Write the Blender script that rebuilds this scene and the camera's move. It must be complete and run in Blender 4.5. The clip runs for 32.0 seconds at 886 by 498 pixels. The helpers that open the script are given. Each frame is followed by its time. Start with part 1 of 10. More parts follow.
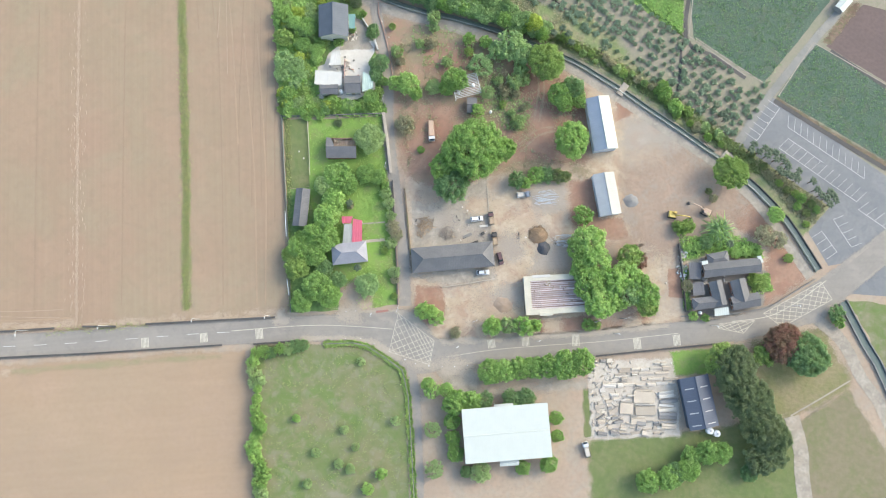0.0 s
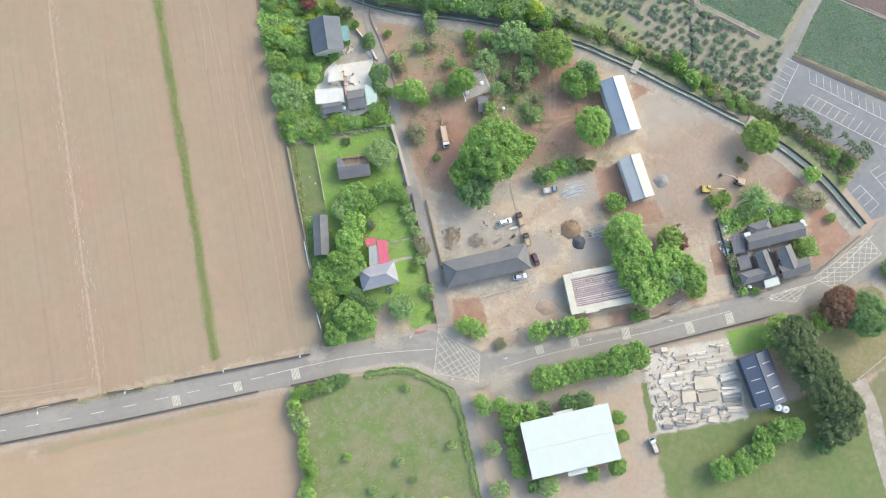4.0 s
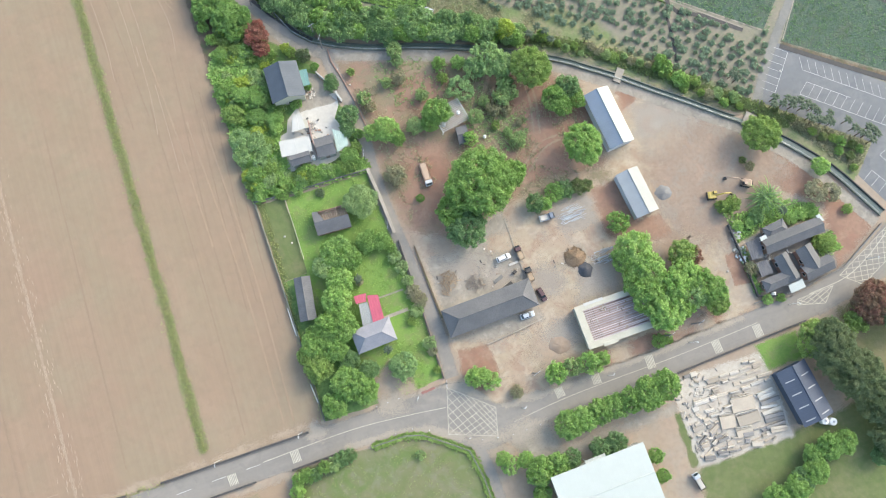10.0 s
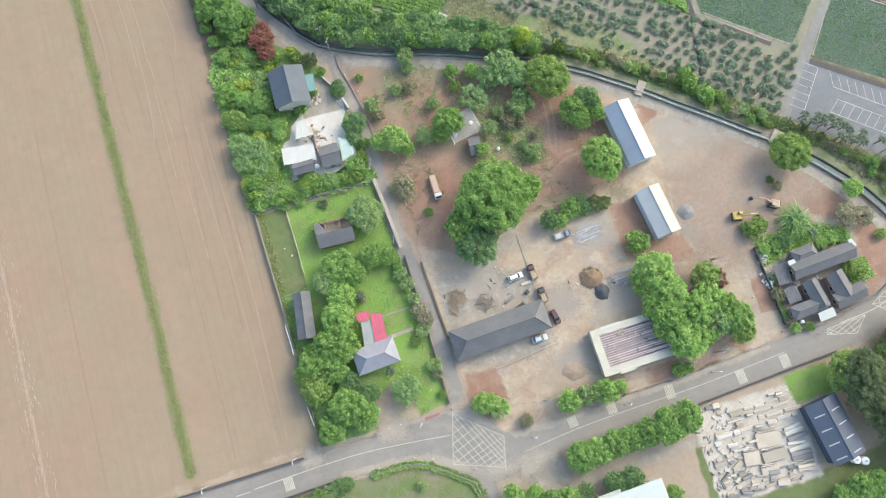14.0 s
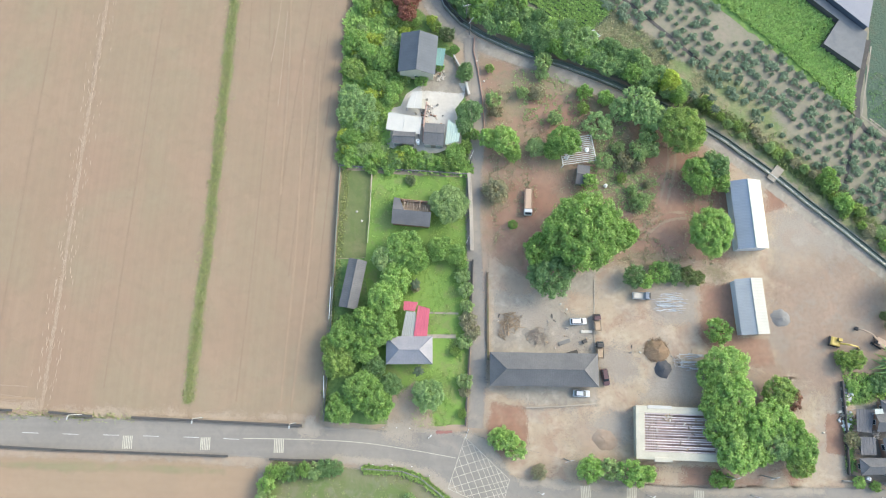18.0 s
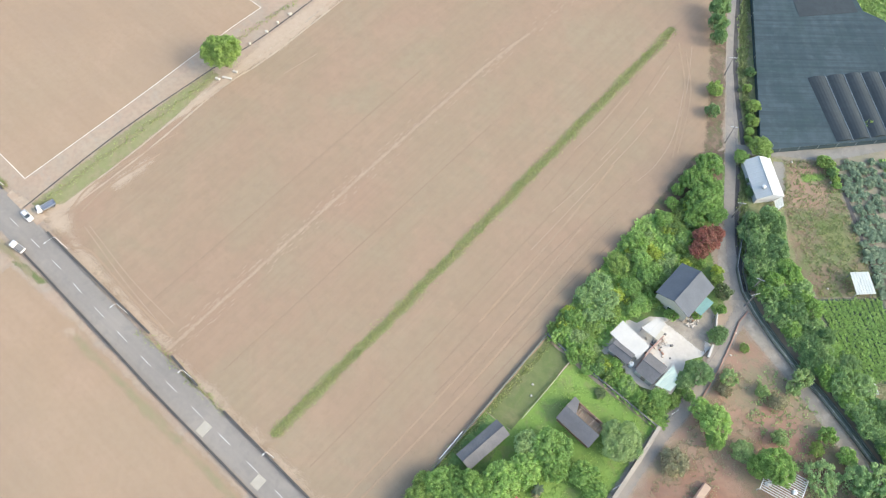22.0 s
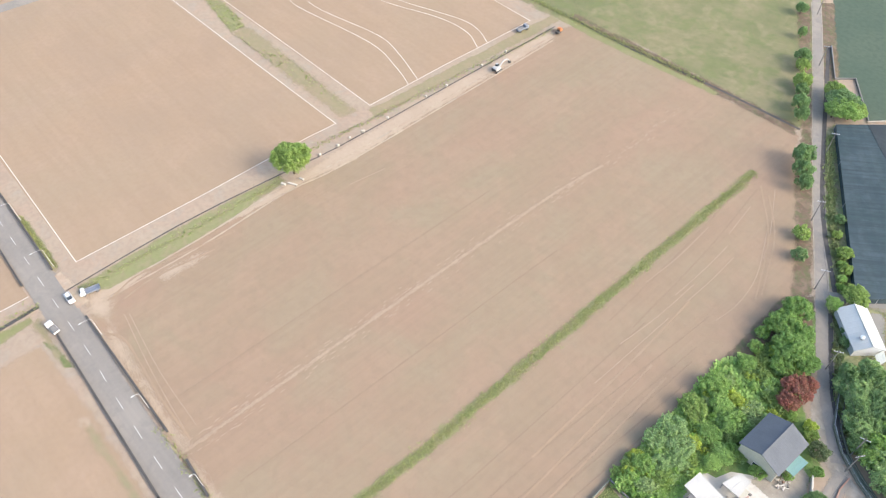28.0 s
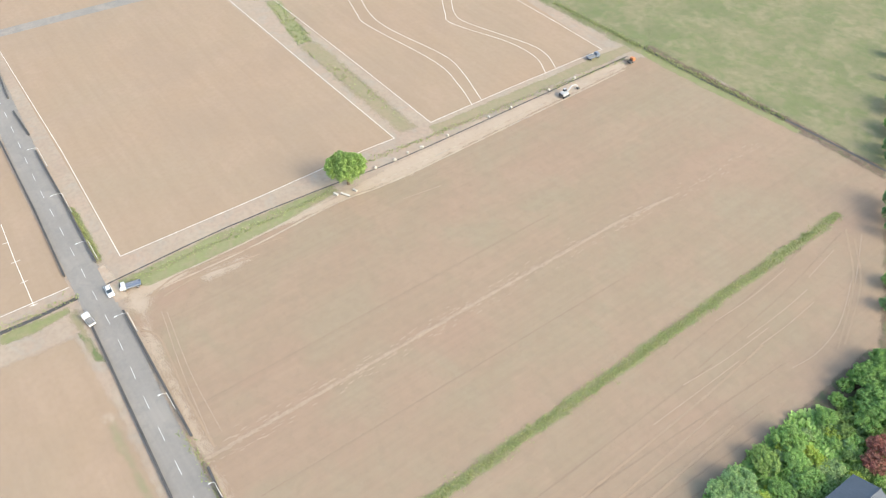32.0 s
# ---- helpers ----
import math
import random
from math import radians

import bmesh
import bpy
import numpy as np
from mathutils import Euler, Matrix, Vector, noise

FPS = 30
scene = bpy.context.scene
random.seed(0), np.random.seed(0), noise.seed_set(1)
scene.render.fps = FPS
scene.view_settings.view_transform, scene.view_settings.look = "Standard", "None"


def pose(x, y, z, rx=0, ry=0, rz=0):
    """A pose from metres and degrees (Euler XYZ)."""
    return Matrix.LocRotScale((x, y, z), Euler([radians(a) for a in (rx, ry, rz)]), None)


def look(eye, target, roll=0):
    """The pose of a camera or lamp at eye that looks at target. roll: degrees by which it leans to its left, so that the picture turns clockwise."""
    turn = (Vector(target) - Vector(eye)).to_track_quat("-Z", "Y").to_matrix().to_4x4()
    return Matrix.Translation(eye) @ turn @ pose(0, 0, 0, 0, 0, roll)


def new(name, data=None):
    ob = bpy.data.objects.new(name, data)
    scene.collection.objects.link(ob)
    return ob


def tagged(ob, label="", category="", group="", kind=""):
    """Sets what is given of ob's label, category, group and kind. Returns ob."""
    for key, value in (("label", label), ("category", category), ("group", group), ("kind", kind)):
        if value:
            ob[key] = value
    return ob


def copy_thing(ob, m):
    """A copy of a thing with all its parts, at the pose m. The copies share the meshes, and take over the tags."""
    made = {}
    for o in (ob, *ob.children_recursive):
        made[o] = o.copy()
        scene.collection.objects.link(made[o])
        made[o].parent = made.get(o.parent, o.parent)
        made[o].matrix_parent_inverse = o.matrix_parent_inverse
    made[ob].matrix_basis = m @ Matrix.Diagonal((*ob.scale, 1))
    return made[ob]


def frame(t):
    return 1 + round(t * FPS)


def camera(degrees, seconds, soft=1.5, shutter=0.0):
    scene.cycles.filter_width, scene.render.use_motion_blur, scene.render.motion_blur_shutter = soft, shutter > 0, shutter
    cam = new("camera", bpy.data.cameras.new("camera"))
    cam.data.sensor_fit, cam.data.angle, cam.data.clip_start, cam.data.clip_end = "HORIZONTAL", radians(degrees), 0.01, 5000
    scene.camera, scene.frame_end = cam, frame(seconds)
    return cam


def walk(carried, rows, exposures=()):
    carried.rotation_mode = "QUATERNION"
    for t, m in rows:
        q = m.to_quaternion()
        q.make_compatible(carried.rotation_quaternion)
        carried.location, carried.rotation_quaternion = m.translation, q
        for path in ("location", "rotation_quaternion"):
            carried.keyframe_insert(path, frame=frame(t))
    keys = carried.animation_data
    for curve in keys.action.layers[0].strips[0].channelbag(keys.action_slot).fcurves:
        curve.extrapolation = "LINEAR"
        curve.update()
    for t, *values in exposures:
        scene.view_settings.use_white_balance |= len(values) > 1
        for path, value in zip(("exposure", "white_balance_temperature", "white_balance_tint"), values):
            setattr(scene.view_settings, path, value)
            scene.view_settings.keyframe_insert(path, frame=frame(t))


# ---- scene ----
# ---------------------------------------------------------------- camera
cam = camera(62.80, 32.0, soft=1.1)
ROWS = [
    (0.0, -18.99, -75.25, 244.48, 6.744, -1.132, -0.247),
    (0.5, -20.94, -74.44, 242.91, 6.629, -1.155, -0.462),
    (1.0, -22.91, -73.66, 241.35, 6.594, -1.200, -1.155),
    (1.5, -24.91, -72.96, 239.84, 6.615, -1.233, -1.961),
    (2.0, -26.96, -72.32, 238.32, 6.646, -1.220, -2.748),
    (2.5, -29.02, -71.71, 236.81, 6.721, -1.252, -3.789),
    (3.0, -30.96, -71.04, 235.36, 6.833, -1.335, -5.121),
    (3.5, -32.54, -70.23, 233.92, 6.921, -1.401, -6.513),
    (5.5, -36.81, -66.38, 227.54, 7.268, -1.927, -13.104),
    (6.0, -37.30, -65.37, 225.90, 7.692, -1.995, -13.473),
    (6.5, -37.40, -64.43, 224.33, 7.923, -2.037, -13.973),
    (7.0, -37.29, -63.61, 222.79, 8.136, -2.075, -14.944),
    (7.5, -37.06, -62.96, 221.26, 8.380, -2.112, -15.854),
    (8.0, -36.87, -62.51, 219.56, 8.653, -2.105, -15.905),
    (8.5, -36.82, -62.25, 217.95, 8.964, -2.113, -15.926),
    (9.0, -36.83, -62.05, 216.27, 9.240, -2.132, -15.911),
    (9.5, -36.83, -61.80, 214.62, 9.475, -2.139, -15.911),
    (10.0, -36.82, -61.47, 213.08, 9.690, -2.176, -15.869),
    (10.5, -36.80, -61.07, 211.52, 9.902, -2.160, -15.845),
    (11.0, -36.79, -60.67, 210.02, 10.121, -2.156, -15.848),
    (11.5, -36.78, -60.33, 208.55, 10.305, -2.135, -15.890),
    (12.0, -36.82, -60.06, 207.04, 10.449, -2.157, -15.854),
    (12.5, -36.90, -59.88, 205.54, 10.603, -2.144, -15.334),
    (13.0, -36.98, -59.81, 204.09, 10.765, -2.110, -14.827),
    (13.5, -37.09, -59.85, 202.65, 10.966, -2.111, -14.781),
    (14.0, -37.21, -59.95, 201.12, 11.153, -2.089, -14.474),
    (14.5, -37.39, -60.05, 199.46, 11.324, -2.027, -13.578),
    (16.5, -38.58, -60.67, 192.98, 11.860, -1.726, -5.277),
    (17.0, -38.80, -60.68, 191.47, 11.943, -1.589, -2.418),
    (17.5, -38.94, -60.49, 190.00, 11.915, -1.355, 1.205),
    (18.0, -39.13, -60.12, 188.64, 11.844, -1.101, 5.600),
    (18.5, -39.49, -59.66, 187.52, 11.751, -0.873, 10.708),
    (19.0, -40.07, -59.23, 186.44, 11.785, -0.677, 16.057),
    (19.5, -40.87, -58.97, 185.20, 12.422, -0.406, 22.032),
    (20.0, -41.70, -59.04, 183.78, 14.677, -0.136, 28.191),
    (20.5, -42.35, -59.58, 182.48, 17.407, 0.111, 33.650),
    (21.0, -42.78, -60.50, 181.28, 20.283, 0.305, 38.422),
    (21.5, -43.06, -61.41, 179.91, 23.122, 0.481, 42.408),
    (22.0, -43.19, -62.11, 178.25, 26.051, 0.547, 44.936),
    (22.5, -43.17, -62.57, 176.55, 28.907, 0.597, 45.701),
    (23.0, -42.96, -62.91, 174.84, 31.803, 0.606, 45.675),
    (23.5, -42.65, -63.26, 173.10, 34.748, 0.637, 45.223),
    (24.0, -42.37, -63.71, 171.22, 37.714, 0.632, 44.764),
    (24.5, -42.12, -64.27, 169.30, 38.448, 0.583, 44.354),
    (25.0, -42.02, -64.87, 167.54, 38.577, 0.513, 43.895),
    (25.5, -42.00, -65.44, 165.99, 38.650, 0.559, 44.977),
    (26.0, -41.97, -65.82, 164.49, 38.947, 0.757, 47.882),
    (26.5, -41.77, -66.03, 163.00, 39.423, 0.844, 49.170),
    (28.5, -40.62, -66.20, 156.94, 39.597, 1.251, 52.404),
    (29.0, -40.39, -66.18, 155.34, 39.677, 1.323, 53.260),
    (29.5, -40.30, -66.21, 153.78, 39.738, 1.388, 54.056),
    (30.0, -40.36, -66.26, 152.21, 39.844, 1.441, 54.716),
    (30.5, -40.56, -66.25, 150.50, 39.961, 1.469, 55.192),
    (31.0, -41.01, -66.21, 148.70, 40.066, 1.467, 55.580),
    (31.5, -41.66, -66.11, 146.90, 43.324, 1.357, 56.248),
    (32.0, -42.32, -66.01, 145.16, 43.475, 1.405, 57.369),
]
walk(cam, [(t, pose(x, y, z, rx, ry, rz)) for t, x, y, z, rx, ry, rz in ROWS],
     exposures=[(0.0, 0.24, 6560, 4), (12.0, 0.20, 6560, 4), (19.0, 0.19, 6560, 3), (23.0, 0.28, 6680, 8), (25.5, 0.31, 6780, 12), (28.0, 0.32, 6750, 10), (32.0, 0.31, 6640, 4)])

# ---------------------------------------------------------------- light
SUN_AZ, SUN_EL = 65.0, 34.0          # degrees clockwise from +y, and above the horizon
world = bpy.data.worlds.new("sky")
scene.world = world
world.use_nodes = True
wn = world.node_tree.nodes
sky = wn.new("ShaderNodeTexSky")
sky.sky_type, sky.sun_disc = "NISHITA", False
sky.sun_elevation, sky.sun_rotation = radians(SUN_EL), radians(SUN_AZ)
sky.air_density, sky.dust_density, sky.ozone_density = 1.0, 3.0, 1.0
wn["Background"].inputs[1].default_value = 0.445
world.node_tree.links.new(sky.outputs[0], wn["Background"].inputs[0])
sun = new("sun", bpy.data.lights.new("sun", "SUN"))
sun.data.energy, sun.data.angle, sun.data.color = 0.85, radians(13.0), (1.0, 0.95, 0.88)
az, el = radians(SUN_AZ), radians(SUN_EL)
sun.matrix_world = look((300 * math.sin(az) * math.cos(el), 300 * math.cos(az) * math.cos(el), 300 * math.sin(el)), (0, 0, 0))


# ---------------------------------------------------------------- materials
def mat(name, c1, c2, c3=None, s1=0.05, s2=1.2, rough=0.9, bump=0.3, metal=0.0, spec=0.2, amount=0.5,
        streak=None, turn=0.0, rnd=0.0, island=0.0, translucent=0.0, sharp=0.15, depth=0.1, stretch=None, lines=0.30, blots=()):
    """Two noises: a broad one mixes c1 and c2, a fine one brings in c3; streak: (scale across, scale along)."""
    m = bpy.data.materials.new(name)
    m.use_nodes = True
    nt = m.node_tree
    n, ln = nt.nodes, nt.links
    bsdf = n["Principled BSDF"]
    geo = n.new("ShaderNodeNewGeometry")

    def noise_of(scale, detail=4.0, vec=None):
        t = n.new("ShaderNodeTexNoise")
        t.inputs["Scale"].default_value, t.inputs["Detail"].default_value = scale, detail
        ln.new(vec or geo.outputs["Position"], t.inputs["Vector"])
        return t.outputs["Fac"]

    def ramp(fac, lo, hi):
        r = n.new("ShaderNodeMapRange")
        r.inputs["From Min"].default_value, r.inputs["From Max"].default_value = lo, hi
        ln.new(fac, r.inputs["Value"])
        return r.outputs["Result"]

    def mix(fac, a, b, kind="MIX"):
        x = n.new("ShaderNodeMix")
        x.data_type, x.blend_type = "RGBA", kind
        for sock, val in ((x.inputs["Factor"], fac), (x.inputs["A"], a), (x.inputs["B"], b)):
            if isinstance(val, (int, float)):
                sock.default_value = val
            elif isinstance(val, tuple):
                sock.default_value = (*val, 1.0)
            else:
                ln.new(val, sock)
        return x.outputs["Result"]

    broad = None
    if stretch:
        bm_ = n.new("ShaderNodeMapping")
        bm_.vector_type = "TEXTURE"
        bm_.inputs["Rotation"].default_value = (0, 0, radians(-turn))
        bm_.inputs["Scale"].default_value = (1 / stretch[0], 1 / stretch[1], 1)
        ln.new(geo.outputs["Position"], bm_.inputs["Vector"])
        broad = bm_.outputs["Vector"]
    col = mix(ramp(noise_of(s1, 4.0, broad), 0.5 - sharp, 0.5 + sharp), c1, c2)
    for k, (tint, size, edge, amt) in enumerate(blots):
        # blotches of another soil or growth: (colour, metres across, softness, amount)
        sh = n.new("ShaderNodeMapping")
        sh.inputs["Location"].default_value = (17.3 * k + 5, -31.7 * k, 3.1 * k)
        ln.new(geo.outputs["Position"], sh.inputs["Vector"])
        f = n.new("ShaderNodeMath")
        f.operation = "MULTIPLY"
        f.inputs[1].default_value = amt
        bl = n.new("ShaderNodeTexNoise")
        bl.inputs["Scale"].default_value, bl.inputs["Detail"].default_value, bl.inputs["Roughness"].default_value = 1.0 / size, 6.0, 0.62
        bl.inputs["Distortion"].default_value = 0.6
        ln.new(sh.outputs["Vector"], bl.inputs["Vector"])
        ln.new(ramp(bl.outputs["Fac"], 0.56 - edge, 0.56 + edge), f.inputs[0])
        col = mix(f.outputs[0], col, tint)
    fine = noise_of(s2, 6.0)
    if c3 is not None:
        f = n.new("ShaderNodeMath")
        f.operation = "MULTIPLY"
        f.inputs[1].default_value = amount
        ln.new(ramp(fine, 0.42, 0.68), f.inputs[0])
        col = mix(f.outputs[0], col, c3)
    height = fine
    if streak:
        mp = n.new("ShaderNodeMapping")
        mp.vector_type = "TEXTURE"
        mp.inputs["Rotation"].default_value = (0, 0, radians(-turn))
        mp.inputs["Scale"].default_value = (1 / streak[0], 1 / streak[1], 1)
        ln.new(geo.outputs["Position"], mp.inputs["Vector"])
        st = noise_of(1.0, 3.0, mp.outputs["Vector"])
        dark = tuple(v * 0.78 for v in c1)
        f = n.new("ShaderNodeMath")
        f.operation = "MULTIPLY"
        f.inputs[1].default_value = lines
        ln.new(ramp(st, 0.4, 0.75), f.inputs[0])
        col = mix(f.outputs[0], col, dark)
        height = st
    if rnd or island:
        v = n.new("ShaderNodeObjectInfo").outputs["Random"] if rnd else geo.outputs["Random Per Island"]
        k = rnd or island
        hsv = n.new("ShaderNodeHueSaturation")
        ln.new(col, hsv.inputs["Color"])
        r = n.new("ShaderNodeMapRange")
        r.inputs["To Min"].default_value, r.inputs["To Max"].default_value = 1 - k, 1 + k
        ln.new(v, r.inputs["Value"])
        ln.new(r.outputs["Result"], hsv.inputs["Value"])
        col = hsv.outputs["Color"]
    ln.new(col, bsdf.inputs["Base Color"])
    bsdf.inputs["Roughness"].default_value, bsdf.inputs["Metallic"].default_value = rough, metal
    bsdf.inputs["Specular IOR Level"].default_value = spec
    if bump:
        b = n.new("ShaderNodeBump")
        b.inputs["Strength"].default_value, b.inputs["Distance"].default_value = bump, depth
        ln.new(height, b.inputs["Height"])
        ln.new(b.outputs["Normal"], bsdf.inputs["Normal"])
    if translucent:
        tr = n.new("ShaderNodeBsdfTranslucent")
        ln.new(col, tr.inputs["Color"])
        ad = n.new("ShaderNodeMixShader")
        ad.inputs[0].default_value = translucent
        ln.new(bsdf.outputs[0], ad.inputs[1])
        ln.new(tr.outputs[0], ad.inputs[2])
        ln.new(ad.outputs[0], n["Material Output"].inputs["Surface"])
    return m


SOFT = {}


def softened(m):
    """The same material, thinning out raggedly towards the rim of a patch (its 'fade' attribute)."""
    if m.name in SOFT:
        return SOFT[m.name]
    s = m.copy()
    s.name = m.name + "_edge"
    n, ln = s.node_tree.nodes, s.node_tree.links
    at = n.new("ShaderNodeAttribute")
    at.attribute_name = "fade"
    geo = n.new("ShaderNodeNewGeometry")
    tx = n.new("ShaderNodeTexNoise")
    tx.inputs["Scale"].default_value, tx.inputs["Detail"].default_value, tx.inputs["Roughness"].default_value = 0.45, 8.0, 0.7
    ln.new(geo.outputs["Position"], tx.inputs["Vector"])
    ad = n.new("ShaderNodeMath")
    ad.operation = "ADD"
    ln.new(at.outputs["Fac"], ad.inputs[0])
    ln.new(tx.outputs["Fac"], ad.inputs[1])
    r = n.new("ShaderNodeMapRange")
    r.inputs["From Min"].default_value, r.inputs["From Max"].default_value = 0.62, 1.38
    r.inputs["To Min"].default_value, r.inputs["To Max"].default_value = 0.29, 0.71
    ln.new(ad.outputs[0], r.inputs["Value"])
    # grains of 0.2 m: the patch breaks up into crumbs towards its rim
    fine = n.new("ShaderNodeTexNoise")
    fine.inputs["Scale"].default_value, fine.inputs["Detail"].default_value = 6.0, 2.0
    ln.new(geo.outputs["Position"], fine.inputs["Vector"])
    df = n.new("ShaderNodeMath")
    df.operation = "SUBTRACT"
    ln.new(r.outputs["Result"], df.inputs[0])
    ln.new(fine.outputs["Fac"], df.inputs[1])
    r = n.new("ShaderNodeMapRange")
    r.inputs["From Min"].default_value, r.inputs["From Max"].default_value = -0.015, 0.015
    ln.new(df.outputs[0], r.inputs["Value"])
    out = n["Material Output"]
    shader = out.inputs["Surface"].links[0].from_socket
    tr = n.new("ShaderNodeBsdfTransparent")
    mx = n.new("ShaderNodeMixShader")
    ln.new(r.outputs["Result"], mx.inputs[0])
    ln.new(tr.outputs[0], mx.inputs[1])
    ln.new(shader, mx.inputs[2])
    ln.new(mx.outputs[0], out.inputs["Surface"])
    SOFT[m.name] = s
    return s


def plain(name, c, rough=0.6, metal=0.0, spec=0.4, vary=0.12, scale=0.8, rnd=0.0):
    d = tuple(v * (1 - vary) for v in c)
    e = tuple(v * (1 - 2 * vary) for v in c)
    return mat(name, c, d, e, s1=scale * 0.4, s2=scale * 4, rough=rough, metal=metal, spec=spec, bump=0.08, amount=0.4, rnd=rnd, depth=0.02)


M = {}
FIELD_TURN = -2.9
M["soil_field"] = mat("tilled_soil", (0.272, 0.189, 0.131), (0.248, 0.196, 0.129), (0.226, 0.165, 0.114), s1=0.04, s2=0.35, sharp=0.16, lines=0.27,
                      streak=(0.75, 0.006), turn=FIELD_TURN, bump=0.4, amount=0.3, stretch=(1.0, 0.3), blots=(((0.258, 0.212, 0.142), 26.0, 0.10, 0.75), ((0.296, 0.209, 0.144), 14.0, 0.08, 0.5), ((0.222, 0.165, 0.112), 3.0, 0.04, 0.25)))
M["soil_field_w"] = mat("dry_tilled_soil", (0.300, 0.215, 0.143), (0.284, 0.216, 0.147), (0.255, 0.185, 0.122), s1=0.02, s2=0.6,
                        streak=(0.03, 0.35), turn=-4.0, bump=0.25, amount=0.3, blots=(((0.325, 0.235, 0.165), 16.0, 0.10, 0.5), ((0.262, 0.196, 0.138), 24.0, 0.10, 0.5)))
M["sand"] = mat("sandy_ground", (0.378, 0.314, 0.224), (0.342, 0.272, 0.194), (0.294, 0.222, 0.160), s1=0.08, s2=0.9, bump=0.4, amount=0.45, blots=(((0.360, 0.268, 0.198), 14.0, 0.08, 0.75), ((0.300, 0.262, 0.214), 9.0, 0.06, 0.7), ((0.285, 0.190, 0.136), 6.0, 0.05, 0.6), ((0.440, 0.372, 0.278), 4.0, 0.05, 0.5)))
M["track_soil"] = mat("trodden_pale_soil", (0.372, 0.296, 0.218), (0.345, 0.270, 0.196), (0.310, 0.238, 0.172), s1=0.1, s2=0.8, bump=0.3, amount=0.4)
M["earth"] = mat("bare_earth", (0.330, 0.268, 0.200), (0.300, 0.232, 0.172), (0.258, 0.200, 0.145), s1=0.07, s2=0.7, bump=0.5, amount=0.5, blots=(((0.345, 0.250, 0.184), 9.0, 0.08, 0.6), ((0.280, 0.252, 0.205), 6.0, 0.06, 0.5)))
M["red_soil"] = mat("red_soil", (0.258, 0.146, 0.102), (0.282, 0.178, 0.126), (0.220, 0.142, 0.098), s1=0.09, s2=0.8, bump=0.5, amount=0.6, blots=(((0.305, 0.212, 0.152), 6.0, 0.08, 0.6), ((0.205, 0.128, 0.092), 3.5, 0.05, 0.4)))
M["weedy_soil"] = mat("weedy_red_soil", (0.274, 0.172, 0.124), (0.270, 0.182, 0.130), (0.220, 0.186, 0.112), s1=0.10, s2=0.45, bump=0.6, amount=0.6, blots=(((0.312, 0.222, 0.160), 9.0, 0.08, 0.7), ((0.222, 0.186, 0.122), 6.0, 0.07, 0.45), ((0.290, 0.175, 0.122), 4.0, 0.06, 0.5)))
M["gravel"] = mat("grey_gravel", (0.302, 0.264, 0.215), (0.275, 0.240, 0.197), (0.225, 0.190, 0.155), s1=0.09, s2=2.2, bump=0.6, amount=0.4, blots=(((0.342, 0.300, 0.246), 6.0, 0.06, 0.6), ((0.300, 0.220, 0.165), 8.0, 0.06, 0.4)))
M["concrete"] = mat("weathered_concrete", (0.300, 0.270, 0.220), (0.270, 0.242, 0.196), (0.222, 0.186, 0.148), s1=0.12, s2=1.0, bump=0.2, amount=0.4, rough=0.85, blots=(((0.332, 0.282, 0.222), 7.0, 0.07, 0.7), ((0.200, 0.180, 0.152), 4.0, 0.06, 0.55), ((0.400, 0.360, 0.296), 3.0, 0.05, 0.45)))
M["asphalt"] = mat("worn_asphalt", (0.238, 0.218, 0.190), (0.210, 0.192, 0.168), (0.276, 0.250, 0.212), s1=0.08, s2=1.6, bump=0.2, amount=0.3, rough=0.85, blots=(((0.300, 0.262, 0.214), 7.0, 0.07, 0.6), ((0.185, 0.172, 0.152), 3.0, 0.05, 0.4)))
M["asphalt_new"] = mat("grey_asphalt", (0.212, 0.194, 0.170), (0.236, 0.216, 0.188), (0.264, 0.241, 0.206), s1=0.05, s2=1.1, bump=0.2, amount=0.3, rough=0.85, streak=(0.03, 0.6), turn=-5, blots=(((0.270, 0.245, 0.210), 9.0, 0.08, 0.5), ((0.185, 0.172, 0.155), 3.0, 0.04, 0.35)))
M["shoulder"] = mat("dusty_shoulder", (0.332, 0.288, 0.230), (0.297, 0.262, 0.214), (0.253, 0.218, 0.172), s1=0.15, s2=1.4, bump=0.3, amount=0.5)
M["lot"] = mat("parking_asphalt", (0.155, 0.160, 0.163), (0.180, 0.182, 0.180), (0.135, 0.137, 0.136), s1=0.05, s2=0.8, bump=0.15, amount=0.35, rough=0.85, blots=(((0.215, 0.212, 0.205), 9.0, 0.08, 0.6), ((0.130, 0.138, 0.146), 5.0, 0.06, 0.6)))
M["lawn"] = mat("bright_lawn", (0.158, 0.262, 0.058), (0.188, 0.285, 0.070), (0.122, 0.208, 0.048), s1=0.12, s2=1.6, bump=0.5, amount=0.5, blots=(((0.190, 0.245, 0.075), 9.0, 0.08, 0.6), ((0.100, 0.175, 0.045), 6.0, 0.07, 0.6), ((0.205, 0.195, 0.095), 4.0, 0.04, 0.5)))
M["meadow"] = mat("rough_meadow", (0.120, 0.152, 0.058), (0.150, 0.160, 0.070), (0.092, 0.124, 0.048), s1=0.05, s2=0.5, bump=0.6, amount=0.5, depth=0.2, blots=(((0.170, 0.165, 0.085), 8.0, 0.07, 0.6), ((0.098, 0.140, 0.045), 5.0, 0.06, 0.6)))
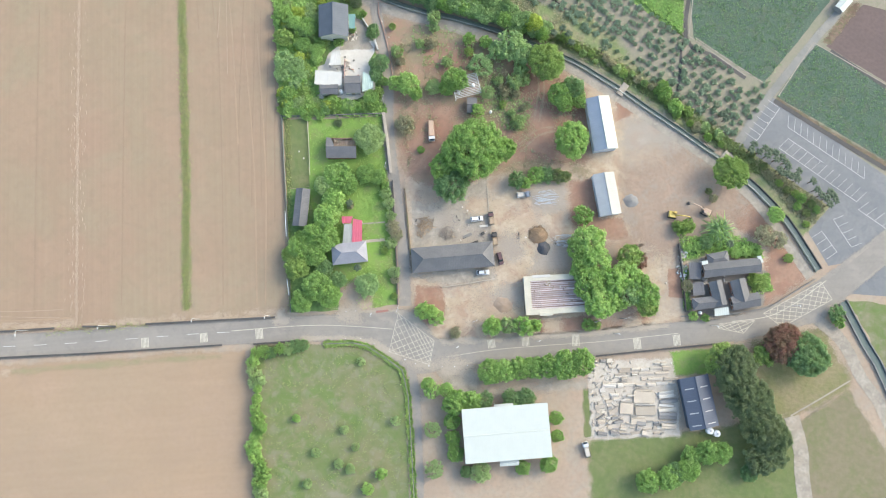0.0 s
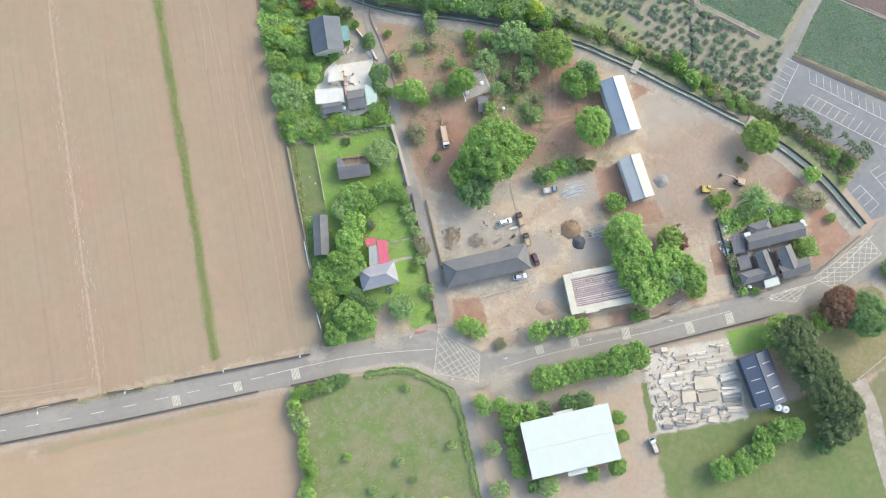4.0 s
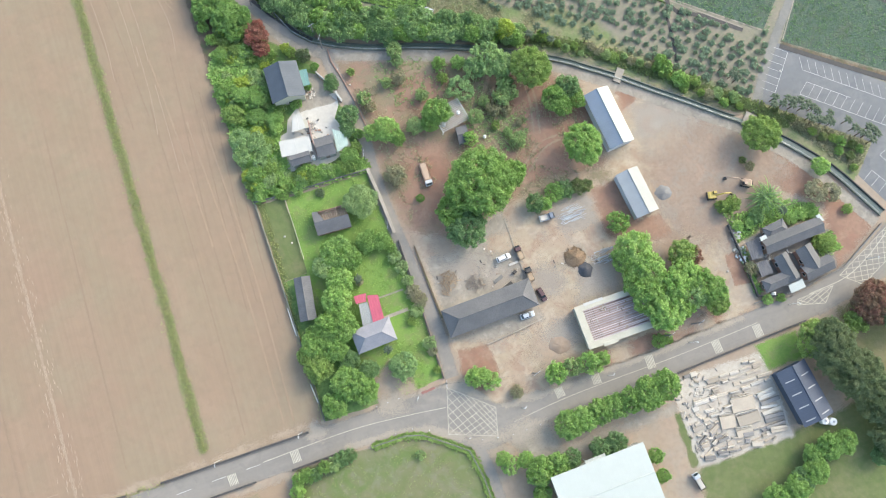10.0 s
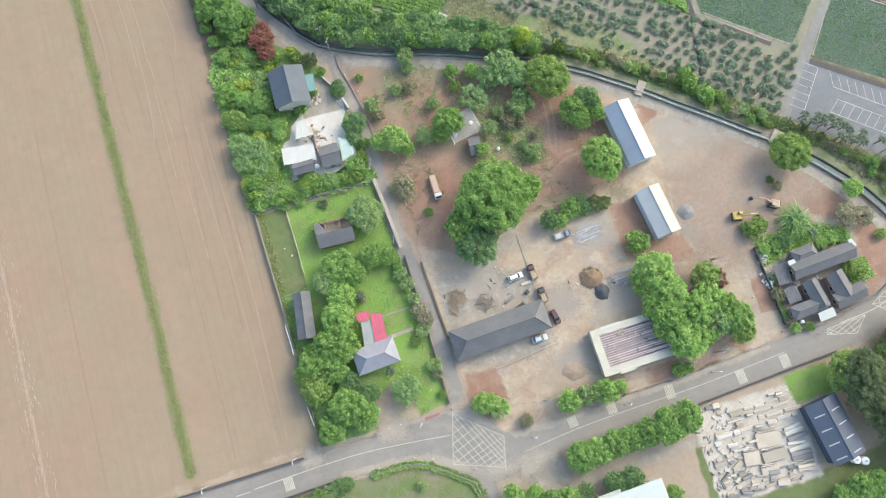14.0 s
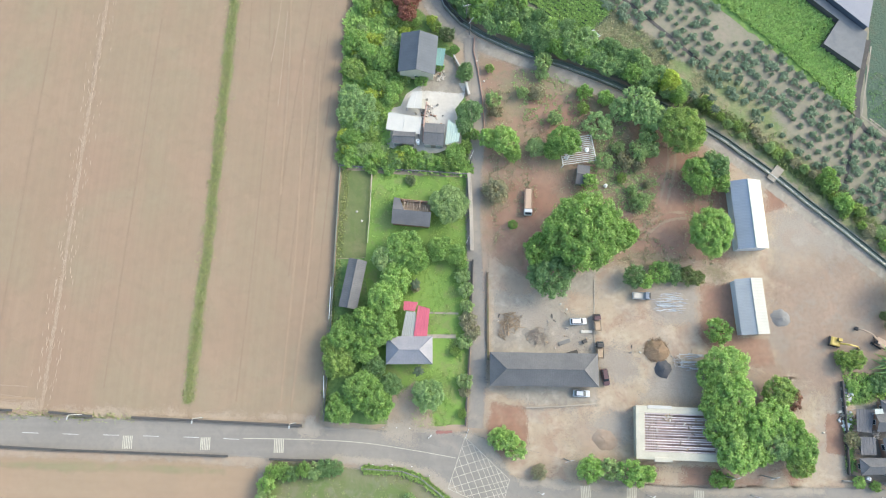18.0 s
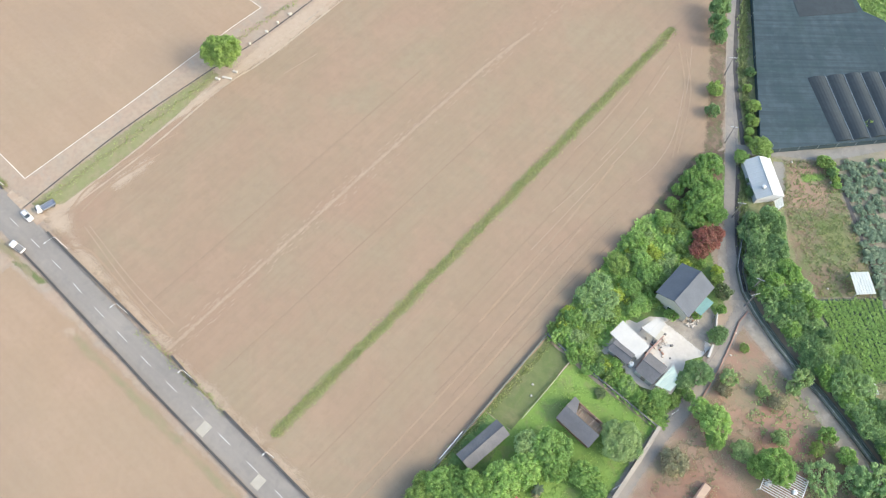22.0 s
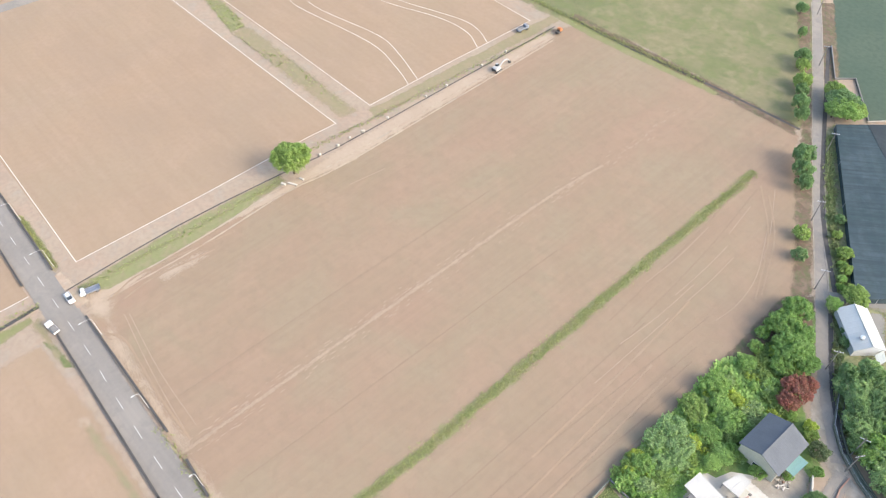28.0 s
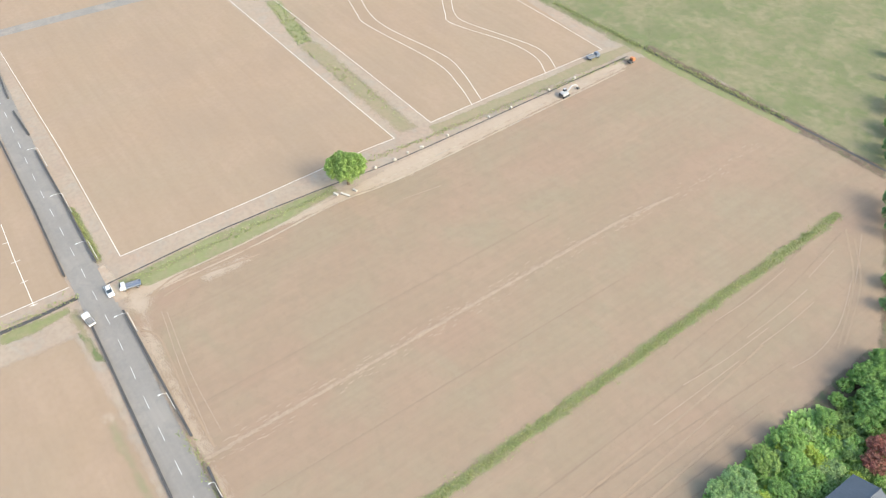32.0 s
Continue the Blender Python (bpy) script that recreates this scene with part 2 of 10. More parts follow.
M["pasture_far"] = mat("olive_pasture", (0.150, 0.154, 0.076), (0.205, 0.182, 0.102), (0.122, 0.142, 0.062), s1=0.05, s2=0.3, sharp=0.12, bump=0.6, amount=0.5, blots=(((0.240, 0.208, 0.122), 10.0, 0.07, 0.7), ((0.132, 0.160, 0.062), 7.0, 0.06, 0.5)))
M["brown_yard"] = mat("brown_trodden_earth", (0.262, 0.196, 0.147), (0.285, 0.220, 0.165), (0.225, 0.165, 0.120), s1=0.12, s2=0.8, bump=0.4, amount=0.5, blots=(((0.330, 0.235, 0.172), 6.0, 0.07, 0.6), ((0.255, 0.225, 0.182), 5.0, 0.06, 0.6)))
M["mixed_plot"] = mat("brown_and_green_weedy_plot", (0.175, 0.138, 0.090), (0.128, 0.152, 0.068), (0.205, 0.178, 0.112), s1=0.16, s2=1.1, sharp=0.12, bump=0.8, amount=0.5, depth=0.2, blots=(((0.235, 0.165, 0.112), 8.0, 0.06, 0.75), ((0.118, 0.165, 0.062), 6.0, 0.06, 0.7), ((0.160, 0.098, 0.076), 3.5, 0.05, 0.6)))
M["strip_bed"] = mat("dusty_green_bed", (0.188, 0.198, 0.086), (0.222, 0.202, 0.106), (0.152, 0.176, 0.070), s1=0.3, s2=1.2, bump=0.5, amount=0.5)
M["meadow_walled"] = mat("mottled_meadow", (0.122, 0.158, 0.058), (0.188, 0.170, 0.098), (0.100, 0.142, 0.046), s1=0.055, s2=0.32, sharp=0.2, bump=0.6, amount=0.55, depth=0.2, blots=(((0.200, 0.180, 0.122), 10.0, 0.08, 0.7), ((0.105, 0.165, 0.045), 8.0, 0.07, 0.7), ((0.215, 0.205, 0.150), 3.0, 0.04, 0.4)))
M["dry_field"] = mat("dry_brown_grass", (0.184, 0.155, 0.101), (0.151, 0.148, 0.079), (0.216, 0.175, 0.122), s1=0.07, s2=0.5, bump=0.6, amount=0.5, depth=0.2, blots=(((0.144, 0.153, 0.072), 7.0, 0.07, 0.6),))
M["straw"] = mat("straw_and_weeds", (0.171, 0.167, 0.076), (0.216, 0.182, 0.106), (0.126, 0.142, 0.059), s1=0.12, s2=0.7, bump=0.8, amount=0.5, depth=0.25)
M["ridge"] = mat("ridge_soil", (0.345, 0.266, 0.192), (0.306, 0.230, 0.163), (0.250, 0.182, 0.126), s1=0.35, s2=1.4, bump=0.5, amount=0.55)
M["grey_lane"] = mat("grey_lane_concrete", (0.213, 0.208, 0.188), (0.195, 0.188, 0.169), (0.237, 0.223, 0.193), s1=0.1, s2=1.4, bump=0.2, amount=0.35, rough=0.85, blots=(((0.258, 0.241, 0.208), 6.0, 0.07, 0.6), ((0.161, 0.158, 0.138), 3.0, 0.05, 0.5)))
M["scratch"] = mat("scraped_soil", (0.318, 0.240, 0.172), (0.296, 0.222, 0.156), (0.256, 0.188, 0.130), s1=0.3, s2=1.2, bump=0.2, amount=0.4)
M["verge_grass"] = mat("faded_verge_grass", (0.205, 0.215, 0.098), (0.225, 0.212, 0.112), (0.165, 0.180, 0.078), s1=0.12, s2=0.7, bump=0.5, amount=0.5, blots=(((0.250, 0.205, 0.130), 4.0, 0.06, 0.6),))
M["balk"] = mat("straw_grass_balk", (0.260, 0.208, 0.132), (0.232, 0.204, 0.120), (0.200, 0.192, 0.102), s1=0.12, s2=0.7, bump=0.5, amount=0.5)
M["scrub"] = mat("weedy_scrub", (0.165, 0.205, 0.085), (0.270, 0.232, 0.142), (0.105, 0.152, 0.066), s1=0.14, s2=0.9, bump=0.8, amount=0.55, depth=0.25, blots=(((0.250, 0.205, 0.135), 5.0, 0.06, 0.6), ((0.110, 0.150, 0.062), 3.0, 0.06, 0.5)))
M["garden"] = mat("garden_growth", (0.118, 0.200, 0.060), (0.158, 0.240, 0.076), (0.076, 0.138, 0.044), s1=0.2, s2=1.1, bump=0.9, amount=0.6, depth=0.3, blots=(((0.175, 0.240, 0.070), 4.0, 0.07, 0.6), ((0.150, 0.140, 0.080), 3.0, 0.05, 0.5)))
M["crop_dark"] = mat("low_dark_crop", (0.074, 0.112, 0.080), (0.088, 0.124, 0.088), (0.056, 0.088, 0.062), s1=0.05, s2=1.5, bump=0.9, amount=0.6, depth=0.25, blots=(((0.098, 0.132, 0.090), 8.0, 0.08, 0.5), ((0.110, 0.112, 0.080), 4.0, 0.04, 0.4)))
M["crop_light"] = mat("bright_crop", (0.165, 0.255, 0.070), (0.130, 0.220, 0.062), (0.088, 0.160, 0.050), s1=0.15, s2=1.0, bump=0.9, amount=0.6, depth=0.3, blots=(((0.200, 0.280, 0.075), 7.0, 0.07, 0.6), ((0.085, 0.160, 0.058), 4.0, 0.05, 0.6)))
M["crop_far"] = mat("dull_low_crop", (0.066, 0.096, 0.068), (0.078, 0.106, 0.074), (0.052, 0.078, 0.056), s1=0.05, s2=0.6, bump=0.5, amount=0.5, depth=0.2)
M["brown_verge"] = mat("brown_weedy_verge", (0.120, 0.082, 0.060), (0.165, 0.118, 0.084), (0.105, 0.110, 0.056), s1=0.22, s2=1.0, bump=0.7, amount=0.55, depth=0.2, blots=(((0.250, 0.178, 0.128), 3.5, 0.07, 0.55), ((0.095, 0.120, 0.050), 2.4, 0.06, 0.6)))
M["orchard_soil"] = mat("orchard_soil", (0.250, 0.214, 0.166), (0.212, 0.198, 0.142), (0.165, 0.176, 0.106), s1=0.13, s2=0.8, bump=0.5, amount=0.5)
M["net"] = mat("shade_net", (0.036, 0.057, 0.066), (0.052, 0.076, 0.085), (0.028, 0.046, 0.052), s1=0.07, s2=0.5, bump=0.3, amount=0.5, rough=0.7, streak=(0.03, 0.95), turn=-43, lines=0.95, sharp=0.1, blots=(((0.030, 0.055, 0.055), 12.0, 0.1, 0.6), ((0.062, 0.086, 0.096), 6.0, 0.06, 0.5)))
M["brown_rows"] = mat("furrowed_brown_soil", (0.135, 0.100, 0.090), (0.118, 0.090, 0.082), (0.095, 0.072, 0.066), s1=0.1, s2=0.8, bump=0.5, streak=(0.9, 0.02), turn=-57)
M["wall_mossy"] = plain("mossy_canal_concrete", (0.172, 0.184, 0.146), rough=0.9, vary=0.25)
M["weeds"] = mat("loose_weeds", (0.232, 0.186, 0.122), (0.252, 0.190, 0.130), (0.175, 0.186, 0.096), s1=0.14, s2=0.9, bump=0.7, amount=0.55, depth=0.2)
M["water_green"] = plain("green_algae_water", (0.125, 0.158, 0.122), rough=0.4, spec=0.4)
M["water"] = plain("dark_canal_water", (0.088, 0.120, 0.102), rough=0.3, spec=0.5)
M["wall_grey"] = plain("grey_concrete_wall", (0.208, 0.200, 0.184), rough=0.9, vary=0.2)
M["wall_dark"] = plain("mossy_dark_concrete", (0.085, 0.08, 0.075), rough=0.9, vary=0.25)
M["wall_cream"] = plain("cream_plaster", (0.47, 0.44, 0.35), rough=0.85, vary=0.12)
M["wall_white"] = plain("white_plaster", (0.46, 0.45, 0.41), rough=0.8, vary=0.08)
M["wall_beige"] = plain("weathered_beige_render", (0.40, 0.355, 0.290), rough=0.9, vary=0.2)
# a little darker than the field soil
M["furrow"] = mat("damp_furrow_soil", (0.238, 0.170, 0.118), (0.250, 0.184, 0.126), (0.212, 0.152, 0.104), s1=0.2, s2=1.0, bump=0.3, amount=0.4)
M["wall_brick"] = plain("weathered_brick", (0.36, 0.22, 0.16), rough=0.9, vary=0.2)
M["tile_dark"] = mat("dark_roof_tile", (0.112, 0.112, 0.117), (0.136, 0.134, 0.137), (0.090, 0.088, 0.089), s1=0.35, s2=2.5, rough=0.7, bump=0.2, amount=0.4)
M["tile_brown"] = mat("grey_roof_tile", (0.118, 0.119, 0.121), (0.144, 0.141, 0.141), (0.096, 0.094, 0.094), s1=0.3, s2=2.5, rough=0.7, bump=0.2, amount=0.45)
M["tile_lilac"] = mat("lilac_grey_roof_tile", (0.235, 0.235, 0.255), (0.27, 0.265, 0.285), (0.19, 0.185, 0.20), s1=0.4, s2=2.5, rough=0.7, bump=0.2, amount=0.35)
M["metal_blue"] = plain("slate_blue_sheet_metal", (0.105, 0.118, 0.135), rough=0.7, spec=0.2, vary=0.12)
M["metal_navy"] = plain("navy_sheet_metal", (0.065, 0.08, 0.11), rough=0.5, vary=0.12)
M["metal_white"] = plain("white_sheet_metal", (0.430, 0.458, 0.418), rough=0.5, vary=0.04)
M["metal_pale"] = plain("pale_grey_sheet_metal", (0.50, 0.52, 0.54), rough=0.5, vary=0.1)
M["metal_lilac"] = plain("lilac_grey_sheet_metal", (0.19, 0.20, 0.235), rough=0.55, vary=0.08)
M["metal_sheet"] = plain("dusty_white_sheeting", (0.43, 0.445, 0.43), rough=0.6, vary=0.1)
M["net_dark"] = mat("dark_shade_net", (0.033, 0.043, 0.048), (0.041, 0.052, 0.057), (0.027, 0.035, 0.039), s1=0.1, s2=0.8, bump=0.3, amount=0.5, rough=0.7)
M["metal_red"] = plain("crimson_sheet_metal", (0.47, 0.10, 0.145), rough=0.55, vary=0.15)
M["metal_teal"] = plain("teal_sheet_metal", (0.15, 0.28, 0.265), rough=0.5, vary=0.1)
M["metal_slate"] = plain("blue_grey_sheet_metal", (0.25, 0.285, 0.33), rough=0.55, vary=0.08)
M["metal_grey"] = plain("grey_sheet_metal", (0.390, 0.390, 0.377), rough=0.55, vary=0.1)
M["metal_dull"] = plain("dull_light_grey_sheet_metal", (0.300, 0.308, 0.288), rough=0.55, vary=0.08)
M["brush"] = mat("brown_brushwood", (0.20, 0.135, 0.085), (0.155, 0.11, 0.07), (0.27, 0.20, 0.13), s1=0.5, s2=2.5, bump=0.8, amount=0.6, rnd=0.25)
M["steel"] = plain("galvanised_steel", (0.42, 0.43, 0.44), rough=0.45, metal=0.4)
M["white_paint"] = plain("white_paint", (0.80, 0.80, 0.77), rough=0.6, vary=0.06)
M["lamp_paint"] = plain("grey_white_paint", (0.52, 0.52, 0.50), rough=0.5, vary=0.06)
M["road_paint"] = mat("worn_road_paint", (0.62, 0.61, 0.57), (0.45, 0.44, 0.41), (0.33, 0.32, 0.30), s1=0.6, s2=3.0, bump=0.0, amount=0.6)
M["box_paint"] = mat("faded_cream_road_paint", (0.52, 0.48, 0.38), (0.42, 0.39, 0.31), (0.27, 0.255, 0.225), s1=0.6, s2=3.0, bump=0.0, amount=0.55)
M["lime"] = mat("lime_marking", (0.70, 0.64, 0.55), (0.55, 0.51, 0.45), (0.42, 0.36, 0.29), s1=0.5, s2=2.0, bump=0.0, amount=0.45)
M["red_paint"] = plain("faded_red_paint", (0.33, 0.15, 0.125), rough=0.7, vary=0.2)
M["pallet"] = plain("white_concrete_slab", (0.500, 0.462, 0.400), rough=0.8, vary=0.12, rnd=0.22)
M["stone_pale"] = plain("pale_cut_stone", (0.440, 0.392, 0.320), rough=0.85, vary=0.12, rnd=0.28)
M["stone_tan"] = plain("tan_cut_stone", (0.410, 0.352, 0.276), rough=0.85, vary=0.15, rnd=0.25)
M["stone_grey"] = plain("grey_cut_stone", (0.235, 0.222, 0.204), rough=0.85, vary=0.15, rnd=0.25)
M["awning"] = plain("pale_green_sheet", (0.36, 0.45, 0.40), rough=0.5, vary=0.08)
M["wall_pink"] = plain("pinkish_render", (0.42, 0.30, 0.26), rough=0.9, vary=0.15)
M["yard"] = mat("dusty_white_yard", (0.470, 0.428, 0.362), (0.400, 0.355, 0.292), (0.310, 0.270, 0.215), s1=0.2, s2=1.0, bump=0.3, amount=0.45)
M["courtyard"] = mat("bright_concrete_court", (0.532, 0.510, 0.454), (0.470, 0.442, 0.386), (0.392, 0.356, 0.302), s1=0.2, s2=1.2, bump=0.15, amount=0.4, blots=(((0.420, 0.400, 0.360), 4.0, 0.06, 0.5),))
M["wood"] = plain("grey_timber", (0.30, 0.25, 0.20), rough=0.85, vary=0.2, rnd=0.2)
M["scrap"] = plain("tan_scrap_wood", (0.36, 0.27, 0.18), rough=0.9, vary=0.25, rnd=0.25)
M["pipe"] = plain("pale_blue_grey_pipe", (0.42, 0.45, 0.47), rough=0.5, vary=0.1, rnd=0.2)
M["grey_chips"] = mat("blue_grey_stone_chips", (0.215, 0.210, 0.200), (0.185, 0.182, 0.175), (0.150, 0.147, 0.142), s1=0.5, s2=3.0, bump=0.6, amount=0.5)
M["machine_cream"] = plain("faded_cream_machine_paint", (0.46, 0.33, 0.235), rough=0.5, vary=0.12)
M["dark_court"] = mat("dark_stained_court", (0.185, 0.176, 0.158), (0.220, 0.200, 0.174), (0.150, 0.150, 0.120), s1=0.3, s2=1.2, bump=0.4, amount=0.5)
M["ash"] = plain("dark_ash_heap", (0.09, 0.09, 0.095), rough=0.95, vary=0.25)
M["glass"] = plain("dark_window_glass", (0.03, 0.04, 0.05), rough=0.1, spec=0.6)
M["tyre"] = plain("black_rubber", (0.025, 0.025, 0.025), rough=0.9)
M["bark"] = mat("bark", (0.16, 0.12, 0.085), (0.12, 0.09, 0.065), (0.07, 0.055, 0.04), s1=1.0, s2=6.0, bump=0.6, amount=0.5)
M["car_white"] = plain("white_car_paint", (0.58, 0.58, 0.57), rough=0.3, spec=0.5, vary=0.02)
M["car_maroon"] = plain("maroon_car_paint", (0.10, 0.055, 0.055), rough=0.3, spec=0.5, vary=0.05)
M["salmon"] = plain("faded_pink_paint", (0.47, 0.315, 0.255), rough=0.6, vary=0.2)
M["car_blue"] = plain("blue_truck_paint", (0.17, 0.195, 0.24), rough=0.4, spec=0.5, vary=0.08)
M["car_silver"] = plain("silver_car_paint", (0.45, 0.48, 0.51), rough=0.3, spec=0.5, vary=0.03)
M["yellow"] = plain("yellow_machine_paint", (0.50, 0.37, 0.09), rough=0.5, vary=0.12)
M["orange"] = plain("orange_machine_paint", (0.55, 0.20, 0.08), rough=0.5, vary=0.12)
M["hay"] = plain("pale_sack_cloth", (0.46, 0.42, 0.35), rough=0.9, vary=0.1)


def leafy(name, c1, c2, c3):
    c1, c2, c3 = (tuple(v * k for v, k in zip(c, (1.09, 1.06, 0.99))) for c in (c1, c2, c3))
    return mat(name, c1, c2, c3, s1=0.3, s2=1.4, rough=0.55, bump=0.0, amount=0.45, island=0.22, translucent=0.52, spec=0.4)


LEAF = {
    "green": leafy("green_leaves", (0.242, 0.391, 0.126), (0.297, 0.459, 0.148), (0.188, 0.318, 0.102)),
    "fresh": leafy("fresh_green_leaves", (0.318, 0.497, 0.164), (0.374, 0.534, 0.191), (0.244, 0.400, 0.135)),
    "pale": leafy("pale_green_leaves", (0.309, 0.434, 0.205), (0.375, 0.494, 0.236), (0.233, 0.337, 0.153)),
    "blue": leafy("bluish_green_leaves", (0.291, 0.429, 0.198), (0.336, 0.482, 0.226), (0.226, 0.353, 0.160)),
    "dark": leafy("dark_olive_leaves", (0.160, 0.224, 0.116), (0.190, 0.242, 0.130), (0.135, 0.182, 0.100)),
    "deep": leafy("deep_green_leaves", (0.184, 0.303, 0.139), (0.216, 0.345, 0.153), (0.142, 0.238, 0.108)),
    "lush": leafy("lush_green_leaves", (0.190, 0.330, 0.104), (0.232, 0.385, 0.122), (0.148, 0.262, 0.084)),
    "yellow": leafy("yellow_green_leaves", (0.44, 0.54, 0.120), (0.40, 0.50, 0.12), (0.30, 0.40, 0.10)),
    "olive": leafy("olive_yellow_leaves", (0.258, 0.385, 0.122), (0.300, 0.420, 0.135), (0.208, 0.300, 0.106)),
    "palm": leafy("dark_palm_fronds", (0.085, 0.125, 0.080), (0.105, 0.145, 0.092), (0.065, 0.098, 0.064)),
    "red": leafy("dull_red_leaves", (0.37, 0.140, 0.12), (0.30, 0.145, 0.115), (0.20, 0.17, 0.10)),
    "rust": leafy("rusty_brown_leaves", (0.292, 0.152, 0.125), (0.231, 0.164, 0.116), (0.169, 0.168, 0.099)),
    "strip": leafy("dusty_field_grass", (0.254, 0.304, 0.120), (0.300, 0.326, 0.140), (0.198, 0.244, 0.096)),
    "cropleaf": leafy("yellow_green_crop_leaves", (0.235, 0.350, 0.120), (0.280, 0.385, 0.138), (0.180, 0.285, 0.096)),
    "bank": leafy("dull_bank_weeds", (0.190, 0.260, 0.105), (0.235, 0.281, 0.125), (0.145, 0.201, 0.085)),
    "orchard": leafy("blue_grey_orchard_leaves", (0.216, 0.302, 0.212), (0.255, 0.340, 0.236), (0.178, 0.254, 0.176)),
    "sparse": leafy("greyish_sparse_leaves", (0.325, 0.343, 0.224), (0.372, 0.352, 0.243), (0.240, 0.271, 0.170)),
}
LEAF_WORDS = {"green": "leafy green", "fresh": "fresh bright green", "pale": "pale green", "blue": "bluish-green", "dark": "dark olive",
              "deep": "deep green", "lush": "lush green", "yellow": "yellow-leaved", "olive": "yellowish-green", "red": "red-leaved", "rust": "rusty-brown and green", "strip": "dusty green", "orchard": "blue-grey", "bank": "dull green", "cropleaf": "yellow-green", "sparse": "thin greyish-green"}


# ---------------------------------------------------------------- building blocks
class Geo:
    """Gathers corners and faces for one mesh."""

    def __init__(self):
        self.v, self.f = [], []

    def add(self, verts, faces):
        k = len(self.v)
        self.v += [tuple(p) for p in verts]
        self.f += [tuple(k + i for i in f) for f in faces]
        return self

    def box(self, x0, y0, z0, x1, y1, z1, cut=0.0, m=None):
        if cut:
            c = min(cut, abs(x1 - x0) / 3, abs(y1 - y0) / 3, abs(z1 - z0) / 2)
            vs = [(x0, y0, z0), (x1, y0, z0), (x1, y1, z0), (x0, y1, z0), (x0, y0, z1 - c), (x1, y0, z1 - c), (x1, y1, z1 - c), (x0, y1, z1 - c),
                  (x0 + c, y0 + c, z1), (x1 - c, y0 + c, z1), (x1 - c, y1 - c, z1), (x0 + c, y1 - c, z1)]
            fs = [(3, 2, 1, 0), (0, 1, 5, 4), (1, 2, 6, 5), (2, 3, 7, 6), (3, 0, 4, 7), (4, 5, 9, 8), (5, 6, 10, 9), (6, 7, 11, 10), (7, 4, 8, 11), (8, 9, 10, 11)]
        else:
            vs = [(x0, y0, z0), (x1, y0, z0), (x1, y1, z0), (x0, y1, z0), (x0, y0, z1), (x1, y0, z1), (x1, y1, z1), (x0, y1, z1)]
            fs = [(3, 2, 1, 0), (0, 1, 5, 4), (1, 2, 6, 5), (2, 3, 7, 6), (3, 0, 4, 7), (4, 5, 6, 7)]
        return self.add([m @ Vector(p) for p in vs] if m else vs, fs)

    def tube(self, p, q, r0, r1=None, n=8):
        p, q, r1 = Vector(p), Vector(q), r0 if r1 is None else r1
        d = (q - p).normalized()
        a = d.orthogonal().normalized()
        b = d.cross(a)
        ring = [a * math.cos(6.28319 * i / n) + b * math.sin(6.28319 * i / n) for i in range(n)]
        vs = [p + u * r0 for u in ring] + [q + u * r1 for u in ring]
        return self.add(vs, [(i, (i + 1) % n, n + (i + 1) % n, n + i) for i in range(n)] + [tuple(range(n))[::-1], tuple(range(n, 2 * n))])

    def slab(self, a, b, c, d, thick):
        """A plate with the four top corners a, b, c, d (anticlockwise from above)."""
        top = [Vector(p) for p in (a, b, c, d)]
        nrm = (top[1] - top[0]).cross(top[3] - top[0]).normalized() * thick
        return self.add([p - nrm for p in top] + top, [(3, 2, 1, 0), (0, 1, 5, 4), (1, 2, 6, 5), (2, 3, 7, 6), (3, 0, 4, 7), (4, 5, 6, 7)])

    def mesh(self, name):
        me = bpy.data.meshes.new(name)
        me.from_pydata(self.v, [], self.f)
        me.update()
        return me


def part(name, geo, material, parent=None, label="", smooth=False):
    me = geo if isinstance(geo, bpy.types.Mesh) else geo.mesh(name)
    if not me.materials:
        me.materials.append(material)
    if smooth:
        for p in me.polygons:
            p.use_smooth = True
    ob = new(name, me)
    if parent:
        ob.parent = parent
    if label:
        ob["label"] = label
    return ob


def thing(name, m, label, category, group="", kind=""):
    e = new(name)
    e.empty_display_size = 0.5
    e.matrix_basis = m
    return tagged(e, label, category, group, kind)


LAID = []


